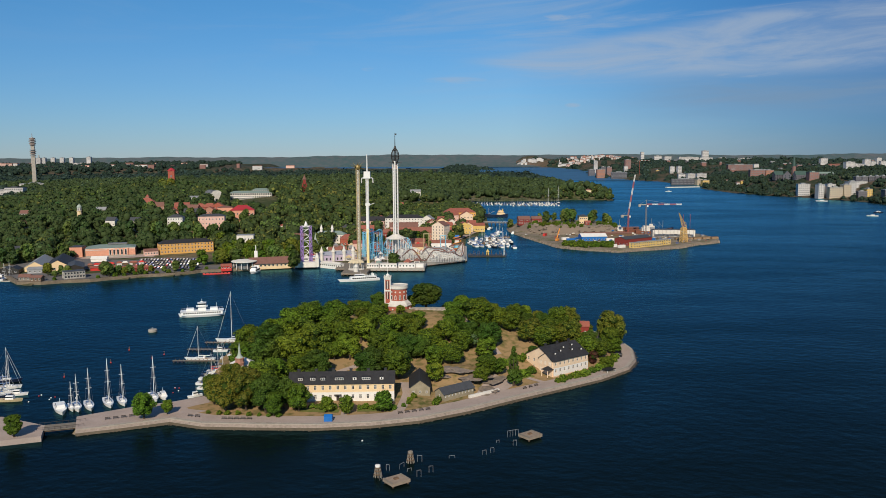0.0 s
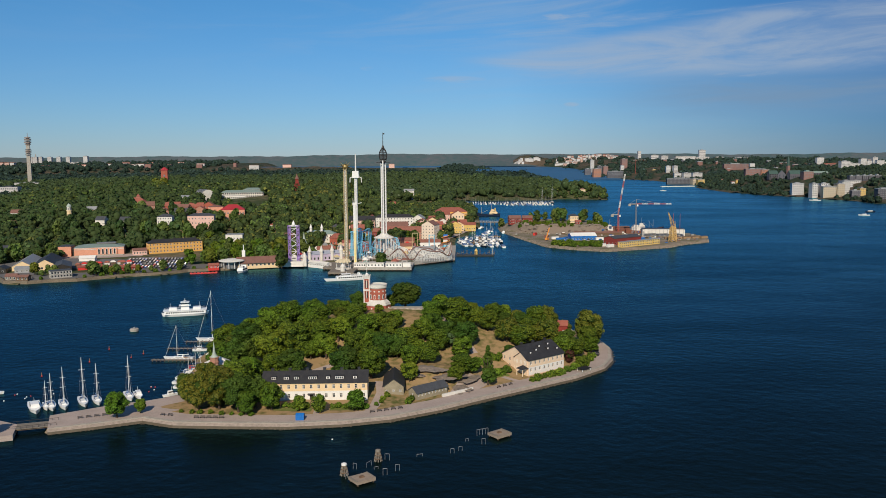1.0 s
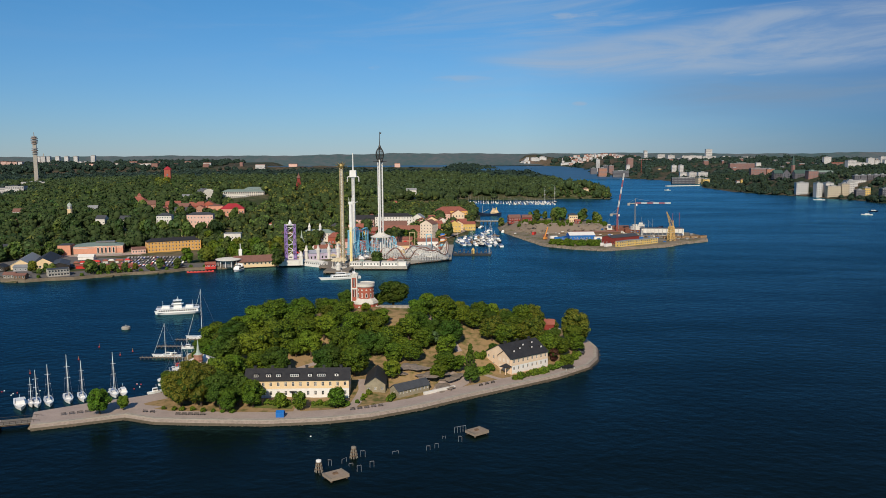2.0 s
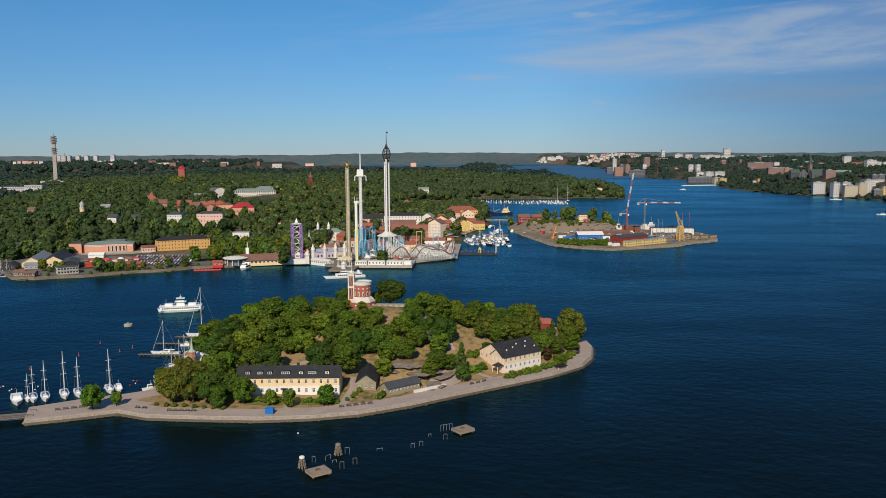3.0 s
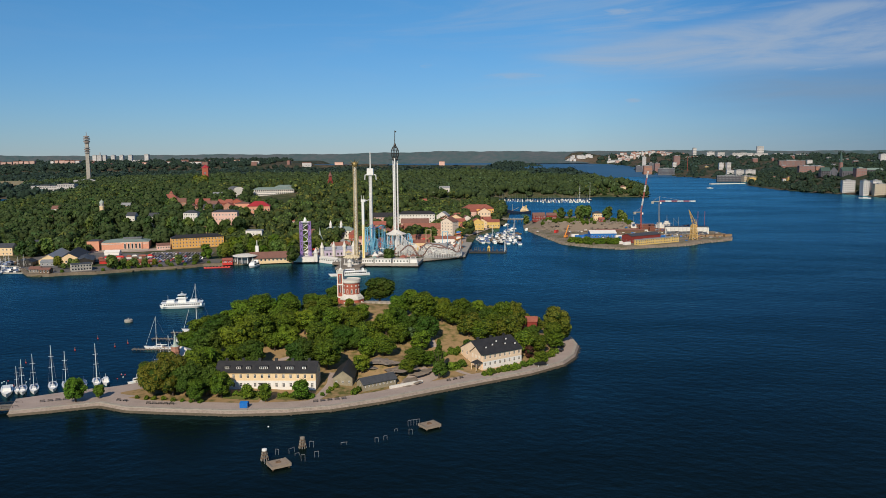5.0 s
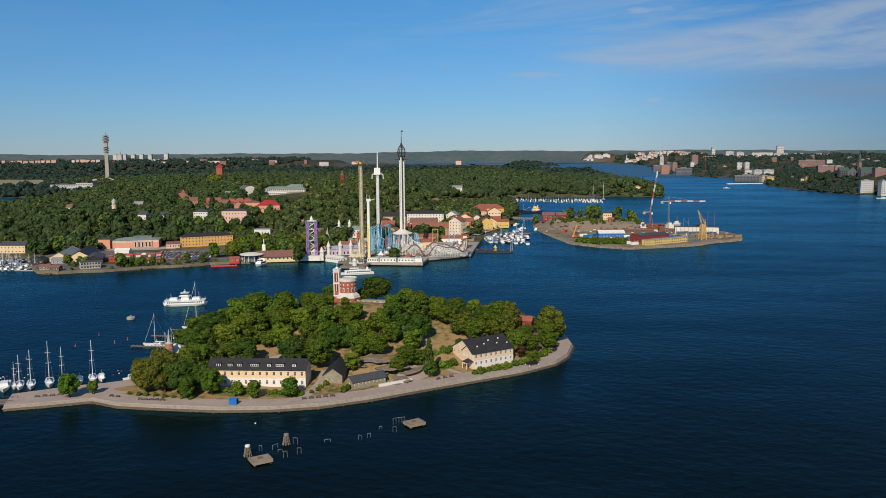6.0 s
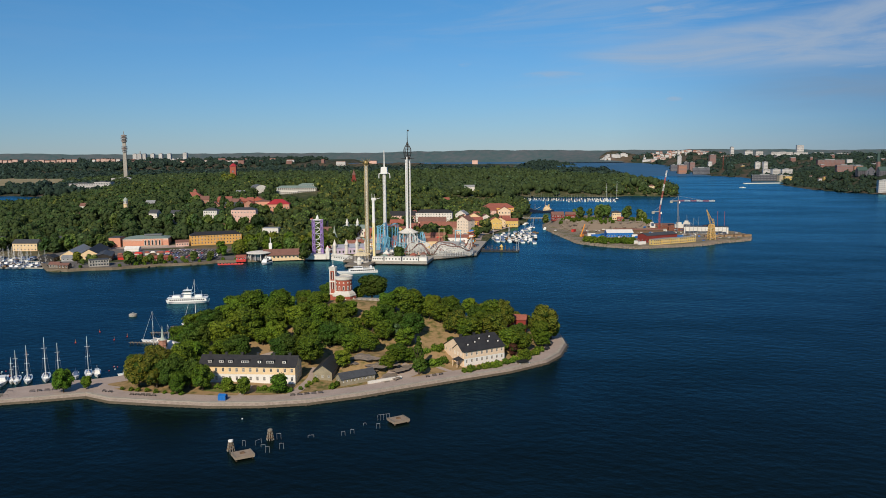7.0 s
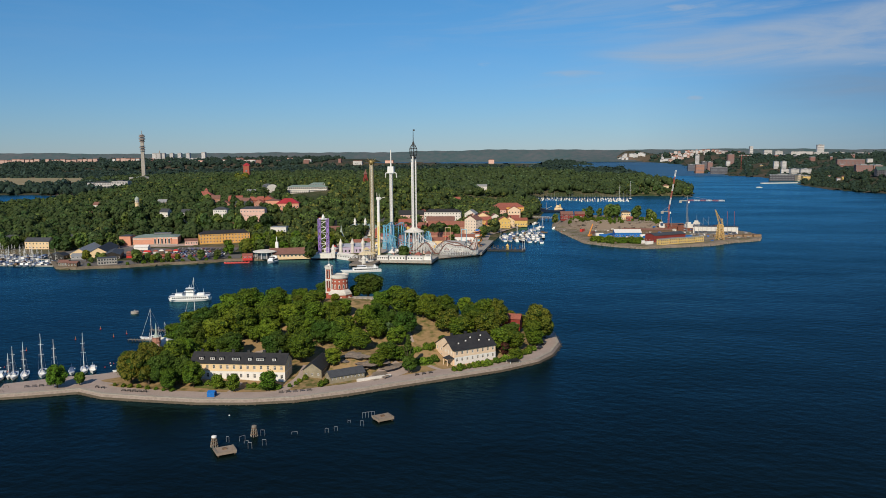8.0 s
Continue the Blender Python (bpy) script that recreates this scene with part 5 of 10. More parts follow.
def pavilion():
    ob = building("brick_pavilion", "brick skating pavilion with pale roof and corner spire", -99.5, 329, 2.4, 24, 10, 9, 10.2, "brick_pale", "white_old", 3.2, "hip", "x", 2, (4, 3), (0.9, 1.6), 0.9, 0.4, True)
    bm = bmesh.new()
    add_turned(bm, [(1.85, -1), (1.85, 12.6), (2.05, 12.8), (2.05, 13.2), (1.8, 13.3), (1.8, 14.6), (2.0, 14.8), (2.0, 15.1)], 8)
    tw = part("corner_tower", bm, M["brick_pale"], ob)
    at(tw, -2.3, -6.3, 0)
    bm = bmesh.new()
    add_turned(bm, [(1.7, 15.1), (0.85, 16.0), (0.55, 17.2), (0.3, 19.4), (0.04, 21.6)], 8)
    part("spire", bm, M["spire"], tw, "slender pale grey sheet-metal spire")
    for k in range(5):
        bm = bmesh.new()
        u = -math.pi / 2 + math.pi / 8 + (k - 3) * math.pi / 4
        add_box(bm, 1.66, 1.78, -0.3, 0.3, 10.2, 12.0, pose(0, 0, 0, 0, 0, math.degrees(u)))
        part("window", bm, M["white_old"], tw)


barracks()
villa()
sheds()
castle()
pavilion()
building("cottage", "small red wooden cottage with red roof behind trees", 53, 416, island_z(53, 416) + 0.6, -6, 12, 6, 5.0, "falu", "roof_red", 2.0, "gable", "x", 1, (3, 1), (0.9, 1.2), 1.4, 0.4, True)


def blue_tent():
    ob = thing("market_tent", "bright blue tarpaulin stall on the promenade", "tent", -56.2, 288.8, 2.1, 3)
    bm = bmesh.new()
    v = [bm.verts.new(p) for p in ((-1.6, -1.3, 1.9), (1.6, -1.3, 1.9), (1.6, 1.3, 1.9), (-1.6, 1.3, 1.9), (-1.5, 0, 2.5), (1.5, 0, 2.5))]
    for q in ((0, 1, 5, 4), (1, 2, 5), (2, 3, 4, 5), (3, 0, 4), (3, 2, 1, 0)):
        bm.faces.new([v[i] for i in q])
    part("roof", bm, M["tarp_blue"], ob)
    for y in (-1.28, 1.28):
        bm = bmesh.new()
        add_box(bm, -1.55, 1.55, y - 0.02, y + 0.02, 0.0, 1.9)
        part("side", bm, M["tarp_blue"], ob)
    for x in (-1.55, 1.55):
        for y in (-1.25, 1.25):
            bm = bmesh.new()
            add_bar(bm, (x, y, 0), (x, y, 1.95), 0.07)
            part("post", bm, M["steel_grey"], ob)


blue_tent()

# ---- the shore across the water: houses ----
DJ = "houses on the park shore"


def dj(name, label, x, y, turn, w, d, h, wall, roof, rh, kind, along, floors, bays, win=(1.3, 1.9), dz=0.0, **more):
    return building(name, label, x, y, djur_z(x, y) + dz, turn, w, d, h, wall, roof, rh, kind, along, floors, bays, win, group=DJ, **more)


gallery = dj("art_gallery", "pink brick art gallery with green sheet roof and arched windows", -366, 792, 20, 46, 26, 8.6, "pink", "roof_green", 2.6, "hip", "x", 1, (0, 0), (2.2, 6.0), band=("white_old", 8.0, 8.4))
dj("gallery_annexe", "pink block with grey roof beside the gallery", -396, 784, 12, 12, 20, 10.0, "pink", "roof_slate", 1, "flat", "x", 1, (0, 0))
dj("gallery_link", "low dark link between the gallery and its annexe", -387, 786, 14, 5, 16, 7.0, "steel_dark", "roof_slate", 1, "flat", "x", 1, (0, 0))
lantern = bmesh.new()
add_box(lantern, -3, 15, -3, 3, 11.0, 12.4)
part("skylight", lantern, M["glass_far"], gallery)


def gallery_front():
    """A projecting bay with five tall white-framed windows, and the cornice steps."""
    bm = bmesh.new()
    add_box(bm, -2.6, 16.6, -13.9, -12.9, 0, 8.0)
    bay = part("entrance_bay", bm, M["pink"], gallery)
    for i in range(5):
        x = -0.2 + 3.6 * i
        bm = bmesh.new()
        add_box(bm, x - 1.15, x + 1.15, -14.15, -13.88, 1.6, 6.4)
        add_cyl(bm, (x, -14.15, 6.4), (x, -13.88, 6.4), 1.15, n=12)
        part("window_frame", bm, M["white_old"], bay)
        bm = bmesh.new()
        add_box(bm, x - 0.75, x + 0.75, -14.22, -14.13, 1.9, 6.3)
        add_cyl(bm, (x, -14.22, 6.3), (x, -14.13, 6.3), 0.75, n=12)
        part("pane", bm, M["glass"], bay)
    for x0, x1, z in ((-22.9, -3.0, 6.6), (17.0, 22.9, 6.6)):
        bm = bmesh.new()
        add_box(bm, x0, x1, -13.2, -12.95, z, z + 0.5)
        part("string_course", bm, M["white_old"], gallery)
    bm = bmesh.new()
    add_box(bm, -22.5, 22.5, -16.5, -14.3, 0, 1.3)
    part("terrace", bm, M["concrete"], gallery)


gallery_front()
dj("warehouse", "long ochre-yellow three-storey house with black roof", -295.5, 807, 32, 53, 14, 10.0, "yellow", "roof_black", 3.4, "hip", "x", 3, (16, 3), (1.4, 1.8), sill=1.0, chimneys=5)
dj("annexe", "low pale house with brown roof beside the yellow house", -323, 785, 30, 13, 9, 4.2, "rose", "roof_brown", 2, "gable", "x", 1, (5, 1))
dj("boat_hall", "boat hall with pale grey metal roof and cream gable", -393, 706, 20, 16, 58, 3.8, "cream", "roof_grey", 4.4, "gable", "y", 1, (3, 0), (2, 2.0))
dj("boat_hall", "boat hall with black roof and cream gable", -374, 706, 22, 19, 56, 4.2, "cream", "roof_black", 5.2, "gable", "y", 1, (4, 0), (2, 2.0))
dj("hall_wing", "low grey wing before the boat hall", -376, 669, 10, 12, 9, 3.6, "steel_grey", "roof_grey", 1.6, "gable", "x", 1, (3, 1), (1.6, 1.4))
dj("quay_pavilion", "flat-roofed glass pavilion over the quay", -330, 642, 38, 16, 9, 5.6, "concrete", "roof_slate", 1, "flat", "x", 2, (7, 4), (1.75, 1.9), 0.3, sill=0.5)
dj("dark_shed", "dark boarded shed with blue-grey roof behind the pavilion", -350, 684, 26, 15, 34, 4.4, "steel_dark", "roof_slate", 2.4, "gable", "y", 1, (6, 1), (1.6, 1.6))
dj("dark_boathouse", "dark boarded boathouse at the marina's edge", -397, 672, 12, 10, 12, 3.4, "steel_dark", "roof_black", 2.4, "gable", "y", 1, (2, 1), (1.4, 1.4))
dj("dark_boathouse", "small black boathouse at the marina's edge", -406, 676, 8, 7, 10, 3.0, "steel_dark", "roof_slate", 2.0, "gable", "y", 1, (2, 1), (1.2, 1.2))
dj("dock_shack", "brown wooden dock shack on the jetty", -352, 626, 4, 9, 6, 3.2, "wood_brown", "roof_brown", 1.4, "gable", "x", 1, (3, 1))
dj("boathouse_row", "cream boathouse with dark roof behind the marina", -470, 740, 6, 26, 12, 8, "cream", "roof_slate", 3.5, "gable", "x", 2, (7, 2), (1.4, 1.6))
dj("boathouse_row", "long dark-roofed hall behind the marina", -450, 790, 14, 44, 18, 6, "rose", "roof_slate", 4.0, "gable", "x", 1, (7, 2))
dj("boathouse_row", "low cream boathouse with dark roof", -530, 765, 4, 30, 14, 7, "cream", "roof_slate", 4.0, "gable", "x", 2, (6, 2), (1.4, 1.6))
dj("dock_shack", "grey wooden dock shack with brown roof", -363, 629, 4, 9, 6, 3.3, "wood_grey", "roof_brown", 1.8, "gable", "x", 1, (3, 1))
dj("market_hall", "long low red fairground hall", -297, 674, 27, 30, 7, 3.6, "falu", "roof_red", 1.4, "gable", "x", 1, (9, 1), (1.6, 1.4))
dj("market_tent", "long white event tent", -356, 744, 12, 14, 8, 3.0, "white", "white", 2.0, "gable", "x", 1, (0, 0))
dj("market_stall", "red and white market stalls in a row", -326, 686, 24, 20, 6, 2.6, "red_paint", "roof_red", 1.2, "gable", "x", 1, (0, 0))
dj("terminal", "long brown-roofed ferry terminal above the water", -184, 712, 20, 36, 12, 4.2, "cream", "roof_brown", 4.4, "gable", "x", 1, (10, 2), (1.8, 1.8), over=1.2)
dj("white_house", "white flat-roofed building with roof masts", -236, 818, 8, 17, 12, 17.5, "white_old", "roof_grey", 1, "flat", "x", 3, (5, 3))


def hill(name, label, x, y, turn, w, d, top, wall, roof, rh, kind, along, floors, bays, win=(1.3, 1.9), show=0, **more):
    """A hillside house given by its ridge height; show clears that many metres of trees before it."""
    ground = djur_z(x, y)
    h = max(4.5, top - rh - ground)
    ob = building(name, label, x, y, top - rh - h, turn, w, d, h, wall, roof, rh, kind, along, floors, bays, win, group=DJ, storey=h / floors, **more)
    toward = Vector((40 - x, -y)).normalized()
    n = max(1, round(w / 12))
    for i in range(n):
        o = (i + 0.5) / n * w - w / 2
        k = 8.0
        while k < show + d / 2:
            CLEAR.append((x + o * math.cos(radians(turn)) + toward.x * k, y + toward.y * k, 8.0))
            k += 9.0
    return ob


hill("white_house", "white villa among hillside trees", -327, 868, 8, 16, 12, 38.6, "white_old", "roof_slate", 3, "hip", "x", 4, (6, 3), (1.2, 1.8), 0)
hill("pink_row", "pink terrace with slate roof below the hill", -287, 868, 10, 28, 13, 39.2, "rose", "roof_slate", 2.5, "hip", "x", 4, (8, 3), (1.2, 1.9), 0)
hill("cream_house", "small cream house below the terrace", -303, 846, 8, 9, 8, 22, "cream", "roof_brown", 2.5, "gable", "x", 2, (3, 2), (1.1, 1.5), 0)
hill("circus_hall", "salmon hall with crimson sheet roof", -278, 955, 14, 28, 20, 43.6, "pink", "roof_crimson", 6.0, "hip", "x", 2, (8, 4), (1.6, 2.2), 26)
hill("drum_hall", "salmon drum-shaped hall beside the crimson roof", -300, 960, 14, 17, 16, 42.6, "pink", "roof_brown", 2.0, "hip", "x", 1, (4, 2), (1.4, 2.4), 26)
hill("restaurant", "long glazed restaurant with verdigris roof on the hill", -322, 1152, 8, 61, 16, 52.5, "white_old", "roof_green", 3.2, "hip", "x", 2, (20, 4), (2.2, 2.6), 125)
hill("restaurant_hall", "raised verdigris-roofed hall above the restaurant", -310, 1166, 8, 26, 12, 55.5, "white_old", "roof_green", 2.6, "hip", "x", 3, (10, 2), (1.9, 2.2), 0)
hill("restaurant_terrace", "white glazed terrace below the restaurant", -330, 1132, 8, 34, 8, 45.5, "white", "roof_grey", 0.5, "flat", "x", 1, (12, 2), (2.2, 2.2), 30)
hill("arch_hall", "white stage hall with a curved grey roof", -352, 1076, 40, 15, 22, 57, "white_old", "roof_grey", 5, "arch", "y", 1, (3, 2), (3.4, 4.0), 40)
hill("stage_house", "low white stage house with grey roof", -370, 1062, 14, 17, 12, 49.6, "white_old", "roof_grey", 2, "gable", "x", 1, (5, 2), (2.0, 2.0), 30)
hill("manor", "red-roofed brick manor on the hillside", -413, 1000, 12, 20, 13, 50, "brick_pale", "roof_red", 5, "hip", "x", 2, (7, 3), (1.3, 1.9), 14)
hill("manor_wing", "red-brown roofed wing beside the manor", -397, 996, 22, 14, 10, 45, "brick_pale", "roof_brown", 4.5, "gable", "x", 2, (5, 2), (1.2, 1.7), 22)
hill("manor_tower", "narrow brick stair tower of the manor", -417, 1013, 12, 4.5, 4.5, 54, "brick_pale", "roof_red", 3.5, "hip", "x", 1, (1, 1), (1.0, 1.8), 0)
for x, y, t, w, top, r, wl in ((-362, 985, 10, 18, 45, "roof_red", "brick"), (-346, 974, -15, 20, 43, "roof_brown", "brick_pale"), (-332, 984, 25, 17, 44, "roof_red", "brick"), (-322, 968, 8, 15, 41, "roof_red", "brick_pale"), (-340, 962, 6, 22, 39, "roof_slate", "brick_pale"), (-318, 990, 5, 16, 45, "roof_brown", "brick"),
                              (-365, 960, 12, 14, 40, "roof_brown", "brick_pale")):
    hill("old_house", "old brick house with tiled roof on the hillside", x, y, t, w, 10, top, wl, r, 4.5, "gable", "x" if w > 16 else "y", 2, (5, 2), (1.1, 1.6), 16)
for x, y, t, w, top, r, wl in ((-250, 1128, 5, 20, 42, "roof_grey", "rose"), (-236, 1112, -10, 24, 36, "roof_grey", "white_old"), (-262, 1136, 6, 16, 43, "roof_slate", "white_old"), (-213, 1150, 8, 13, 36, "roof_grey", "rose"), (-223, 1080, 4, 12, 35, "roof_red", "cream"), (-404, 880, -5, 11, 35, "roof_slate", "white_old"), (-377, 880, 6, 11, 34.5, "roof_slate", "white_old"),
                              (-230, 1394, 10, 13, 43, "roof_red", "brick"), (-149, 1351, 8, 14, 34, "roof_red", "rose"), (-165, 1345, -12, 11, 31, "roof_brown", "cream"), (-112, 1576, 5, 20, 36, "roof_grey", "white_old"), (-120, 1310, 14, 12, 26, "roof_red", "rose"),
                              (-514, 905, 10, 17, 29, "roof_brown", "white_old"), (-455, 965, 5, 12, 41, "roof_grey", "cream"), (-560, 985, 8, 14, 36, "roof_brown", "white_old"), (-204, 892, 8, 16, 24, "roof_black", "rose"), (-216, 905, -6, 10, 27, "roof_red", "white_old"), (-192, 870, 10, 14, 17, "roof_brown", "brick")):
    hill("hill_house", "small house with pitched roof among the hillside trees", x, y, t, w, 9, top, wl, r, 3.6, "gable", "x", 2, (3, 1), (1.2, 1.6), 0)
dj("headland_house", "cream house on the headland among trees", 268, 1866, 6, 12, 10, 7, "cream", "roof_brown", 3, "hip", "x", 2, (4, 3), (1.2, 1.6))
CLEAR.extend([(270, 1852, 7)])
hill("tower_house", "ochre house with balustrade below the domed tower", -438, 872, 8, 9, 8, 31, "cream", "roof_red", 2.2, "hip", "x", 2, (4, 3), (1.0, 1.5), 0)
for x, y, t, w, wl, r in ((-8, 1045, 15, 14, "cream", "roof_red"), (-18, 1062, -10, 13, "rose", "roof_red"), (-30, 1075, 20, 14, "white_old", "roof_brown"), (-4, 1075, 5, 15, "ochre", "roof_red"), (-52, 1020, 12, 13, "rose", "roof_red"), (-40, 1100, 8, 18, "cream", "roof_red"), (-70, 1120, -6, 16, "white_old", "roof_slate"),
                          (-30, 1140, 10, 18, "rose", "roof_red"), (-10, 1160, 5, 20, "ochre", "roof_red"), (-100, 1045, 10, 16, "cream", "roof_brown"), (-120, 1030, -12, 14, "rose", "roof_red"), (-128, 960, 10, 16, "cream", "roof_red"), (-110, 906, -20, 14, "ochre", "roof_rust"), (-136, 930, 8, 13, "cream", "roof_rust"), (-150, 950, 5, 16, "white_old", "roof_slate")):
    dj("town_house", "small old town house with tiled gable roof", x, y, t, w, 10, 8, wl, r, 4.2, "gable", "x" if w > 14 else "y", 2, (4, 3), (1.2, 1.6))
# east side, by the small harbour
dj("black_roof_row", "long rose house with steep black roof and dormers", -126, 988, 4, 32, 13, 10, "rose", "roof_black", 5, "gable", "x", 3, (9, 3), (1.2, 1.6), 1)
dj("white_row", "long white house with black roof", -86, 990, 4, 46, 13, 14, "white_old", "roof_black", 4.0, "hip", "x", 4, (13, 3), (1.2, 1.8), 1)
dj("red_row", "long brick house with brown-red tiled roof", -69, 936, 2, 50, 13, 8.3, "brick_pale", "roof_rust", 5.6, "gable", "x", 2, (14, 3), (1.2, 1.6), 1)
dj("red_house", "dark red house with red roof beside the rides", -99, 926, -8, 11, 11, 9, "falu", "roof_rust", 4.0, "gable", "x", 2, (5, 2), (1.2, 1.6), 1)
dj("grey_roof_row", "long house with dark brown roof", -84, 962, 6, 34, 12, 10, "rose", "roof_brown", 5, "gable", "x", 2, (9, 2), (1.2, 1.6), 1)
dj("tall_house", "tall pale pink house with gabled roof", -38, 926, -25, 16, 14, 17.5, "pale_plaster", "roof_brown", 4.5, "gable", "y", 5, (4, 5), (1.2, 1.7), 1)
dj("gable_house", "orange harbour house with red gable roof", -34, 1003, 20, 15, 13, 8, "yellow", "roof_red", 4, "gable", "x", 2, (5, 2), (1.2, 1.6))
dj("gable_house", "yellow harbour house with red gable roof", -22, 984, -15, 16, 11, 7, "ochre", "roof_red", 4, "gable", "x", 2, (5, 2), (1.2, 1.6))
dj("gable_house", "yellow quay house with red roof", -12, 1020, 12, 16, 12, 10, "ochre", "roof_red", 4.5, "gable", "y", 2, (4, 3), (1.2, 1.6))
dj("gable_house", "cream harbour house with orange-red roof", -42, 1042, 8, 18, 13, 9, "cream", "roof_red", 5, "gable", "y", 2, (5, 3), (1.2, 1.6), 1)
dj("gable_house", "white harbour house with grey roof", -60, 1062, -12, 15, 12, 11, "white_old", "roof_grey", 5, "gable", "y", 3, (4, 3), (1.2, 1.6), 2)
dj("museum_hall", "large orange hall with stepped red roofs", -20, 1160, 6, 46, 22, 11, "yellow", "roof_red", 6, "hip", "x", 2, (14, 5), (1.6, 2.2))
dj("museum_annexe", "orange gabled front of the red-roofed hall", -10, 1146, 6, 18, 16, 11, "peach", "roof_red", 5, "gable", "y", 2, (4, 3), (1.6, 2.2))
dj("dock_hall", "long yellow dock hall with red roof", 2, 1062, 8, 26, 12, 7, "ochre", "roof_red", 3, "gable", "x", 1, (8, 2), (1.4, 1.8))


def tall_tower(name, label, x, y, z, w, h, wall, roof, taper=0.0, cap=6.0):
    ob = thing(name, label, "tower", x, y, z, 12)
    bm = bmesh.new()
    add_box(bm, -w / 2, w / 2, -w / 2, w / 2, 0, h, taper=taper)
    part("shaft", bm, M[wall], ob)
    bm = bmesh.new()
    add_box(bm, -w / 2 - 0.5 + taper, w / 2 + 0.5 - taper, -w / 2 - 0.5 + taper, w / 2 + 0.5 - taper, h, h + 1.2)
    add_turned(bm, [(w * 0.62 - taper, h + 1.2), (w * 0.4 - taper * 0.6, h + cap * 0.6), (0.3, h + cap)], 8)
    part("cap", bm, M[roof], ob)
    for k in range(3):
        for a in (0, -90, 90):
            bm = bmesh.new()
            add_box(bm, -w * 0.12, w * 0.12, -w / 2 + taper * (k + 1.5) / 4 - 0.1, -w / 2 + taper * (k + 1.5) / 4 + 0.2, h * (0.25 + 0.22 * k), h * (0.25 + 0.22 * k) + h * 0.1)
            wi = part("window", bm, M["glass_far"], ob)
            at(wi, 0, 0, 0, a)
    return ob


tall_tower("lookout_tower", "red brick lookout tower above the woods", -540, 1426, djur_z(-540, 1426), 11, 77 - djur_z(-540, 1426), "brick", "roof_crimson")


def bell_tower():
    """A slim tarred timber belfry: splayed legs, braces, a boxed bell floor and a pointed cap."""
    x, y = -276, 1310
    z = djur_z(x, y)
    top = 73 - z
    ob = thing("bell_tower", "dark red timber belfry standing in the woods", "tower", x, y, z, 10)
    bm = bmesh.new()
    lattice(bm, 6.5, 0, top - 14, 0.9, 5.0, 2.4)
    part("frame", bm, M["falu"], ob)
    bm = bmesh.new()
    add_box(bm, -2.6, 2.6, -2.6, 2.6, top - 16, top - 9, taper=0.3)
    part("bell_floor", bm, M["falu"], ob)
    bm = bmesh.new()
    add_turned(bm, [(3.8, top - 9), (2.2, top - 6), (1.2, top - 4), (0.2, top)], 8)
    part("cap", bm, M["roof_brown"], ob)
    CLEAR.extend([(x, y, 10)] + [(x + 0.24 * k, y - k, 12) for k in range(12, 150, 12)])


bell_tower()


def domed_tower():
    x, y = -438.6, 876
    z = djur_z(x, y)
    top = 50.4 - z
    ob = thing("domed_tower", "slender ochre tower with an open white lantern and pale dome", "tower", x, y, z, 8)
    bm = bmesh.new()
    add_turned(bm, [(2.6, 0), (2.6, top - 9), (3.0, top - 8.6), (3.0, top - 8)], 10)
    part("shaft", bm, M["cream"], ob)
    bm = bmesh.new()
    add_turned(bm, [(2.4, top - 8), (2.2, top - 4.6), (2.6, top - 4.4)], 10)
    part("lantern", bm, M["white_old"], ob)
    bm = bmesh.new()
    add_turned(bm, [(2.7, top - 4.4), (2.5, top - 3.0), (1.4, top - 1.6), (0.4, top - 1.0), (0.15, top)], 12)
    part("dome", bm, M["spire"], ob)
    for i in range(8):
        u = 2 * math.pi * i / 8
        bm = bmesh.new()
        add_box(bm, -0.45, 0.45, -2.46, -2.2, top - 7.6, top - 5.2)
        at(part("opening", bm, M["glass_far"], ob), 0, 0, 0, math.degrees(u))


domed_tower()


def tv_tower():
    """A square concrete shaft with two stacks of ringed platforms and a mast."""
    x, y = -1357, 2450
    z = djur_z(x, y)
    ob = thing("television_tower", "tall concrete television tower with ringed platforms", "tower", x, y, z, 20)
    bm = bmesh.new()
    add_box(bm, -5.8, 5.8, -5.8, 5.8, -5, 160 - z, taper=0.9)
    part("shaft", bm, M["concrete"], ob)
    for k, (a, b, r) in enumerate(((109, 112, 8.5), (115, 117, 9.2), (120, 123, 9.6), (126, 128, 9.2), (141, 144, 8.6), (146, 149, 10.2), (151, 154, 10.6), (156, 159, 10.2), (161, 164, 8.8))):
        bm = bmesh.new()
        add_turned(bm, [(r * 0.75, a - z), (r, a - z + 0.5), (r, b - z), (r * 0.75, b - z + 0.4)], 12)
        part("platform", bm, M["tower_brown" if k % 3 else "steel_grey"], ob)
    bm = bmesh.new()
    add_cyl(bm, (0, 0, 160 - z), (0, 0, 166 - z), 5.0, 3.0, 8)
    lattice(bm, 1.0, 166 - z, 178 - z, 0.4, 3.0, 0.4)
    part("mast", bm, M["steel_grey"], ob)
    bm = bmesh.new()
    add_cyl(bm, (0, 0, 0), (0, 0, 76), 3.4, 2.6, 8)
    single("chimney", bm, M["concrete"], "tall pale power-station chimney on the horizon", "chimney", -2490, 4560, 46)


tv_tower()

# ---- the amusement park ----


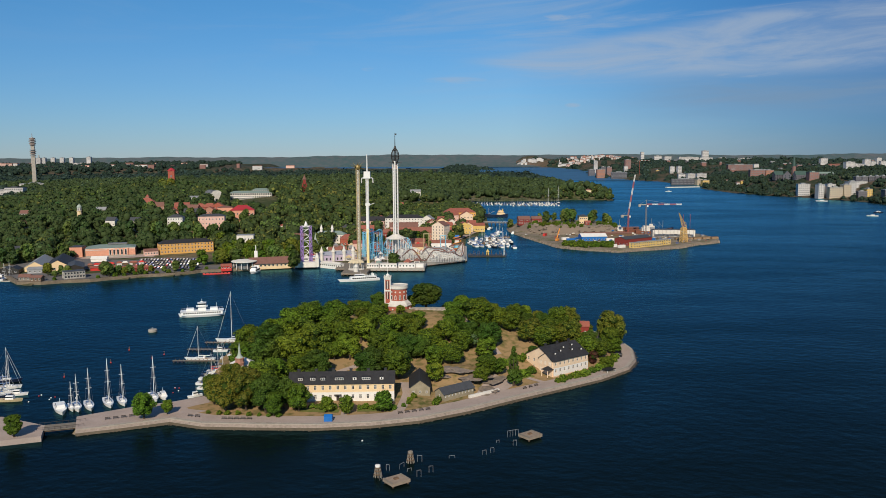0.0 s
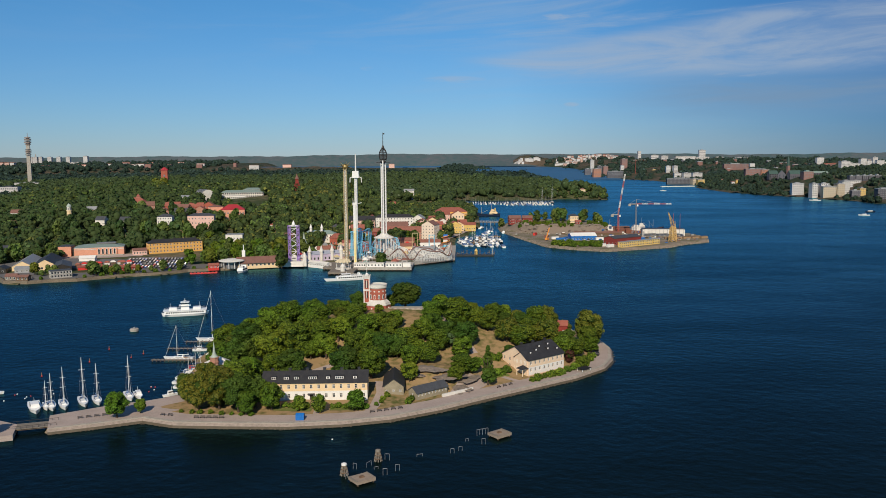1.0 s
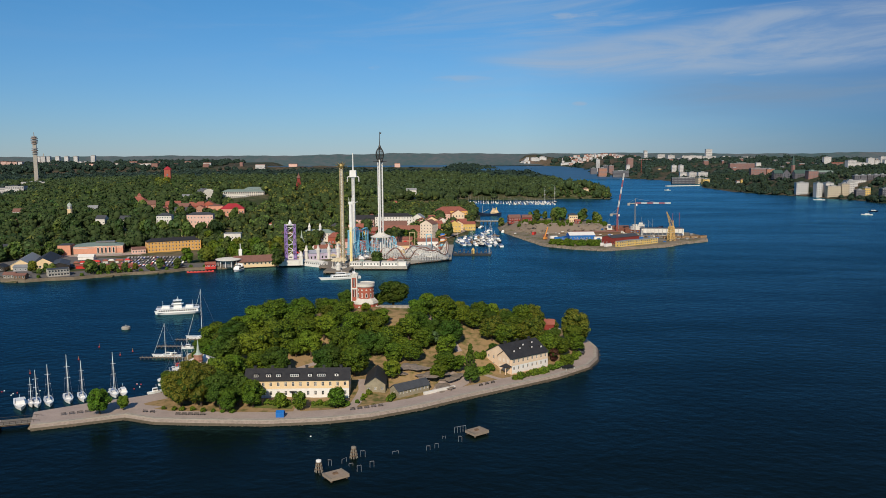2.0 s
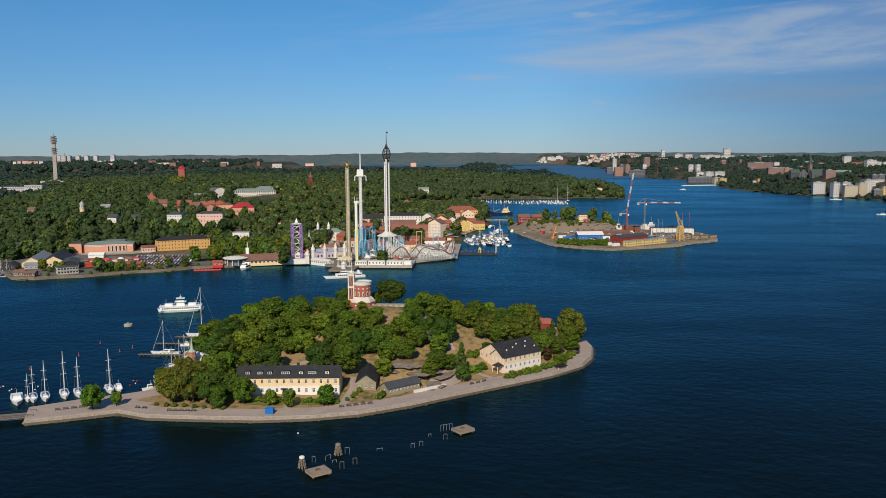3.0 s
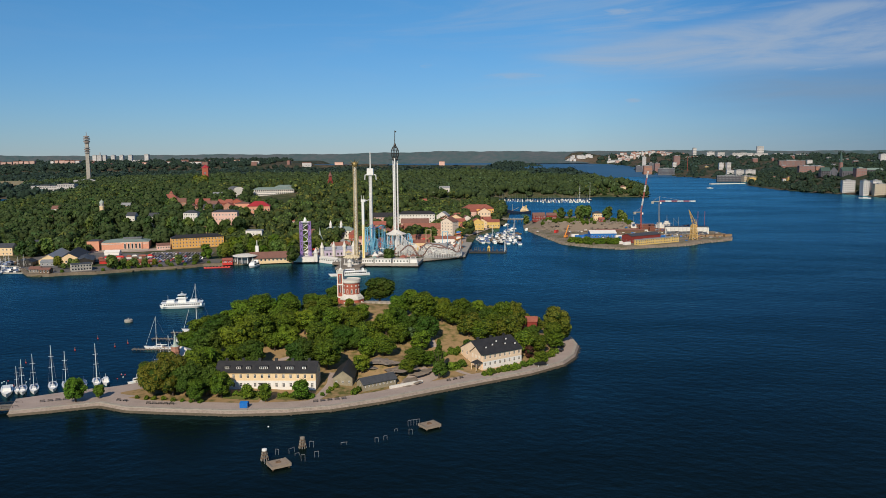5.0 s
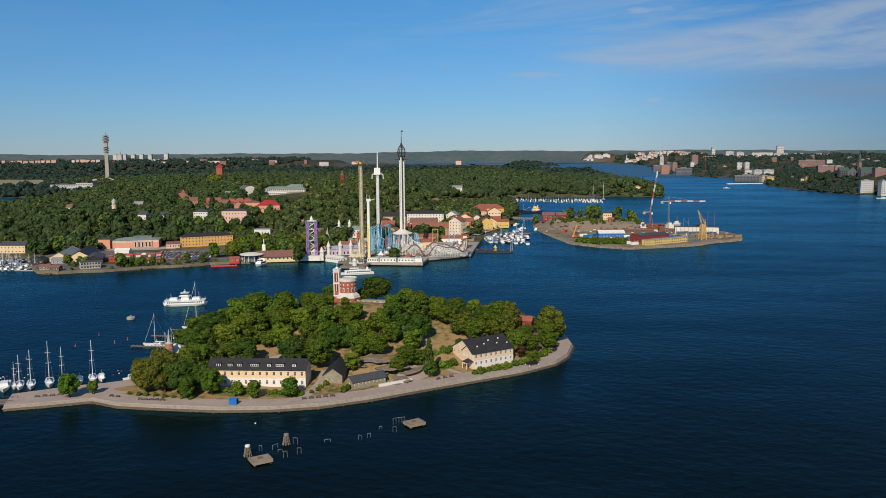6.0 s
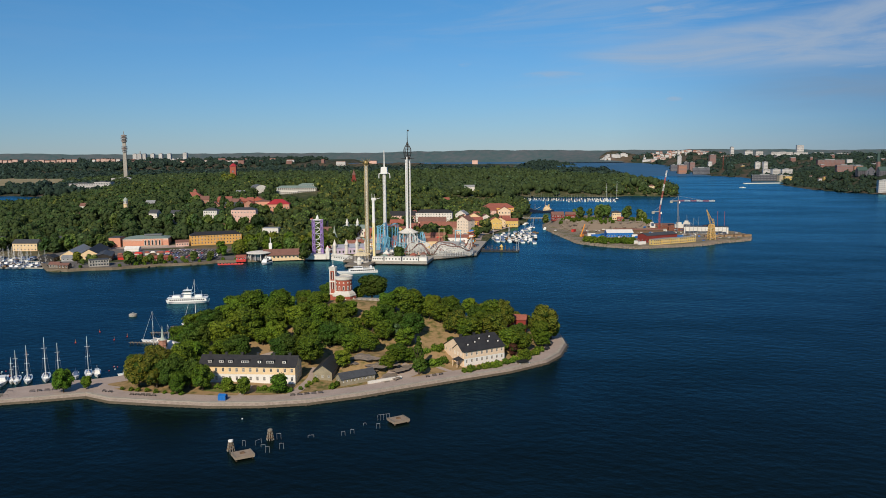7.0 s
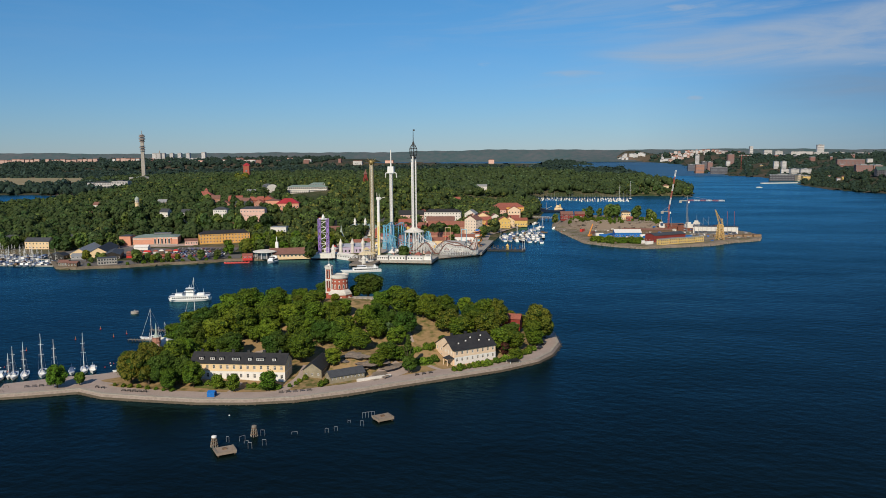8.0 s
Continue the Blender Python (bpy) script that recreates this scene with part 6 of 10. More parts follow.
def flyer_tower():
    ob = thing("swing_tower", "very tall white swing-ride tower crowned by a dark cage", "ride", -75.2, 767.5, 3.2)
    for i in range(3):
        u = 2 * math.pi * i / 3 + 0.5
        bm = bmesh.new()
        add_cyl(bm, (2.3 * math.cos(u), 2.3 * math.sin(u), 0), (2.3 * math.cos(u), 2.3 * math.sin(u), 93), 0.72, n=10)
        part("column", bm, M["steel_white"], ob)
    bm = bmesh.new()
    for k in range(31):
        z = 3 + k * 3
        p = [(2.3 * math.cos(2 * math.pi * i / 3 + 0.5), 2.3 * math.sin(2 * math.pi * i / 3 + 0.5)) for i in range(3)]
        for i in range(3):
            j = (i + 1) % 3
            add_bar(bm, (*p[i], z), (*p[j], z), 0.22)
            add_bar(bm, (*p[i], z), (*p[j], z + 3), 0.16)
    part("bracing", bm, M["steel_grey"], ob)
    bm = bmesh.new()
    for i in range(14):
        u = 2 * math.pi * i / 14
        prof = [(2.2, 92), (3.2, 94), (3.9, 97.5), (3.6, 100.5), (2.4, 103), (1.0, 105)]
        for (ra, za), (rb, zb) in zip(prof, prof[1:]):
            add_bar(bm, (ra * math.cos(u), ra * math.sin(u), za), (rb * math.cos(u), rb * math.sin(u), zb), 0.30)
    for r, z in ((3.2, 94), (3.9, 97.5), (3.6, 100.5), (2.4, 103)):
        for i in range(14):
            a, b = 2 * math.pi * i / 14, 2 * math.pi * (i + 1) / 14
            add_bar(bm, (r * math.cos(a), r * math.sin(a), z), (r * math.cos(b), r * math.sin(b), z), 0.35)
    add_turned(bm, [(1.9, 90.6), (2.6, 91.2), (2.6, 92.2), (0.5, 92.4), (0.4, 105)], 10)
    add_turned(bm, [(0.7, 104.6), (1.3, 105.2), (1.0, 106.2), (0.5, 107.4)], 10)
    for i in range(6):
        u = math.pi * i / 3
        add_bar(bm, (2.2 * math.cos(u), 2.2 * math.sin(u), 91.4), (6.6 * math.cos(u), 6.6 * math.sin(u), 91.2), 0.3)
    part("crown", bm, M["steel_dark"], ob, "dark steel onion-shaped crown cage")
    bm = bmesh.new()
    add_cyl(bm, (0, 0, 105), (0, 0, 119.5), 0.45, 0.2, 6)
    add_box(bm, -0.1, 1.6, -0.1, 0.1, 117.6, 119)
    part("spire", bm, M["steel_dark"], ob)
    bm = bmesh.new()
    add_turned(bm, [(9.8, 18.4), (10.1, 19.2), (7, 20.4), (3.6, 22.2), (3.6, 22.8)], 20)
    part("canopy", bm, M["white_old"], ob, "round pale canopy at the tower's foot")
    for i in range(10):
        u = 2 * math.pi * i / 10
        bm = bmesh.new()
        add_cyl(bm, (9 * math.cos(u), 9 * math.sin(u), 0), (9 * math.cos(u), 9 * math.sin(u), 18.6), 0.3, n=6)
        part("post", bm, M["steel_white"], ob)
    bm = bmesh.new()
    add_turned(bm, [(13, -2), (13, 2.0), (12.6, 2.2)], 20)
    part("platform", bm, M["concrete"], ob)


def gold_tower():
    ob = thing("drop_tower", "tall gold lattice drop tower with a spiked star top", "ride", -104, 717, 3.2)
    bm = bmesh.new()
    lattice(bm, 1.45, 0, 86, 0.4, 3.0)
    part("mast", bm, M["gold"], ob)
    bm = bmesh.new()
    add_box(bm, -0.8, 0.8, -0.8, 0.8, 0, 86)
    part("core", bm, M["steel_white"], ob)
    bm = bmesh.new()
    rng = random.Random(4)
    add_turned(bm, [(1.2, 85.4), (2.5, 86.5), (2.8, 87.8), (2.2, 89.4), (0.8, 90.4)], 10)
    for i in range(18):
        u, v = 2 * math.pi * i / 9 + rng.uniform(-0.1, 0.1), rng.choice((-0.1, 0.35, 0.8)) + rng.uniform(-0.1, 0.1)
        d = Vector((math.cos(u) * math.cos(v), math.sin(u) * math.cos(v), math.sin(v)))
        add_cyl(bm, Vector((0, 0, 87.5)) + d * 2.2, Vector((0, 0, 87.5)) + d * 6.4, 0.34, 0.08, 5)
    part("star", bm, M["star"], ob, "dark gilded star with spikes")
    bm = bmesh.new()
    add_box(bm, -3.2, 3.2, -3.2, 3.2, 3.0, 4.4)
    part("gondola", bm, M["gold"], ob)


def white_tower():
    ob = thing("tilt_tower", "white tilt-drop tower with a boxed head and thin spire", "ride", -107, 804, djur_z(-107, 804))
    bm = bmesh.new()
    lattice(bm, 1.25, 0, 78, 0.4, 3.0)
    part("mast", bm, M["steel_white"], ob)
    bm = bmesh.new()
    add_cyl(bm, (0, 0, 0), (0, 0, 78), 1.1, n=10)
    part("core", bm, M["steel_white"], ob)
    bm = bmesh.new()
    add_box(bm, -3.4, 3.4, -2.6, 2.6, 76, 83, taper=0.3)
    part("head", bm, M["steel_white"], ob)
    for s in (-1, 1):
        bm = bmesh.new()
        add_bar(bm, (s * 3.2, 0, 77.0), (s * 5.6, 0, 76.0), 0.7)
        add_bar(bm, (s * 5.6, 0, 76.2), (s * 5.9, 0, 71.5), 0.7)
        part("arm", bm, M["steel_white"], ob)
    bm = bmesh.new()
    add_cyl(bm, (0, 0, 83), (0, 0, 100), 0.75, 0.45, 8)
    part("spire", bm, M["steel_white"], ob)


def white_column():
    ob = thing("launch_tower", "slim white launch tower with a hooked top", "ride", -93.8, 701, 3.2)
    bm = bmesh.new()
    add_box(bm, -1.1, 1.1, -1.1, 1.1, 34, 56)
    part("column", bm, M["steel_white"], ob)
    bm = bmesh.new()
    add_box(bm, -1.15, 1.15, -1.15, 1.15, 0, 34)
    part("column", bm, M["ivory"], ob)
    bm = bmesh.new()
    add_box(bm, -0.35, 0.35, -1.24, -1.16, 4, 30)
    part("stripe", bm, M["yellow_paint"], ob, "yellow painted stripe")
    bm = bmesh.new()
    add_box(bm, -1.6, 2.4, -1.2, 1.2, 54.4, 56.6)
    add_bar(bm, (2.4, 0, 55.4), (6.4, 0, 56.6), 0.4)
    add_bar(bm, (-1.2, 0, 56.6), (-1.4, 0, 60.5), 0.3)
    add_bar(bm, (0.9, 0, 56.6), (0.8, 0, 60.0), 0.3)
    part("head", bm, M["steel_white"], ob)


def purple_ride():
    ob = thing("swing_tower_ride", "tall ride with two purple steel pylons and a white coil", "ride", -152, 717, 3.4, 8)
    for s, key in ((-1, "purple"), (1, "purple")):
        bm = bmesh.new()
        lattice(bm, 1.15, 2, 35, 0.30, 3.6)
        at(part("pylon", bm, M[key], ob), s * 3.9, 0, 0)
        for k in range(5):
            bm = bmesh.new()
            add_box(bm, s * 3.9 - 0.4, s * 3.9 + 0.4, -0.3, 0.3, 4 + 6 * k, 7.2 + 6 * k)
            part("panel", bm, M[key], ob)
    bm = bmesh.new()
    add_turned(bm, [(1.0, 34), (1.7, 35), (1.5, 36.6), (0.2, 39.5)], 10)
    part("finial", bm, M["steel_white"], ob)
    bm = bmesh.new()
    for k in range(40):
        a, b = 2 * math.pi * k / 10, 2 * math.pi * (k + 1) / 10
        add_bar(bm, (2.0 * math.cos(a), 1.6 * math.sin(a), 4 + 0.72 * k), (2.0 * math.cos(b), 1.6 * math.sin(b), 4.72 + 0.72 * k), 0.5)
    for k in range(6):
        add_bar(bm, (-3.4, 0, 6 + 5.2 * k), (3.4, 0, 6 + 5.2 * k), 0.35)
    add_bar(bm, (-3.9, 0, 34.5), (3.9, 0, 34.5), 1.2)
    part("gondola_coil", bm, M["steel_white"], ob)
    bm = bmesh.new()
    add_box(bm, -8.5, 8.5, -6, 6, -2, 2.6, taper=0.5)
    part("base", bm, M["white_old"], ob)
    for s in (-1, 1):
        bm = bmesh.new()
        add_box(bm, s * 9.5 - 1.6, s * 9.5 + 1.6, -5, -1.8, -2, 6)
        add_turned(bm, [(2.4, 6), (1.6, 8), (0.2, 11)], 6, (s * 9.5, -3.4, 0))
        part("turret", bm, M["white_old"], ob)


def track(bm, pts, r, n=5):
    for a, b in zip(pts, pts[1:]):
        add_cyl(bm, a, b, r, n=n, caps=False)


def coaster(name, label, pts, zf, rail, leg, r=0.35, gap=3, wide=1.2, width=0.28):
    """A ride on rails: two rails, sleepers and a leg under every few points, each bent by braces."""
    ob = thing(name, label, "ride")
    for s in (-1, 1):
        bm = bmesh.new()
        line = []
        for i, p in enumerate(pts):
            a, b = Vector(pts[i - 1]), Vector(pts[(i + 1) % len(pts)])
            d = (b - a)
            d = Vector((d.x, d.y, 0)).normalized() if Vector((d.x, d.y, 0)).length > 0.01 else Vector((1, 0, 0))
            line.append(Vector(p) + Vector((-d.y, d.x, 0)) * s * wide / 2)
        track(bm, line + line[:1], r)
        part("rail", bm, M[rail], ob)
    for i in range(0, len(pts), gap):
        x, y, z = pts[i]
        g = zf(x, y)
        if z - g > 1.0:
            bm = bmesh.new()
            add_bar(bm, (x - 1.0, y, g), (x, y, z), width)
            add_bar(bm, (x + 1.0, y, g), (x, y, z), width)
            k = int((z - g) / 5)
            for j in range(k):
                zz = g + (z - g) * (j + 0.5) / max(k, 1)
                q = pts[(i + gap) % len(pts)]
                if math.hypot(q[0] - x, q[1] - y) < 9 and q[2] > zz:
                    add_bar(bm, (x, y, zz), (q[0], q[1], zz), width * 0.7)
                    add_bar(bm, (x, y, zz), (q[0], q[1], min(zz + 4, q[2])), width * 0.6)
            part("support", bm, M[leg], ob)
    return ob


def park_rides():
    flyer_tower()
    gold_tower()
    white_tower()
    white_column()
    purple_ride()
    deck = lambda x, y: 3.3
    # blue coaster: a tall spiral that tips down to the east
    pts = []
    for i in range(170):
        u = 2 * math.pi * i / 170
        x = -85 + 19 * math.cos(u) + 4.5 * math.cos(5 * u + 1)
        y = 782 + 22 * math.sin(u + 0.4) + 6 * math.sin(4 * u)
        z = 13 + 17 * max(0.0, math.cos(u - 2.9)) ** 3 + 5.5 * math.sin(6 * u) + 3 * math.sin(9 * u + 1)
        pts.append((x, y, max(z, 5.0)))
    coaster("blue_coaster", "bright blue steel roller coaster with dense supports", pts, deck, "blue", "blue", 0.32, 3, 1.4, 0.3)
    pts = []
    for i in range(110):
        u = 2 * math.pi * i / 110
        x = -43 + 30 * math.cos(u) + 3 * math.cos(3 * u)
        y = 750 + 16 * math.sin(u) + 4 * math.sin(2 * u)
        z = 10 + 4.2 * math.sin(5 * u + 0.6) + 2.2 * math.sin(8 * u) + 2.5 * math.cos(u)
        pts.append((x, y, max(z, 4.6)))
    coaster("wooden_coaster", "white timber roller coaster with dark red rails on the pier", pts, deck, "roof_brown", "steel_white", 0.36, 1, 1.6, 0.2)
    pts = []
    for i in range(90):
        u = 2 * math.pi * i / 90
        pts.append((-40 + 22 * math.cos(u + 0.7) + 5 * math.cos(2 * u), 756 + 11 * math.sin(u + 0.7), max(8 + 3.0 * math.sin(4 * u) + 2 * math.sin(7 * u + 1), 4.6)))
    coaster("small_coaster", "low white roller coaster beside the timber one", pts, deck, "steel_grey", "steel_white", 0.32, 2, 1.4, 0.18)
    # frames and loops at the pier's head
    for x, y, h, key, lab in ((-48, 806, 19, "gold", "gilded steel ride gantry on the pier"), (-31, 806, 17, "blue", "pale blue swinging ride gantry")):
        ob = thing("ride_gantry", lab, "ride", x, y, 3.3, 10, "pier rides")
        for s in (-1, 1):
            bm = bmesh.new()
            lattice(bm, 0.32, 0, h, 0.16, 2.4)
            at(part("leg", bm, M[key], ob), s * 2.6, 0, 0)
        bm = bmesh.new()
        add_box(bm, -3.0, 3.0, -0.3, 0.3, h, h + 0.6)
        part("beam", bm, M[key], ob)
        bm = bmesh.new()
        add_box(bm, -2.2, 2.2, -1.4, 1.4, 2.0, 4.4, taper=0.4)
        part("gondola", bm, M["steel_white"], ob)
    # ramp house with the white lift hill beside the canopy
    pts = []
    ob = thing("lift_hill", "white latticed coaster lift hill falling to the east", "ride", -68, 745, 3.3, 14)
    bm = bmesh.new()
    for k in range(13):
        x = -3 + 2.4 * k
        z = max(2.5, 22 - 1.65 * k + 1.2 * math.sin(k))
        x2, z2 = x + 2.4, max(2.5, 22 - 1.65 * (k + 1) + 1.2 * math.sin(k + 1))
        for dy in (-2.4, 2.4):
            add_bar(bm, (x, dy, 0), (x, dy, z), 0.26)
            add_bar(bm, (x, dy, 0), (x2, dy, z2), 0.17)
            add_bar(bm, (x, dy, z), (x2, dy, z2), 0.4)
            add_bar(bm, (x, dy, z * 0.5), (x2, dy, z2 * 0.5), 0.18)
        add_bar(bm, (x, -2.4, z), (x, 2.4, z), 0.4)
    part("trestle", bm, M["steel_white"], ob)


park_rides()


def pier():
    """The park's piers: concrete and timber decks with fascias and piles."""
    for outline, top, key, lab in (([(-95, 693), (-43.5, 693), (-43.5, 731), (-95, 737)], 3.3, "concrete", "white concrete promenade pier of the amusement park"),
                                   ([(-43.4, 727), (-6.5, 759), (-7.5, 868), (-20, 868), (-44, 740)], 3.1, "concrete", "timber-edged pier under the roller coasters"),
                                   ([(-113, 669), (-91, 669), (-91, 692.6), (-95.1, 692.6), (-95.1, 735), (-123, 735), (-123, 700), (-113, 696)], 2.6, "wood_grey", "timber pier below the round carousel")):
        bm = bmesh.new()
        add_prism(bm, outline, 0.9, top)
        ob = single("pier", bm, M[key], lab, "pier", kind="structure")
        n = len(outline)
        pm = None
        for i in range(n):
            (ax, ay), (bx, by) = outline[i], outline[(i + 1) % n]
            length = math.hypot(bx - ax, by - ay)
            k = int(length / 3.5)
            for j in range(k):
                t = (j + 0.5) / k
                if ay + (by - ay) * t > 764:
                    continue
                if pm is None:
                    b2 = bmesh.new()
                    add_cyl(b2, (0, 0, -3), (0, 0, 1.4), 0.25, n=6)
                    pm = mesh_of("pile", b2, M["wood_brown"])
                at(part("pile", pm, None, ob), ax + (bx - ax) * t, ay + (by - ay) * t, 0)
    for x0, x1, y in ((-94.5, -84, 694.6), (-83, -68, 694.8), (-66.5, -52, 694.6), (-51.5, -44.5, 696)):
        building("pier_booth", "low white booth on the pier edge", (x0 + x1) / 2, y + 3, 3.3, 0, x1 - x0, 5, 3.2, "white", "white_old", 0.8, "flat", "x", 1, (5, 1), (1.4, 1.6), group="pier booths", clear=False)
    house = building("quay_house", "lavender park hall with grey-blue roof and white turrets", -131, 751, 2.6, 28, 32, 10, 6.2, "lavender", "roof_bluegrey", 2.6, "gable", "x", 1, (9, 2), (1.8, 2.6), clear=False)
    for x in (-15.5, -4.0, 6.5, 15.5):
        bm = bmesh.new()
        add_turned(bm, [(1.7, -1), (1.7, 8.4), (2.1, 8.6), (2.1, 9.2), (1.3, 11.2), (0.1, 14.6)], 8)
        at(part("turret", bm, M["white_old"], house, "white turret with a pointed roof"), x, -4.6, 0)
    building("quay_gallery", "low white covered gallery on the quay", -131, 716, 1.6, -34, 30, 6, 3.2, "white", "white_old", 1.2, "gable", "x", 1, (12, 1), (1.5, 1.4), clear=False)
    # pagoda with a sweeping grey-green roof
    ob = thing("park_pagoda", "park pavilion with a sweeping grey-green pointed roof", "pavilion", -159, 795, djur_z(-159, 795))
    bm = bmesh.new()
    add_turned(bm, [(5.2, 0), (5.2, 6.0)], 8)
    part("wall", bm, M["ochre"], ob)
    bm = bmesh.new()
    add_turned(bm, [(7.0, 5.6), (6.9, 6.2), (4.6, 8.4), (2.6, 12.0), (1.2, 16.0), (0.5, 19.5), (0.08, 23.0)], 8)
    part("roof", bm, M["spire"], ob)
    for i in range(8):
        bm = bmesh.new()
        add_box(bm, -1.1, 1.1, -5.0, -4.75, 1.0, 4.6)
        at(part("window", bm, M["glass"], ob), 0, 0, 0, 45 * i + 22.5)
    # a slim tower of stacked coloured boxes at the pier's head
    ob = thing("slide_tower", "slim tower of stacked brown, blue and white ride boxes", "ride", -17, 806, 3.2, 12)
    rng = random.Random(41)
    for k in range(7):
        bm = bmesh.new()
        add_box(bm, -2.4, 2.4, -2.2, 2.2, 2.6 * k, 2.6 * k + 2.4, taper=rng.uniform(0.0, 0.5))
        at(part("storey", bm, M[("teak", "roof_brown", "blue", "teak", "white_old", "roof_red", "tarp_blue")[k]], ob), rng.uniform(-0.5, 0.5), 0, 0, rng.uniform(-12, 12))
    bm = bmesh.new()
    add_tube(bm, [(4.2 * math.cos(2 * math.pi * k / 9), 4.2 * math.sin(2 * math.pi * k / 9), 1 + 0.62 * k) for k in range(27)], 0.45)
    part("slide", bm, M["orange"], ob, "orange spiral slide")
    # long white show halls and tents between the rides
    for x, y, t, w, d, h, wl, rf, lab in ((-66, 775, 8, 20, 8, 4.5, "white", "white_old", "white ride hall with a pale roof"), (-38, 792, -10, 22, 9, 5, "white_old", "roof_grey", "white ride hall with a grey roof"), (-60, 812, 14, 24, 10, 6, "cream", "roof_rust", "cream park hall with a rust-red roof"), (-92, 822, -4, 22, 10, 7, "brick", "roof_rust", "red brick park hall with a rust-red roof"),
                                          (-118, 842, 10, 20, 10, 6.5, "rose", "roof_red", "rose park hall with a red roof"), (-36, 850, 6, 24, 10, 6, "white", "roof_rust", "white park hall with a rust-red roof"), (-136, 790, 12, 18, 9, 5.5, "white_old", "roof_rust", "white fairground hall with a red roof"), (-66, 868, 4, 26, 10, 6, "brick_pale", "roof_rust", "brick hall with a rust-red roof")):
        building("park_hall", lab, x, y, max(3.1, djur_z(x, y)), t, w, d, h, wl, rf, 2.6, "gable", "x", 1, (6, 2), (1.5, 2.0), group="park halls", clear=False)
    rng = random.Random(43)
    made = None
    for i in range(34):
        x, y = rng.uniform(-140, -14), rng.uniform(726, 800)
        if shore_distance(np.array([[x]]), np.array([[y]]), DJUR)[0, 0] < 3 or math.hypot(x + 75, y - 767) < 15:
            continue
        m = pose(x, y, 3.3, 0, 0, rng.uniform(0, 90))
        if made is None:
            made = thing("parasol_tent", "small white peaked tent on the midway", "tent", 0, 0, 0, 0, "midway tents")
            bm = bmesh.new()
            add_turned(bm, [(2.6, 2.5), (2.6, 2.8), (1.0, 3.6), (0.1, 4.8)], 8)
            part("canopy", bm, M["white"], made)
            bm = bmesh.new()
            for u in range(4):
                add_bar(bm, (2.2 * math.cos(u * 1.57), 2.2 * math.sin(u * 1.57), 0), (2.2 * math.cos(u * 1.57), 2.2 * math.sin(u * 1.57), 2.6), 0.12)
            part("frame", bm, M["steel_white"], made)
            made.matrix_basis = m
        else:
            copy_thing(made, m)
    # carousel with a pleated cream roof
    ob = thing("carousel", "round carousel with a pale yellow pleated roof", "ride", -103, 690, 2.6)
    ob.scale = (0.68, 0.68, 0.72)
    bm = bmesh.new()
    n = 28
    rim = [bm.verts.new(((10.2 + 0.4 * (i % 2)) * math.cos(2 * math.pi * i / n), (10.2 + 0.4 * (i % 2)) * math.sin(2 * math.pi * i / n), 8.2 + 0.7 * (i % 2))) for i in range(n)]
    mid = [bm.verts.new((6.0 * math.cos(2 * math.pi * i / n), 6.0 * math.sin(2 * math.pi * i / n), 11.0 + 0.6 * (i % 2))) for i in range(n)]
    tip = bm.verts.new((0, 0, 12.4))
    for i in range(n):
        j = (i + 1) % n
        bm.faces.new((rim[i], rim[j], mid[j], mid[i]))
        bm.faces.new((mid[i], mid[j], tip))
    part("roof", bm, M["pale_canvas"], ob, "pale yellow pleated roof")
    bm = bmesh.new()
    add_turned(bm, [(10.4, 0), (10.4, 1.0), (9.8, 1.0), (3.6, 1.0), (3.4, 9.5)], 20)
    part("platform", bm, M["white_old"], ob)
    for i in range(10):
        u = 2 * math.pi * i / 10
        bm = bmesh.new()
        add_cyl(bm, (9 * math.cos(u), 9 * math.sin(u), 1), (9 * math.cos(u), 9 * math.sin(u), 8.6), 0.25, n=6)
        part("post", bm, M["white"], ob)
    bm = bmesh.new()
    add_cyl(bm, (0, 0, 0), (0, 0, 4.2), 2.1, 1.7, 10)
    add_turned(bm, [(2.4, 4.2), (1.4, 5.6), (0.1, 7.0)], 10)
    single("ticket_kiosk", bm, M["white_old"], "round white ticket kiosk on the timber pier", "kiosk", -101, 674.5, 2.6)
    # white temple with twin spires
    ob = building("fun_house", "white park palace with grey roof", -160, 884, djur_z(-160, 884), 5, 36, 14, 8, "white_old", "roof_green", 4, "hip", "x", 2, (10, 3), (1.4, 2.0))
    for x in (-8.8, 3.1):
        bm = bmesh.new()
        add_turned(bm, [(1.7, 0), (1.7, 9), (2.2, 9.3), (2.2, 10.4), (1.5, 10.6), (1.4, 14.4), (1.8, 14.7), (0.2, 19.5)], 10)
        at(part("spire", bm, M["white"], ob, "white turned spire"), x, -6, 0)
    building("park_house", "red-roofed brick house in the park", -137, 875, djur_z(-137, 875), 12, 20, 12, 7, "brick", "roof_red", 5, "hip", "x", 1, (6, 2), (1.4, 2.0))
    building("park_house", "rose park house with red roof by the rides", -122, 905, djur_z(-122, 905), -10, 18, 12, 9, "rose", "roof_red", 5, "gable", "x", 2, (5, 2), (1.4, 2.0))
    rng = random.Random(11)
    roofs = ["roof_red", "white", "roof_grey", "roof_brown", "gold", "roof_green", "red_paint", "white_old", "steel_grey", "ochre"]
    made = []
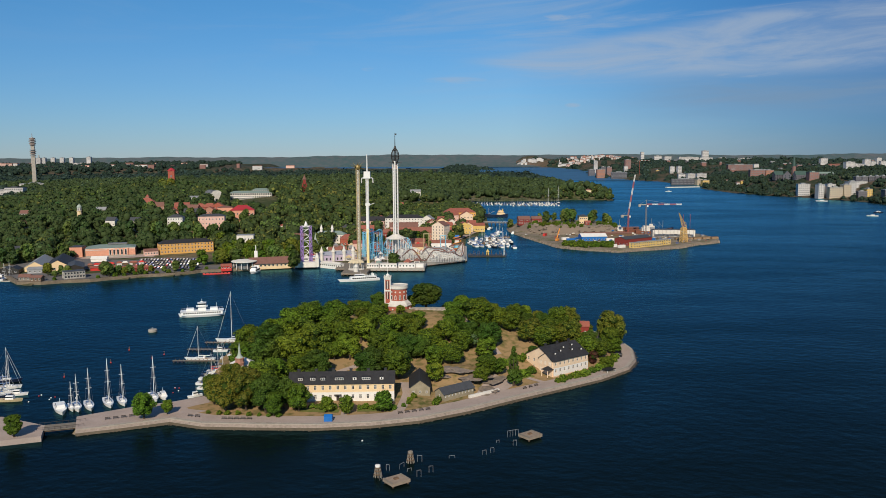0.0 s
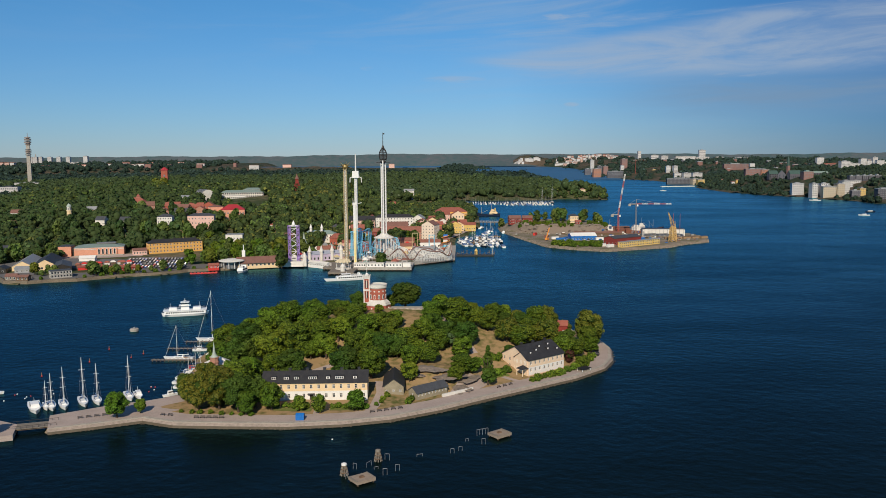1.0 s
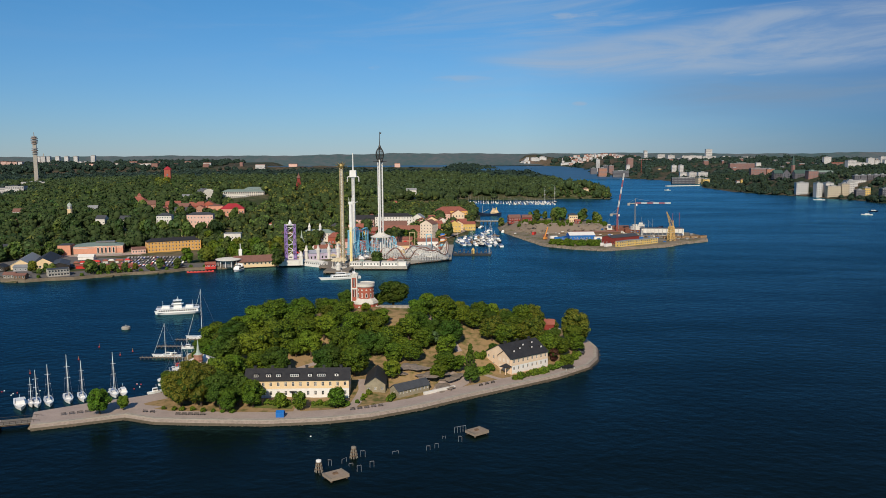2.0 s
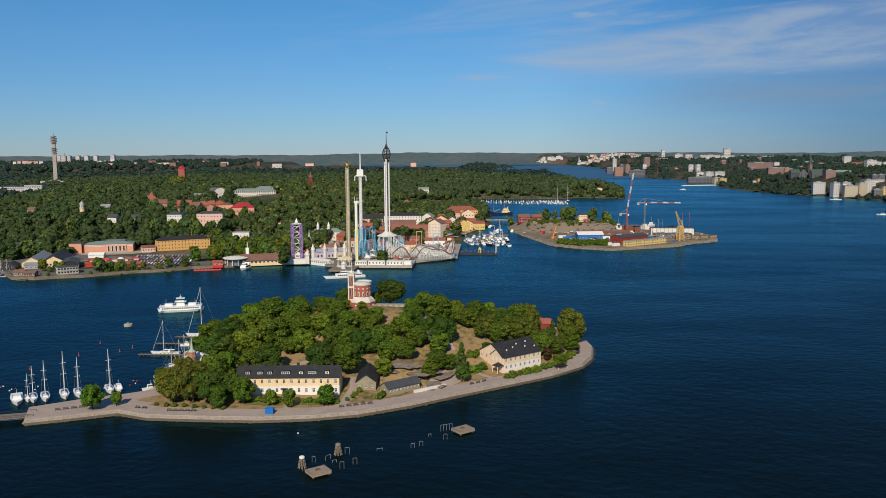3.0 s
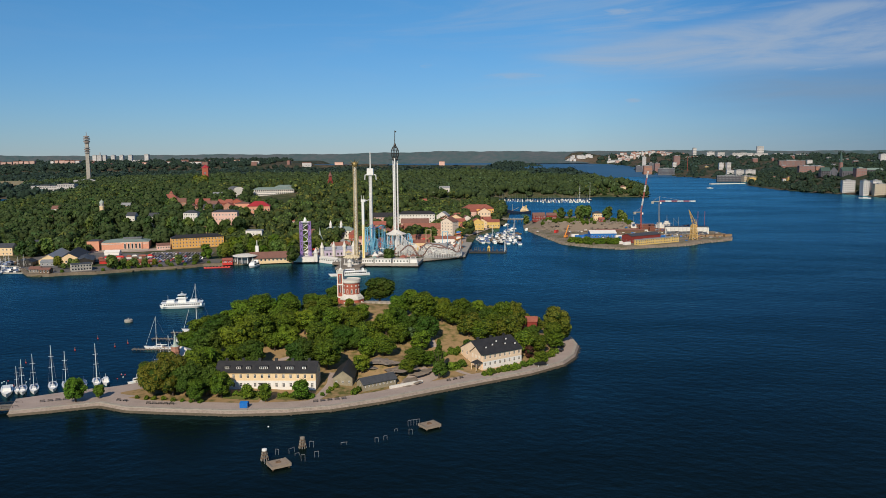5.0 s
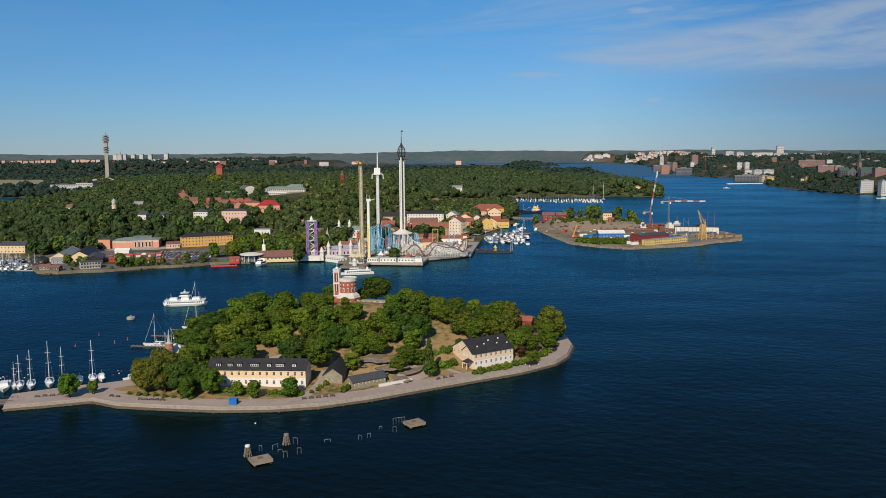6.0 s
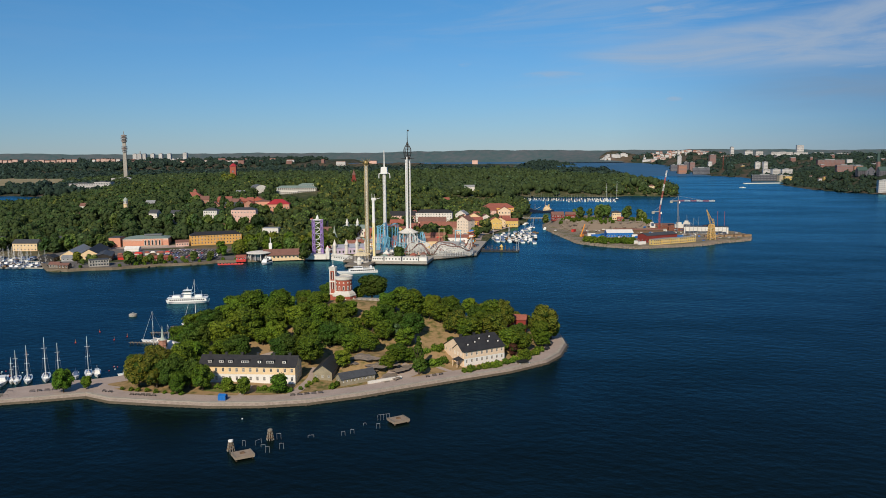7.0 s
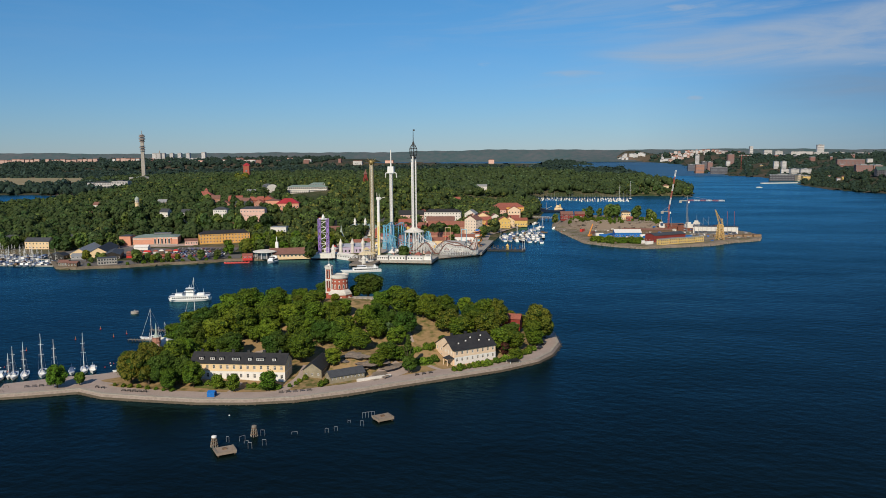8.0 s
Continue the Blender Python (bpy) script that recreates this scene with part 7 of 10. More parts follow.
    for key in roofs:
        ob = thing("park_kiosk", "small park kiosk with a peaked roof", "kiosk", -60, 715, 3.3, 0, "park kiosks")
        bm = bmesh.new()
        add_box(bm, -2.6, 2.6, -2.2, 2.2, 0, 3.0)
        part("booth", bm, M[rng.choice(["white", "white_old", "cream", "rose"])], ob)
        bm = bmesh.new()
        v = [bm.verts.new(p) for p in ((-3.1, -2.7, 3.0), (3.1, -2.7, 3.0), (3.1, 2.7, 3.0), (-3.1, 2.7, 3.0), (-0.6, 0, 5.2), (0.6, 0, 5.2))]
        for q in ((0, 1, 5, 4), (1, 2, 5), (2, 3, 4, 5), (3, 0, 4), (3, 2, 1, 0)):
            bm.faces.new([v[i] for i in q])
        part("roof", bm, M[key], ob)
        bm = bmesh.new()
        add_box(bm, -1.9, 1.9, -2.26, -2.21, 1.0, 2.4)
        part("counter_opening", bm, M["glass_far"], ob)
        made.append(ob)
    spots = [(-60, 715), (-88, 725), (-75, 735), (-52, 722), (-118, 745), (-128, 760), (-140, 768), (-90, 745), (-110, 752), (-66, 800), (-52, 790), (-40, 800), (-28, 815), (-22, 840), (-30, 860), (-48, 840), (-60, 860), (-45, 880),
             (-70, 840), (-120, 790), (-132, 800), (-145, 790), (-128, 830), (-110, 850), (-95, 860), (-140, 840), (-156, 760), (-150, 815), (-30, 780), (-55, 770), (-20, 800), (-36, 835), (-80, 880), (-58, 905), (-105, 735), (-85, 705), (-72, 722), (-158, 745), (-64, 825), (-45, 860)]
    while len(spots) < 66:
        x, y = rng.uniform(-160, -16), rng.uniform(742, 905)
        if all(math.hypot(x - a, y - b) > 6.5 for a, b in spots) and math.hypot(x + 75, y - 767) > 15 and math.hypot(x + 107, y - 804) > 7 and shore_distance(np.array([[x]]), np.array([[y]]), DJUR)[0, 0] > 6:
            spots.append((x, y))
    for i, (x, y) in enumerate(spots):
        if i < len(made):
            at(made[i], x, y, max(3.2, djur_z(x, y)), rng.uniform(-30, 30))
        else:
            copy_thing(made[i % len(made)], pose(x, y, max(3.2, djur_z(x, y)), 0, 0, rng.uniform(-30, 30)))


pier()
CLEAR.extend([(-478, 726, 15), (-462, 726, 15), (-470, 712, 14), (-352, 785, 17), (-333, 792, 15), (-374, 780, 16), (-10, 1125, 16), (-20, 1110, 14), (-36, 1140, 14), (0, 1140, 14), (-80, 720, 48), (-45, 750, 45), (-100, 790, 42), (-55, 830, 45), (-150, 720, 22), (-130, 760, 30), (-35, 900, 34), (-125, 830, 22), (-300, 740, 52), (-275, 770, 34), (-330, 735, 42), (-340, 680, 40), (-240, 712, 26), (-205, 705, 20), (-380, 640, 22),
              (-315, 665, 24), (-180, 705, 24), (-20, 1010, 30), (5, 1100, 24), (-290, 780, 22), (-370, 772, 26), (-352, 765, 24), (-330, 1150, 34)])


def round_pavilion():
    ob = thing("ferry_pavilion", "round white ferry pavilion with a flat disc roof", "pavilion", -205.5, 704, 2.2)
    bm = bmesh.new()
    add_turned(bm, [(11.2, 5.4), (11.6, 5.8), (11.6, 6.3), (8, 7.0), (3, 7.6)], 24)
    part("roof", bm, M["white_old"], ob)
    for i in range(12):
        u = 2 * math.pi * i / 12
        bm = bmesh.new()
        add_cyl(bm, (9.6 * math.cos(u), 9.6 * math.sin(u), -0.5), (9.6 * math.cos(u), 9.6 * math.sin(u), 5.5), 0.3, n=6)
        part("post", bm, M["white"], ob)
    bm = bmesh.new()
    add_turned(bm, [(7, -0.5), (7, 5.5)], 16)
    part("core", bm, M["glass_far"], ob)
    ob = thing("sign_pylon", "tall white sign pylon at the ferry quay", "sign", -197, 712, 2.4)
    bm = bmesh.new()
    add_box(bm, -0.3, 0.3, -0.3, 0.3, 0, 19)
    part("pole", bm, M["steel_white"], ob)
    bm = bmesh.new()
    add_box(bm, -1.5, 1.5, -0.5, 0.5, 3, 14)
    part("panel", bm, M["white"], ob)


round_pavilion()
strip("pavement", "grey paved midway of the amusement park", [(-158, 745), (-120, 752), (-60, 760), (-14, 790), (-16, 860)], 40, -4, 0.12, M["gravel"], djur_z, steps=8)
strip("pavement", "paved quay road by the harbour houses", [(-14, 880), (-18, 935), (-6, 985), (6, 1040)], 14, 1, 0.12, M["gravel"], djur_z)
strip("pavement", "paved quay strip along the park shore", [(-395, 658), (-366, 625), (-346, 624), (-334, 632), (-314, 638), (-304, 647), (-282, 663), (-257, 674), (-241, 691), (-200, 705), (-162, 726)], 26, 1, 0.1, M["asphalt"], djur_z)



# ---- cars ----
def car_kind(key, wheels=False):
    ob = thing("car", "parked car on the shore car park", "car", 0, 0, 0, 0, "parked cars")
    bm = bmesh.new()
    add_box(bm, -2.2, 2.2, -0.88, 0.88, 0.32, 0.92, taper=0.06)
    add_box(bm, -1.25, 1.55, -0.78, 0.78, 0.9, 1.46, taper=0.22)
    part("body", bm, M[key], ob)
    bm = bmesh.new()
    add_box(bm, -1.2, 1.5, -0.81, 0.81, 0.98, 1.36, taper=0.14)
    part("window_glass", bm, M["glass"], ob)
    if not wheels:
        return ob
    w = bmesh.new()
    add_cyl(w, (0, -0.11, 0), (0, 0.11, 0), 0.33, n=10)
    wm = mesh_of("wheel", w, M["black"])
    for x in (-1.4, 1.4):
        for y in (-0.8, 0.8):
            at(part("wheel", wm, None, ob), x, y, 0.33)
    return ob


def car_park():
    bm = bmesh.new()
    v = [bm.verts.new((x, y, 3.0)) for x, y in ((-306, 688), (-240, 690), (-262, 772), (-326, 768))]
    bm.faces.new(v)
    single("asphalt_yard", bm, M["asphalt"], "grey asphalt car park by the shore", "car park", kind="structure")
    kinds = [car_kind("car%d" % i) for i in range(6)]
    rng = random.Random(7)
    n = 0
    a, b = Vector((0.997, 0.08, 0)), Vector((-0.27, 0.96, 0))
    for row in range(8):
        for i in range(19):
            p = Vector((-301, 692, 0)) + a * (3.05 * i) + b * (9.2 * row + (row % 2) * -2.8)
            if rng.random() < 0.10:
                continue
            turn = 5 + 90 + (180 if rng.random() < 0.5 else 0) + rng.uniform(-3, 3)
            m = pose(p.x, p.y, 3.0, 0, 0, turn)
            if n < 6:
                kinds[n].matrix_basis = m
            else:
                copy_thing(kinds[rng.choice((0, 1, 1, 1, 2, 2, 2, 3, 4, 4, 4, 5))], m)
            n += 1
    near = car_kind("car1", True)
    near.matrix_basis = pose(72, 398, 2.12, 0, 0, 80)
    tagged(near, "dark parked car on the island quay", "car", "island cars")
    copy_thing(near, pose(70.5, 388, 2.12, 0, 0, 74))
    ob = thing("awning_stand", "low stand with a flat black awning on white posts", "stand", 60, 359.5, 2.1, 38)
    bm = bmesh.new()
    add_box(bm, -2.9, 2.9, -1.9, 1.9, 1.15, 1.35)
    part("awning", bm, M["black"], ob, "flat black awning")
    for px, py in ((-2.6, -1.6), (2.6, -1.6), (2.6, 1.6), (-2.6, 1.6)):
        bm = bmesh.new()
        add_box(bm, px - 0.08, px + 0.08, py - 0.08, py + 0.08, 0, 1.15)
        part("post", bm, M["white"], ob)
    bm = bmesh.new()
    add_box(bm, -2.3, 2.3, -1.2, 1.2, 0, 0.7, taper=0.1)
    part("counter", bm, M["wood_grey"], ob)


strip("pavement", "asphalt yard behind the boat halls", [(-420, 738), (-385, 728), (-345, 722), (-318, 716)], 34, -30, 0.16, M["asphalt"], djur_z, steps=6)
strip("pavement", "paved forecourt before the pink gallery", [(-398, 766), (-345, 775), (-318, 782)], 12, -8, 0.2, M["gravel"], djur_z)
car_park()


def fair_stalls():
    """Fairground stalls, vans and tents on the shore before the gallery."""
    rng = random.Random(52)
    keys = ["red_paint", "white", "tarp_blue", "roof_red", "white_old", "roof_rust", "steel_grey"]
    for i in range(10):
        x, y = -346 + 4.4 * (i % 11) + rng.uniform(-1.5, 1.5), 703 + 15 * (i // 11) + 2.2 * (i % 11) + rng.uniform(-2, 2)
        key = keys[rng.randrange(7)]
        ob = thing("fair_stall", "small fairground stall with a coloured canopy", "stall", x, y, 2.9, 20 + rng.uniform(-15, 15), "fair stalls")
        bm = bmesh.new()
        add_box(bm, -2.2, 2.2, -1.5, 1.5, 0, 2.2)
        part("counter", bm, M["white_old" if i % 2 else "wood_brown"], ob)
        bm = bmesh.new()
        add_box(bm, -2.6, 2.6, -1.9, 1.9, 2.2, 3.6, taper=1.3)
        part("canopy", bm, M[key], ob)


fair_stalls()

# ---- boats ----


def hull_bm(length, beam, free, stern=0.7, sheer=0.25, n=12):
    """A boat's hull along x with its bow at +x: sections of keel, turn and gunwale."""
    bm = bmesh.new()
    secs = []
    for i in range(n + 1):
        t = i / n
        w = beam / 2 * (stern + (1 - stern) * math.sin(min(t / 0.45, 1) * math.pi / 2)) * (1 if t < 0.45 else max(0.02, 1 - ((t - 0.45) / 0.55) ** 2.2))
        x = -length / 2 + length * t
        z = free * (1 + sheer * (2 * t - 0.8) ** 2)
        rake = 0.08 * length * t ** 4
        secs.append([(x, -w * 0.3, -0.35), (x, -w * 0.82, 0.1), (x + rake, -w, z), (x + rake, w, z), (x, w * 0.82, 0.1), (x, w * 0.3, -0.35)])
    vs = [[bm.verts.new(p) for p in s] for s in secs]
    for a, b in zip(vs, vs[1:]):
        for k in range(6):
            j = (k + 1) % 6
            bm.faces.new((a[k], b[k], b[j], a[j]))
    bm.faces.new(vs[0])
    bm.faces.new(vs[-1][::-1])
    bmesh.ops.recalc_face_normals(bm, faces=bm.faces[:])
    return bm


def sailboat(label, x, y, turn, length, mast, hull="hull", cover="canvas", group="moored sailing boats", boom=True, big=False):
    ob = thing("sailboat", label, "boat", x, y, 0, turn, group)
    beam, free = length * (0.24 if big else 0.3), 0.75 + length * 0.035
    part("hull", hull_bm(length, beam, free), M[hull], ob)
    bm = bmesh.new()
    add_box(bm, -length * 0.42, length * 0.25, -beam * 0.36, beam * 0.36, free - 0.06, free + 0.04)
    part("deck", bm, M["teak" if big else "hull"], ob)
    bm = bmesh.new()
    add_box(bm, -length * 0.12, length * 0.2, -beam * 0.26, beam * 0.26, free + 0.03, free + 0.5, taper=0.16)
    part("cabin", bm, M["hull"], ob)
    bm = bmesh.new()
    add_box(bm, -length * 0.09, length * 0.15, -beam * 0.275, beam * 0.275, free + 0.2, free + 0.36)
    part("cabin_window", bm, M["glass"], ob)
    r = 0.055 + mast * 0.0038
    bm = bmesh.new()
    add_cyl(bm, (length * 0.08, 0, free), (length * 0.08, 0, mast), r, r * 0.7, 8)
    for k in (0.5, 0.74):
        add_bar(bm, (length * 0.08, -beam * 0.3, mast * k), (length * 0.08, beam * 0.3, mast * k), r * 0.8)
    part("mast", bm, M["steel_white"], ob)
    bm = bmesh.new()
    add_cyl(bm, (length * 0.08, 0, mast * 0.97), (length * 0.5, 0, free + 0.4), r * 0.42, n=6)
    part("rolled_foresail", bm, M["white"], ob)
    bm = bmesh.new()
    add_cyl(bm, (length * 0.08, 0, mast * 0.98), (-length * 0.47, 0, free + 0.2), 0.022, n=4)
    for s in (-1, 1):
        add_cyl(bm, (length * 0.08, 0, mast * 0.95), (length * 0.06, s * beam * 0.45, free), 0.022, n=4)
    part("stay", bm, M["steel_grey"], ob)
    bm = bmesh.new()
    add_box(bm, -length * 0.38, -length * 0.15, -beam * 0.2, beam * 0.2, free + 0.03, free + 0.12)
    part("cockpit", bm, M["teak"], ob)
    bm = bmesh.new()
    add_box(bm, -length * 0.17, -length * 0.09, -beam * 0.3, beam * 0.3, free + 0.1, free + 1.15, taper=0.3)
    part("spray_hood", bm, M[cover], ob)
    if boom:
        bm = bmesh.new()
        add_cyl(bm, (length * 0.07, 0, free + 1.4), (-length * 0.32, 0, free + 1.3), 0.22, 0.16, 8)
        part("boom", bm, M[cover], ob)
    return ob


def motorboat(label, x, y, turn, length, hull="hull", group="moored motor boats", top="hull"):
    ob = thing("motorboat", label, "boat", x, y, 0, turn, group)
    beam, free = length * 0.33, 0.6 + length * 0.05
    part("hull", hull_bm(length, beam, free, 0.85), M[hull], ob)
    bm = bmesh.new()
    add_box(bm, -length * 0.42, length * 0.2, -beam * 0.36, beam * 0.36, free - 0.06, free + 0.05)
    part("deck", bm, M["teak"], ob)
    bm = bmesh.new()
    add_box(bm, -length * 0.2, length * 0.18, -beam * 0.34, beam * 0.34, free + 0.05, free + 1.5, taper=0.2)
    add_bar(bm, (-length * 0.1, 0, free + 1.4), (-length * 0.1, 0, free + 3.2), 0.08)
    part("wheelhouse", bm, M[top], ob)
    bm = bmesh.new()
    add_box(bm, -length * 0.18, length * 0.16, -beam * 0.345, beam * 0.345, free + 0.75, free + 1.2, taper=0.06)
    part("window_band", bm, M["glass"], ob)
    return ob


def ferry(label, x, y, turn, length, beam):
    """A double-ended passenger ferry: long glazed main deck, two upper saloons and a tall bridge amidships."""
    ob = thing("ferry", label, "ferry", x, y, 0, turn)
    bm = bmesh.new()
    n = 18
    rows = []
    for i in range(n + 1):
        t = 2 * i / n - 1
        w = beam / 2 * max(0.10, (1 - abs(t) ** 3.6))
        z = 1.5 + 0.9 * abs(t) ** 4
        xx = length / 2 * t
        rows.append([bm.verts.new(p) for p in ((xx * 0.93, -w * 0.75, -0.4), (xx, -w, z), (xx, w, z), (xx * 0.93, w * 0.75, -0.4))])
    for a, b in zip(rows, rows[1:]):
        for k in range(4):
            j = (k + 1) % 4
            bm.faces.new((a[k], b[k], b[j], a[j]))
    bm.faces.new(rows[0])
    bm.faces.new(rows[-1][::-1])
    bmesh.ops.recalc_face_normals(bm, faces=bm.faces[:])
    part("hull", bm, M["hull"], ob)
    half = length * 0.44
    bm = bmesh.new()
    add_box(bm, -half, half, -beam * 0.43, beam * 0.43, 1.4, 3.6, taper=0.25)
    part("deckhouse", bm, M["hull"], ob)
    nw = int(half * 2 / 1.5)
    for i in range(nw):
        px = -half + 1.2 + (half * 2 - 2.4) * (i + 0.5) / nw
        for s in (-1, 1):
            bm = bmesh.new()
            yy = s * (beam * 0.43 - 0.1)
            add_box(bm, px - 0.42, px + 0.42, yy - 0.08, yy + 0.08, 2.15, 3.0)
            part("window", bm, M["glass"], ob)
    bm = bmesh.new()
    add_box(bm, -half - 0.5, half + 0.5, -beam * 0.45, beam * 0.45, 3.6, 3.75)
    for s in (-1, 1):
        add_bar(bm, (-half, s * beam * 0.44, 4.6), (half, s * beam * 0.44, 4.6), 0.07)
        for i in range(13):
            xx = -half + 2 * half * i / 12
            add_bar(bm, (xx, s * beam * 0.44, 3.75), (xx, s * beam * 0.44, 4.6), 0.06)
    part("roof_deck", bm, M["hull"], ob)
    for s in (-1, 1):
        bm = bmesh.new()
        add_box(bm, s * length * 0.25 - length * 0.09, s * length * 0.25 + length * 0.09, -beam * 0.3, beam * 0.3, 3.75, 5.4, taper=0.35)
        part("saloon", bm, M["hull"], ob)
        bm = bmesh.new()
        add_cyl(bm, (s * length * 0.31, 0, 3.7), (s * length * 0.31, 0, 8.4), 0.1, 0.06, 5)
        part("flag_mast", bm, M["steel_white"], ob)
    bm = bmesh.new()
    add_box(bm, -2.6, 2.6, -1.7, 1.7, 3.75, 6.6, taper=0.3)
    part("tower", bm, M["hull"], ob)
    bm = bmesh.new()
    add_box(bm, -3.6, 3.6, -2.6, 2.6, 6.4, 6.7)
    add_box(bm, -2.4, 2.4, -2.0, 2.0, 6.7, 8.6, taper=0.2)
    add_box(bm, -2.7, 2.7, -2.3, 2.3, 8.5, 8.75)
    bridge = part("bridge", bm, M["hull"], ob)
    bm = bmesh.new()
    add_box(bm, -2.35, 2.35, -1.96, 1.96, 7.4, 8.2, taper=0.02)
    part("bridge_window", bm, M["glass"], bridge)
    bm = bmesh.new()
    add_cyl(bm, (0, 0, 8.7), (0, 0, 11.0), 0.14, n=6)
    add_bar(bm, (0, -1.2, 9.8), (0, 1.2, 9.8), 0.16)
    add_box(bm, -0.9, 0.9, -0.2, 0.2, 9.2, 9.5)
    part("mast", bm, M["steel_white"], ob)
    return ob


def tour_boat(label, x, y, turn, length, beam):
    """A low sightseeing boat with a raked bow, a long glazed saloon and an open upper deck aft."""
    ob = thing("tour_boat", label, "boat", x, y, 0, turn)
    part("hull", hull_bm(length, beam, 1.6, 0.85, 0.35, 16), M["hull"], ob)
    bm = bmesh.new()
    add_box(bm, -length * 0.42, length * 0.26, -beam * 0.42, beam * 0.42, 1.4, 3.7, taper=0.3)
    part("saloon", bm, M["hull"], ob)
    n = 12
    for i in range(n):
        px = -length * 0.40 + length * 0.62 * (i + 0.5) / n
        for s in (-1, 1):
            bm = bmesh.new()
            add_box(bm, px - length * 0.021, px + length * 0.021, s * beam * 0.405 - 0.07, s * beam * 0.405 + 0.07, 2.2, 3.2)
            part("window", bm, M["glass"], ob)
    bm = bmesh.new()
    add_box(bm, -length * 0.12, length * 0.14, -beam * 0.34, beam * 0.34, 3.7, 5.6, taper=0.5)
    wheel = part("wheelhouse", bm, M["hull"], ob)
    bm = bmesh.new()
    add_box(bm, -length * 0.10, length * 0.135, -beam * 0.335, beam * 0.335, 4.5, 5.2, taper=0.16)
    part("window_band", bm, M["glass"], wheel)
    bm = bmesh.new()
    add_box(bm, -length * 0.42, -length * 0.12, -beam * 0.42, beam * 0.42, 3.7, 3.85)
    for s in (-1, 1):
        add_bar(bm, (-length * 0.42, s * beam * 0.4, 4.8), (-length * 0.12, s * beam * 0.4, 4.8), 0.08)
        for i in range(7):
            xx = -length * (0.42 - 0.05 * i)
            add_bar(bm, (xx, s * beam * 0.4, 3.85), (xx, s * beam * 0.4, 4.8), 0.07)
    add_box(bm, -length * 0.36, -length * 0.30, -beam * 0.36, beam * 0.36, 3.85, 6.0, taper=0.4)
    part("upper_deck", bm, M["hull"], ob)
    bm = bmesh.new()
    add_cyl(bm, (0, 0, 5.5), (-0.6, 0, 7.6), 0.12, 0.06, 6)
    add_bar(bm, (-0.3, -1.0, 6.5), (-0.3, 1.0, 6.5), 0.12)
    part("mast", bm, M["steel_white"], ob)
    return ob


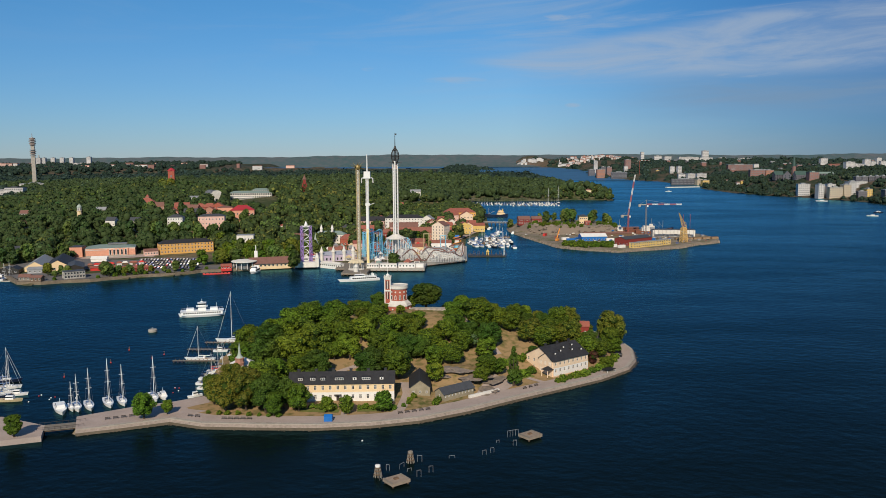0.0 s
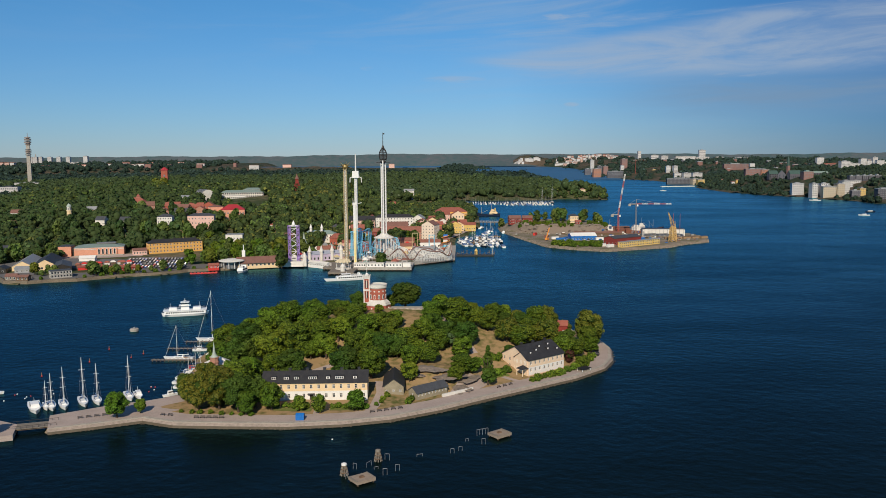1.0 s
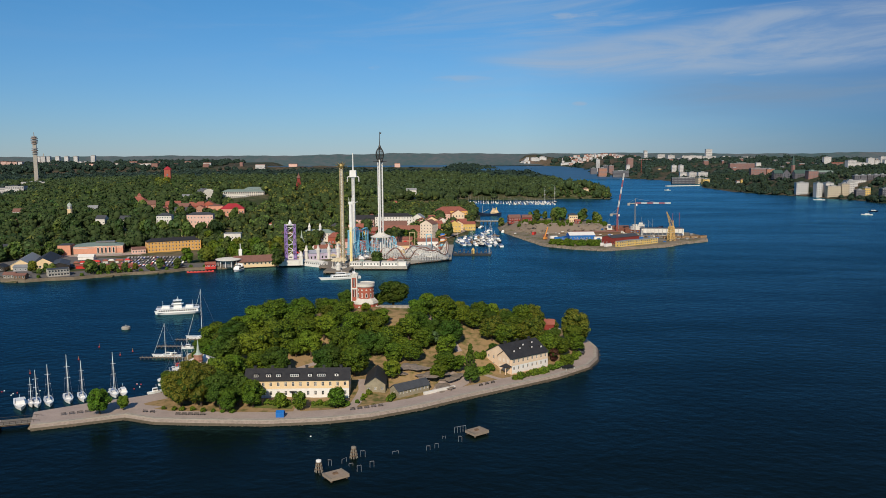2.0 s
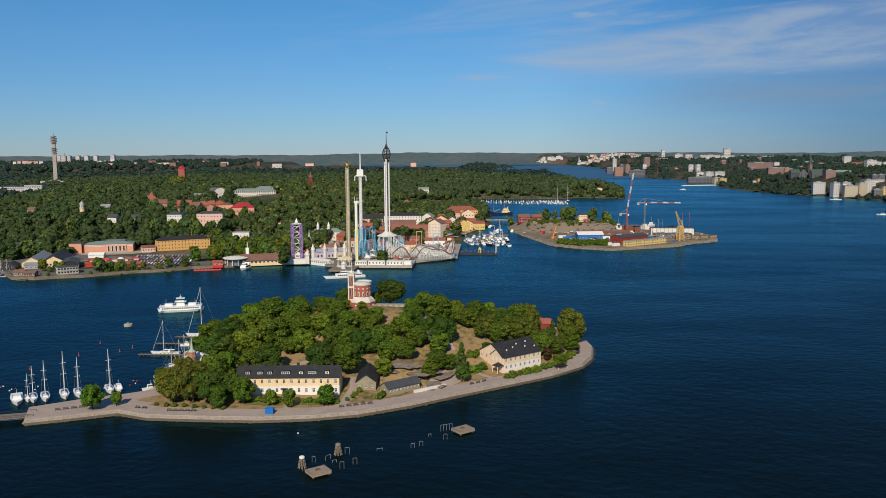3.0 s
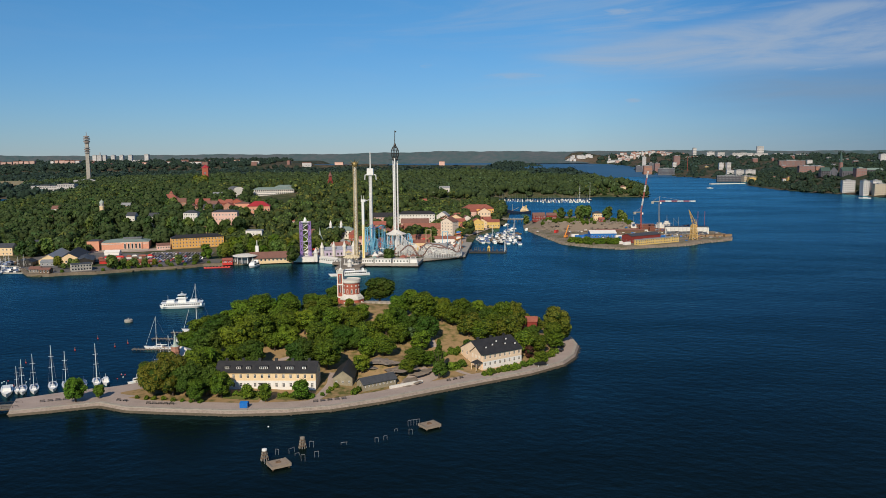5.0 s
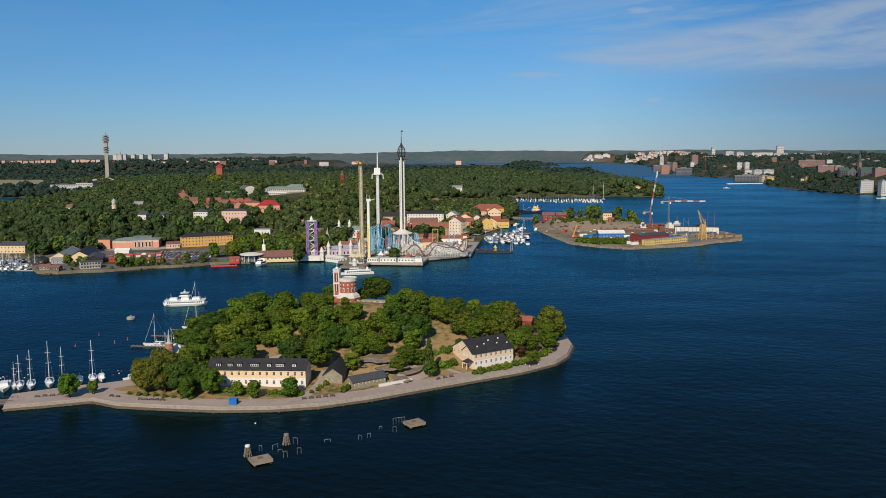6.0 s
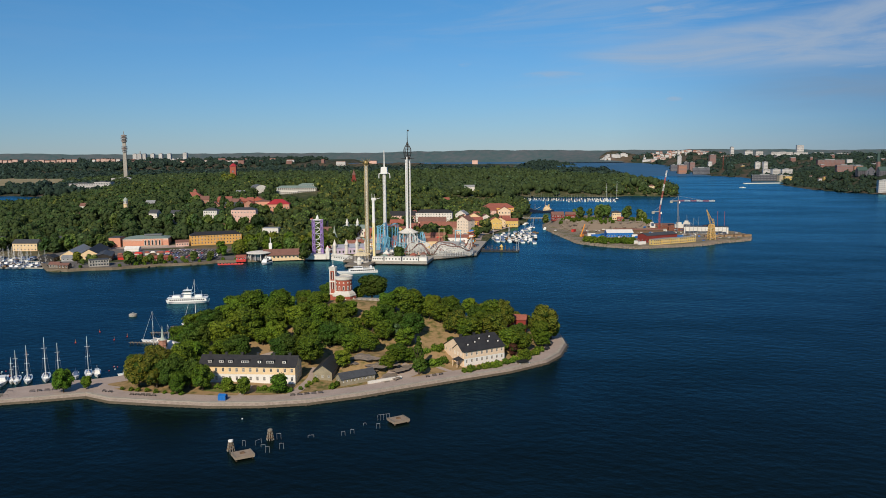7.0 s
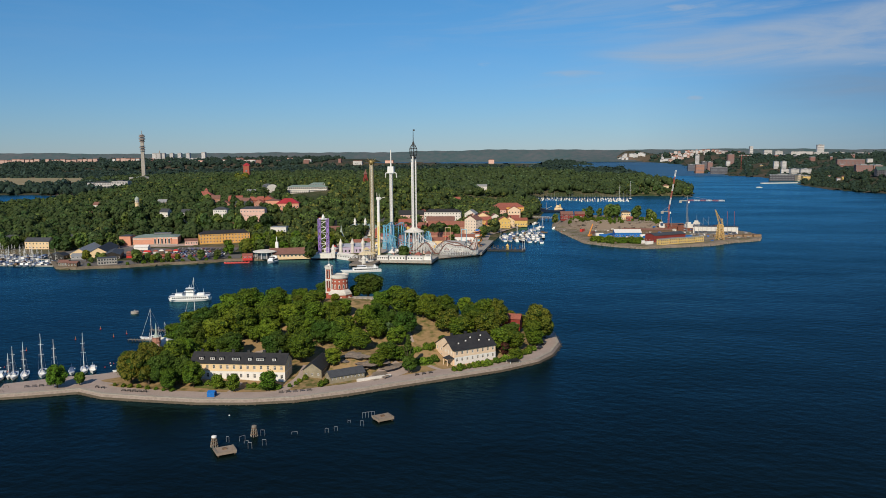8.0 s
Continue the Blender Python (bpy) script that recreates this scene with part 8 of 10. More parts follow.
def harbour_boats():
    up = math.degrees(math.atan2(0.84, -0.54))
    # along the causeway
    def berth(bx, by, length):
        """The middle of a boat that lies with its bow at the quay."""
        return bx - 0.54 * length / 2, by + 0.84 * length / 2

    motorboat("white workboat with a wheelhouse moored at the causeway", *berth(-163, 299, 15), up + 180, 15)
    for x, y, l, m in ((-158.4, 302.8, 12, 14.5), (-154, 304.2, 12.5, 16.5), (-147.8, 308, 13, 19.5), (-143.2, 310.5, 12, 16.5), (-132.4, 316.4, 12, 18.5), (-161.2, 303.5, 9, 11.5)):
        sailboat("white sailing yacht moored bow-to at the causeway", *berth(x, y, l), up + 180, l, m)
    motorboat("white motor cruiser moored at the causeway", *berth(-129.4, 318.5, 10), up + 180, 10)
    motorboat("white motor cruiser with a blue canopy at the causeway", *berth(-137.4, 314.4, 9), up + 180, 9, top="canvas")
    motorboat("small white dinghy cruiser at the causeway", -119, 324, up + 100, 6)
    # boats at the western moorings
    sailboat("large white ketch at the western mooring", -206, 335, 12, 10.5, 15)
    sailboat("white sailing yacht at the western mooring", -203, 328, 8, 9, 12)
    sailboat("white sailing yacht with furled sail at the western mooring", -201, 322.5, 8, 8, 10, "navy")
    motorboat("old brown and cream motor cruiser at the western mooring", -194, 316.5, 6, 9, "gold", top="hull")
    motorboat("white motor yacht at the western mooring", -196, 325, 10, 8)
    sailboat("navy sailing yacht at the western mooring", -213, 345, 14, 13, 16, "navy")
    # big yachts at the island's west jetties
    sailboat("very large white racing yacht with a tall white mast", -132, 425, 178, 19, 28, big=True, cover="white")
    sailboat("large white sailing yacht with a tall mast", -137, 384.5, 178, 14.5, 17.5, big=True, cover="white")
    sailboat("red-hulled sailing yacht by the jetty", -122, 369, 4, 9.5, 14, "red_paint")
    sailboat("white sailing yacht by the jetty", -122, 362.5, 2, 9, 13)
    sailboat("white sailing yacht by the western landing", -123, 356, 0, 8.5, 11, "navy")
    motorboat("white motor yacht by the jetty", -122, 386.5, 2, 11)
    motorboat("white motor cruiser by the western landing", -121.5, 349.5, -4, 9)
    motorboat("white and blue motor cruiser by the western landing", -120.5, 342, -4, 8.5, top="canvas")
    motorboat("white motor cruiser by the landing", -118.5, 335, -6, 6.5)
    motorboat("small grey tender beside the middle jetty", -133, 402.5, 2, 7)
    for x0, x1, y in ((-147, -118, 420.6), (-151, -118, 405), (-150, -117, 381.2)):
        ob = thing("jetty", "narrow timber jetty on piles", "jetty", (x0 + x1) / 2, y, 0, 0, "west jetties")
        half = (x1 - x0) / 2
        for k in range(3):
            bm = bmesh.new()
            add_box(bm, -half, half, -0.9 + 0.62 * k, -0.9 + 0.62 * k + 0.56, 0.7, 0.86)
            part("plank", bm, M["wood_grey"], ob)
        bm = bmesh.new()
        add_cyl(bm, (0, 0, -3), (0, 0, 1.3), 0.16, n=6)
        pm = mesh_of("pile", bm, M["wood_brown"])
        for i in range(int(half)):
            for s in (-1, 1):
                at(part("pile", pm, None, ob), -half + 1 + i * 2.0, s * 1.05, 0)
    ferry("white double-ended passenger ferry under way", -174, 496.5, 17, 29, 8)
    tour_boat("white sightseeing boat under way off the park", -93, 641, 201, 32, 7)
    tour_boat("white passenger boat lying at the quay", -192, 687, 262, 15, 6.5)
    # buoys
    def buoy(x, y):
        ob = thing("buoy", "red spar buoy with a pole", "buoy", x, y, 0, 0, "red buoys")
        bm = bmesh.new()
        add_turned(bm, [(0.3, -0.4), (0.75, -0.1), (0.75, 0.55), (0.3, 0.9)], 10)
        part("float", bm, M["red_paint"], ob)
        bm = bmesh.new()
        add_cyl(bm, (0, 0, 0.8), (0.1, 0, 3.2), 0.14, 0.1, 6)
        part("pole", bm, M["orange"], ob)
        ob.scale = (0.5, 0.5, 0.6)

    for x, y in ((-182, 405), (-163, 388), (-160, 396), (-180, 379), (-190, 353)):
        buoy(x, y)
    bm = bmesh.new()
    add_turned(bm, [(0.1, -0.3), (0.32, 0.0), (0.32, 0.2), (0.1, 0.4)], 8)
    small = mesh_of("mooring_buoy", bm, M["white"])
    bm = bmesh.new()
    add_turned(bm, [(0.1, -0.3), (0.3, 0.0), (0.3, 0.2), (0.1, 0.4)], 8)
    small_red = mesh_of("mooring_buoy", bm, M["red_paint"])
    rng = random.Random(5)
    for i in range(26):
        x, y = (lambda t: (-139 + 20 * t + rng.uniform(-5, 5), 322 + 30 * t + rng.uniform(-4, 4)))(rng.random()) if i < 16 else (rng.uniform(-186, -165), rng.uniform(315, 328))
        tagged(at(new("mooring_buoy", small if i % 4 else small_red), x, y, 0), "small round mooring buoy afloat", "buoy", "mooring buoys")
    tagged(at(new("mooring_buoy", small), -41.4, 273, 0), "small round mooring buoy afloat", "buoy", "mooring buoys")
    ob = thing("mooring_drum", "large rusty-white steel mooring drum afloat", "buoy", -187.5, 450, 0)
    bm = bmesh.new()
    add_turned(bm, [(2.0, -0.6), (2.5, -0.2), (2.5, 1.2), (2.2, 1.5)], 16)
    part("drum", bm, M["concrete"], ob)
    bm = bmesh.new()
    add_turned(bm, [(0.5, 1.5), (0.5, 2.3), (0.1, 2.5)], 8)
    part("ring_post", bm, M["steel_grey"], ob)


harbour_boats()


def bathing_platforms():
    def platform(x, y, turn, w, d, rough):
        ob = thing("mooring_platform", "weathered concrete platform standing in the water", "platform", x, y, 0, turn, "old mooring platforms")
        bm = bmesh.new()
        add_box(bm, -w / 2, w / 2, -d / 2, d / 2, 0.55, 1.45)
        part("slab", bm, M["raft"], ob)
        for s in (-1, 1):
            bm = bmesh.new()
            add_box(bm, s * (w / 2 - 0.2) - 0.25, s * (w / 2 - 0.2) + 0.25, -d / 2 + 0.1, d / 2 - 0.1, 1.45, 1.62)
            part("kerb", bm, M["wood_grey"], ob)
        for sx in (-1, 1):
            for sy in (-1, 1):
                bm = bmesh.new()
                add_cyl(bm, (sx * (w / 2 - 0.6), sy * (d / 2 - 0.6), -3), (sx * (w / 2 - 0.6), sy * (d / 2 - 0.6), 0.55), 0.3, n=8)
                part("pile", bm, M["wood_brown"], ob)
        bm = bmesh.new()
        add_box(bm, -0.9, 0.7, -0.5, 0.7, 1.45, 1.9, taper=0.15)
        part("bollard_block", bm, M["wood_brown"], ob)

    platform(-25.8, 236.3, 38, 6.6, 5.6, 1)
    platform(18.3, 277.4, 40, 6.6, 5.6, 0)

    def dolphin(x, y, white):
        ob = thing("mooring_dolphin", "cluster of timber piles bound as a mooring dolphin", "dolphin", x, y, 0, 0, "mooring dolphins")
        bm = bmesh.new()
        add_cyl(bm, (0, 0, -3), (0, 0, 1), 0.2, n=6)
        for i in range(9):
            u = 2 * math.pi * i / 9
            b2 = bmesh.new()
            add_cyl(b2, (1.75 * math.cos(u), 1.75 * math.sin(u), -2.0), (0.75 * math.cos(u), 0.75 * math.sin(u), 3.9), 0.24, 0.2, 7)
            part("timber_pole", b2, M["wood_grey"], ob)
        part("centre_pile", bm, M["wood_brown"], ob)
        for z, r in ((1.1, 1.45), (2.4, 1.2), (3.5, 1.0)):
            b2 = bmesh.new()
            add_turned(b2, [(r, z - 0.16), (r + 0.08, z), (r, z + 0.16)], 12)
            part("band", b2, M["wood_brown"], ob)
        ob.scale = (0.9, 0.9, 0.84)
        b2 = bmesh.new()
        add_turned(b2, [(0.95, 3.8), (1.0, 4.0), (0.95, 4.5), (0.5, 4.7)], 12)
        part("cap", b2, M["white" if white else "wood_grey"], ob)

    dolphin(-32.2, 241.5, True)
    dolphin(-22.8, 253.5, False)

    def stand(x, y, turn, w, h, legs=2):
        ob = thing("pile_frame", "pale iron frame standing out of the water", "frame", x, y, 0, turn, "old pile frames")
        for i in range(legs):
            bm = bmesh.new()
            px = -w / 2 + w * i / (legs - 1)
            add_bar(bm, (px, 0, -2.5), (px, 0, h), 0.085)
            part("leg", bm, M["steel_grey"], ob)
        bm = bmesh.new()
        add_bar(bm, (-w / 2, 0, h), (w / 2, 0, h), 0.1)
        part("crossbar", bm, M["steel_grey"], ob)

    for x, y, t, w, h in ((-29.5, 246.2, -10, 1.1, 2.0), (-19.2, 241.5, 10, 1.3, 2.2), (-15.6, 245.2, 15, 1.3, 2.1), (-19.8, 254, 0, 1.5, 2.2), (-9.2, 257.4, 20, 2.0, 0.9), (1.7, 260.8, 10, 1.2, 1.6), (4.4, 263, 15, 1.2, 1.6), (6.6, 272.4, 20, 1.0, 0.9), (12.4, 269.5, 0, 1.2, 2.0),
                          (-25.2, 248.6, 60, 2.4, 1.6), (-22.6, 246.2, 30, 1.4, 0.9), (-31.0, 238.8, 70, 1.2, 1.8)):
        stand(x, y, t, w, h)
    stand(12.2, 279.2, 28, 4.6, 2.2, 5)


bathing_platforms()


# ---- shipyard island ----


def box_hall(name, label, x, y, turn, w, d, h, wall, roof, rh=2.0, kind="gable", along="x", bays=(8, 2), floors=1, **more):
    return building(name, label, x, y, yard_z(x, y), turn, w, d, h, wall, roof, rh, kind, along, floors, bays, (1.6, 1.6), category="shed", clear=False, **more)


def tower_crane(label, x, y, z, h, jib, jib_rise, turn, stripes):
    ob = thing("tower_crane", label, "crane", x, y, z, turn)
    bm = bmesh.new()
    lattice(bm, 0.7, 0, h, 0.17, 2.2)
    part("mast", bm, M["steel_grey" if stripes == 2 else "crane_red"], ob)
    rise = math.radians(jib_rise)
    n = 6
    for i in range(n):
        a, b = jib * i / n, jib * (i + 1) / n
        bm = bmesh.new()
        p, q = Vector((math.cos(rise) * a, 0, h + math.sin(rise) * a)), Vector((math.cos(rise) * b, 0, h + math.sin(rise) * b))
        up = Vector((-math.sin(rise), 0, math.cos(rise)))
        for s in (-1, 1):
            add_bar(bm, p + Vector((0, s * 0.55, 0)), q + Vector((0, s * 0.55, 0)), 0.26)
        add_bar(bm, p + up * 1.2, q + up * 1.2, 0.26)
        k = 4
        for j in range(k):
            e, f = p.lerp(q, j / k), p.lerp(q, (j + 1) / k)
            m2 = e.lerp(f, 0.5) + up * 1.2
            for s in (-1, 1):
                add_bar(bm, e + Vector((0, s * 0.55, 0)), m2, 0.2)
                add_bar(bm, m2, f + Vector((0, s * 0.55, 0)), 0.2)
        part("jib_section", bm, M["steel_white" if i % 2 else "crane_red"], ob)
    bm = bmesh.new()
    add_bar(bm, (0, 0, h), (-9, 0, h), 0.9)
    add_box(bm, -9.5, -6.5, -1.0, 1.0, h - 2.4, h + 0.3)
    part("counterweight", bm, M["concrete"], ob)
    bm = bmesh.new()
    add_bar(bm, (0, 0, h), (0, 0, h + 6), 0.5)
    add_bar(bm, (0, 0, h + 6), (-8, 0, h + 0.5), 0.15)
    add_bar(bm, (0, 0, h + 6), (math.cos(rise) * jib * 0.6, 0, h + math.sin(rise) * jib * 0.6 + 1.5), 0.15)
    part("tie", bm, M["steel_grey"], ob)
    bm = bmesh.new()
    add_box(bm, 0.8, 2.4, -1.0, 1.0, h - 2.6, h - 0.3, taper=0.15)
    part("cab", bm, M["white"], ob)
    return ob


def yard():
    box_hall("boat_hall", "blue boat hall with a white roof", 139, 936, 8, 30, 16, 5.0, "tarp_blue", "white", 3.0)
    box_hall("red_shed", "long dark red shed with grey roof", 178, 893, 38, 44, 15, 7.0, "falu", "roof_slate", 2.2, bays=(9, 3))
    for i in range(5):
        px, py = 172 + i * 9.8, 856 + i * 7.6
        box_hall("cabin_block", "pale yellow two-storey site cabins in a row", px, py, 38, 11.5, 6.0, 5.6, "ochre", "roof_grey", 1, "flat", bays=(4, 1), floors=2, group="site cabins")
    box_hall("tarp_hall", "long white tarpaulin dock cover with dark roof strip", 243, 980, -5, 50, 14, 8, "white_old", "roof_slate", 1, "flat", bays=(0, 0))
    hall = thing("dock_fence", "row of pale sheeted scaffold bays along the dock", "scaffold", 243, 968, 2.4, -5)
    for i in range(11):
        bm = bmesh.new()
        add_box(bm, -25 + 4.6 * i, -24.6 + 4.6 * i, -0.3, 0.3, 0, 9.0)
        part("post", bm, M["steel_grey"], hall)
        if i < 10:
            bm = bmesh.new()
            add_box(bm, -24.5 + 4.6 * i, -20.1 + 4.6 * i, -0.1, 0.1, 3.4 + 0.2 * (i % 3), 8.6)
            part("sheet", bm, M["white_old"], hall)
    box_hall("red_house", "dark red wooden house on the rock", 67, 1062, 10, 16, 10, 7, "falu", "roof_brown", 3.5, "gable", bays=(5, 2), floors=2)
    box_hall("red_cottage", "small dark red wooden cottage on the rock", 84, 1066, 4, 13, 8, 5, "falu", "roof_brown", 3, "gable", bays=(4, 2))
    box_hall("yellow_house", "pale yellow house on the knoll with dark eaves", 142, 1042, 6, 11, 10, 9.5, "cream", "roof_slate", 2.2, "hip", bays=(4, 3), floors=2, over=1.0)
    box_hall("red_cottage", "dark red cottage below the yellow house", 146, 1026, 6, 7, 6, 3, "falu", "roof_red", 2.0, "gable", bays=(2, 1))
    box_hall("long_shed", "long low brown timber shed under the crag", 165, 986, 0, 58, 5, 3.2, "wood_brown", "roof_brown", 1.2, "gable", bays=(0, 0))
    box_hall("dock_hall", "rusty brown dock hall behind the cranes", 196, 1036, 6, 34, 10, 3.4, "rust", "roof_brown", 1.2, "gable", bays=(0, 0))
    for x, y, t, l, hk, lab in ((225, 1012, 8, 44, "rust", "rust-red ship under repair in the dock"), (236, 1034, -6, 36, "navy", "dark-hulled ship lying in the dock"), (190, 1012, 4, 30, "rust", "rusty barge hull standing on the slip")):
        ob = thing("dock_ship", lab, "ship", x, y, 1.2, t, "ships in dock")
        part("hull", hull_bm(l, 8, 4.6, 0.85, 0.5), M[hk], ob)
        bm = bmesh.new()
        add_box(bm, -l * 0.32, -l * 0.08, -2.8, 2.8, 4.2, 9.2, taper=0.2)
        add_box(bm, -l * 0.28, -l * 0.14, -2.2, 2.2, 9.2, 11.6, taper=0.2)
        part("deckhouse", bm, M["white_old"], ob)
        bm = bmesh.new()
        add_cyl(bm, (-l * 0.2, 0, 11), (-l * 0.2, 0, 19), 0.2, 0.12, 6)
        add_cyl(bm, (l * 0.2, 0, 4), (l * 0.2, 0, 17), 0.22, 0.12, 6)
        add_bar(bm, (l * 0.2, 0, 8), (l * 0.02, 0, 15), 0.16)
        part("mast", bm, M["steel_grey"], ob)
    for x in (258, 266):
        bm = bmesh.new()
        lattice(bm, 0.16, 0, 26, 0.05, 2.2)
        single("lattice_mast", bm, M["crane_red"], "slim red and white lattice mast beside the dock", "mast", x, 990, 2.4)
    for x, y, t, key in ((112, 925, 10, "tarp_blue"), (120, 935, 60, "tarp_blue"), (108, 940, 20, "white"), (158, 928, 5, "white"), (150, 862, 30, "white"), (158, 856, 36, "white"), (146, 868, 20, "steel_grey"), (88, 985, 70, "red_paint"), (192, 945, 8, "steel_grey"), (205, 925, 30, "tarp_blue"), (100, 960, 60, "roof_brown")):
        ob = thing("container", "steel shipping container in the yard", "container", x, y, yard_z(x, y), t, "yard containers")
        bm = bmesh.new()
        add_box(bm, -4.5, 4.5, -1.4, 1.4, 0, 3.0)
        part("body", bm, M[key], ob)
        bm = bmesh.new()
        add_box(bm, 4.52, 4.6, -1.3, 1.3, 0.2, 2.8)
        part("door", bm, M["steel_grey"], ob)
    rng = random.Random(15)
    for i in range(150):
        x, y = (rng.uniform(66, 285), rng.uniform(862, 1000)) if i < 100 else (rng.uniform(170, 285), rng.uniform(895, 1040))
        if shore_distance(np.array([[x]]), np.array([[y]]), YARD)[0, 0] < 9:
            continue
        w, d, h = rng.uniform(1.5, 5), rng.uniform(1.2, 3), rng.uniform(1, 2.8)
        ob = thing("yard_stack", "stack of covered gear lying in the shipyard", "stack", x, y, yard_z(x, y), rng.uniform(0, 90), "yard gear")
        for k in range(2):
            bm = bmesh.new()
            add_box(bm, -w / 2 + 0.5 * k, w / 2 - 0.2 * k, -d / 2 + 0.2 * k, d / 2 - 0.1 * k, h * 0.6 * k, h * (0.6 + 0.4 * k), taper=0.1)
            part("crate" if k == 0 else "cover", bm, M[rng.choice(["wood_grey", "wood_brown", "white_old", "roof_brown", "steel_grey", "concrete", "steel_dark", "tarp_blue"])], ob)
    tower_crane("red and white luffing crane with its jib steeply raised", 190, 986, yard_z(190, 986), 25, 50, 81, 10, 1)
    tower_crane("white tower crane with a red and white level jib", 211, 984, yard_z(211, 984), 38, 42, 0, -4, 2)
    # old yellow slewing crane
    ob = thing("dock_crane", "old yellow lattice dock crane on a portal", "crane", 238, 912, 2.4, 20)
    bm = bmesh.new()
    lattice(bm, 3.2, 0, 16, 0.7, 2.6, 2.2)
    part("portal", bm, M["crane_yellow"], ob)
    bm = bmesh.new()
    add_box(bm, -2.6, 2.6, -2.0, 2.0, 13, 17, taper=0.4)
    part("machine_house", bm, M["crane_yellow"], ob)
    bm = bmesh.new()
    for s in (-1.2, 1.2):
        add_bar(bm, (-1, s, 16), (-6.5, s * 0.4, 33), 0.45)
        add_bar(bm, (2.5, s, 17), (-6.0, s * 0.4, 32), 0.4)
        add_bar(bm, (2.5, s, 17), (1.5, s, 23), 0.4)
    for k in range(6):
        z = 17 + 2.7 * k
        xx = -1 - 5.5 * (z - 16) / 17
        add_bar(bm, (xx, -1.1, z), (xx - 0.8, 1.1, z + 2.6), 0.3)
        add_bar(bm, (xx, 1.1, z), (xx - 0.8, -1.1, z + 2.6), 0.3)
    part("jib", bm, M["crane_yellow"], ob)
    ob = thing("excavator_crane", "orange telescopic crane in the yard", "crane", 97, 925, 2.5, 60)
    bm = bmesh.new()
    add_box(bm, -3, 3, -1.4, 1.4, 0.6, 3.0, taper=0.3)
    part("carrier", bm, M["orange"], ob)
    bm = bmesh.new()
    add_bar(bm, (-2, 0, 3), (6, 0, 14), 1.1)
    part("boom", bm, M["orange"], ob)
    # timber quay and piles along the south-east tip
    for i in range(5):
        ob = thing("slipway_stack", "stacked brown timber along the dock edge", "timber stack", 240 + 11 * i, 938 + 3 * i, 2.2, 12 + 4 * i, "timber stacks")
        for k in range(4):
            bm = bmesh.new()
            add_box(bm, -5, 5, -1.8 + k, -1.0 + k, 0, 2.2 + 0.4 * (k % 2))
            part("timber", bm, M["wood_brown" if k % 2 else "teak"], ob)
    # museum ship beyond the bridge
    ob = thing("museum_ship", "dark-hulled museum ship with a cream superstructure", "ship", 37, 1332, 0, 182)
    part("hull", hull_bm(42, 9, 3.6, 0.85, 0.8), M["navy"], ob)
    for x0, x1, w, z0, z1 in ((-17, -3, 3.6, 3.2, 6.2), (-15, -4.5, 3.2, 6.2, 9.0), (-11, -6, 2.8, 9.0, 11.6)):
        bm = bmesh.new()
        add_box(bm, x0, x1, -w, w, z0, z1, taper=0.15)
        deck = part("deckhouse", bm, M["cream"], ob, "cream painted deckhouse")
        n = int((x1 - x0) / 2)
        for i in range(n):
            bm = bmesh.new()
            px = x0 + (x1 - x0) * (i + 0.5) / n
            add_box(bm, px - 0.5, px + 0.5, w - 0.1, w + 0.05, z0 + 1.2, z0 + 2.1)
            part("window", bm, M["glass"], deck)
    bm = bmesh.new()
    add_cyl(bm, (-12.5, 0, 9), (-13, 0, 13.5), 1.1, 1.0, 10)
    part("funnel", bm, M["ochre"], ob)
    bm = bmesh.new()
    add_cyl(bm, (-7, 0, 11), (-7, 0, 18), 0.18, 0.1, 6)
    add_cyl(bm, (10, 0, 3), (10, 0, 16), 0.22, 0.12, 6)
    add_bar(bm, (10, 0, 5), (0, 0, 10), 0.25)
    part("mast", bm, M["cream"], ob)
    # low bridge from the harbour to the knoll
    ob = thing("timber_bridge", "long low timber bridge on piles across the sound", "bridge", 30, 1168, 0, -8)
    bm = bmesh.new()
    add_box(bm, -22, 22, -3, 3, 3.4, 4.2)
    part("deck", bm, M["wood_grey"], ob)
    for i in range(8):
        bm = bmesh.new()
        for sy in (-2.4, 2.4):
            add_cyl(bm, (-20 + 5.7 * i, sy, -2), (-20 + 5.7 * i, sy, 3.4), 0.3, n=6)
        add_bar(bm, (-20 + 5.7 * i, -2.8, 3.2), (-20 + 5.7 * i, 2.8, 3.2), 0.35)
        part("trestle", bm, M["wood_brown"], ob)
    for sy in (-2.9, 2.9):
        bm = bmesh.new()
        add_bar(bm, (-22, sy, 5.3), (22, sy, 5.3), 0.14)
        for i in range(12):
            add_bar(bm, (-22 + 4 * i, sy, 4.2), (-22 + 4 * i, sy, 5.3), 0.12)
        part("railing", bm, M["white_old"], ob)
    # boats on its west side
    motorboat("white fishing boat by the yard", 52, 1040, 80, 14)
    motorboat("red workboat by the yard", 66, 1000, 70, 12, "red_paint")
    motorboat("white cruiser in the sound", 24, 1105, 70, 16)


yard()


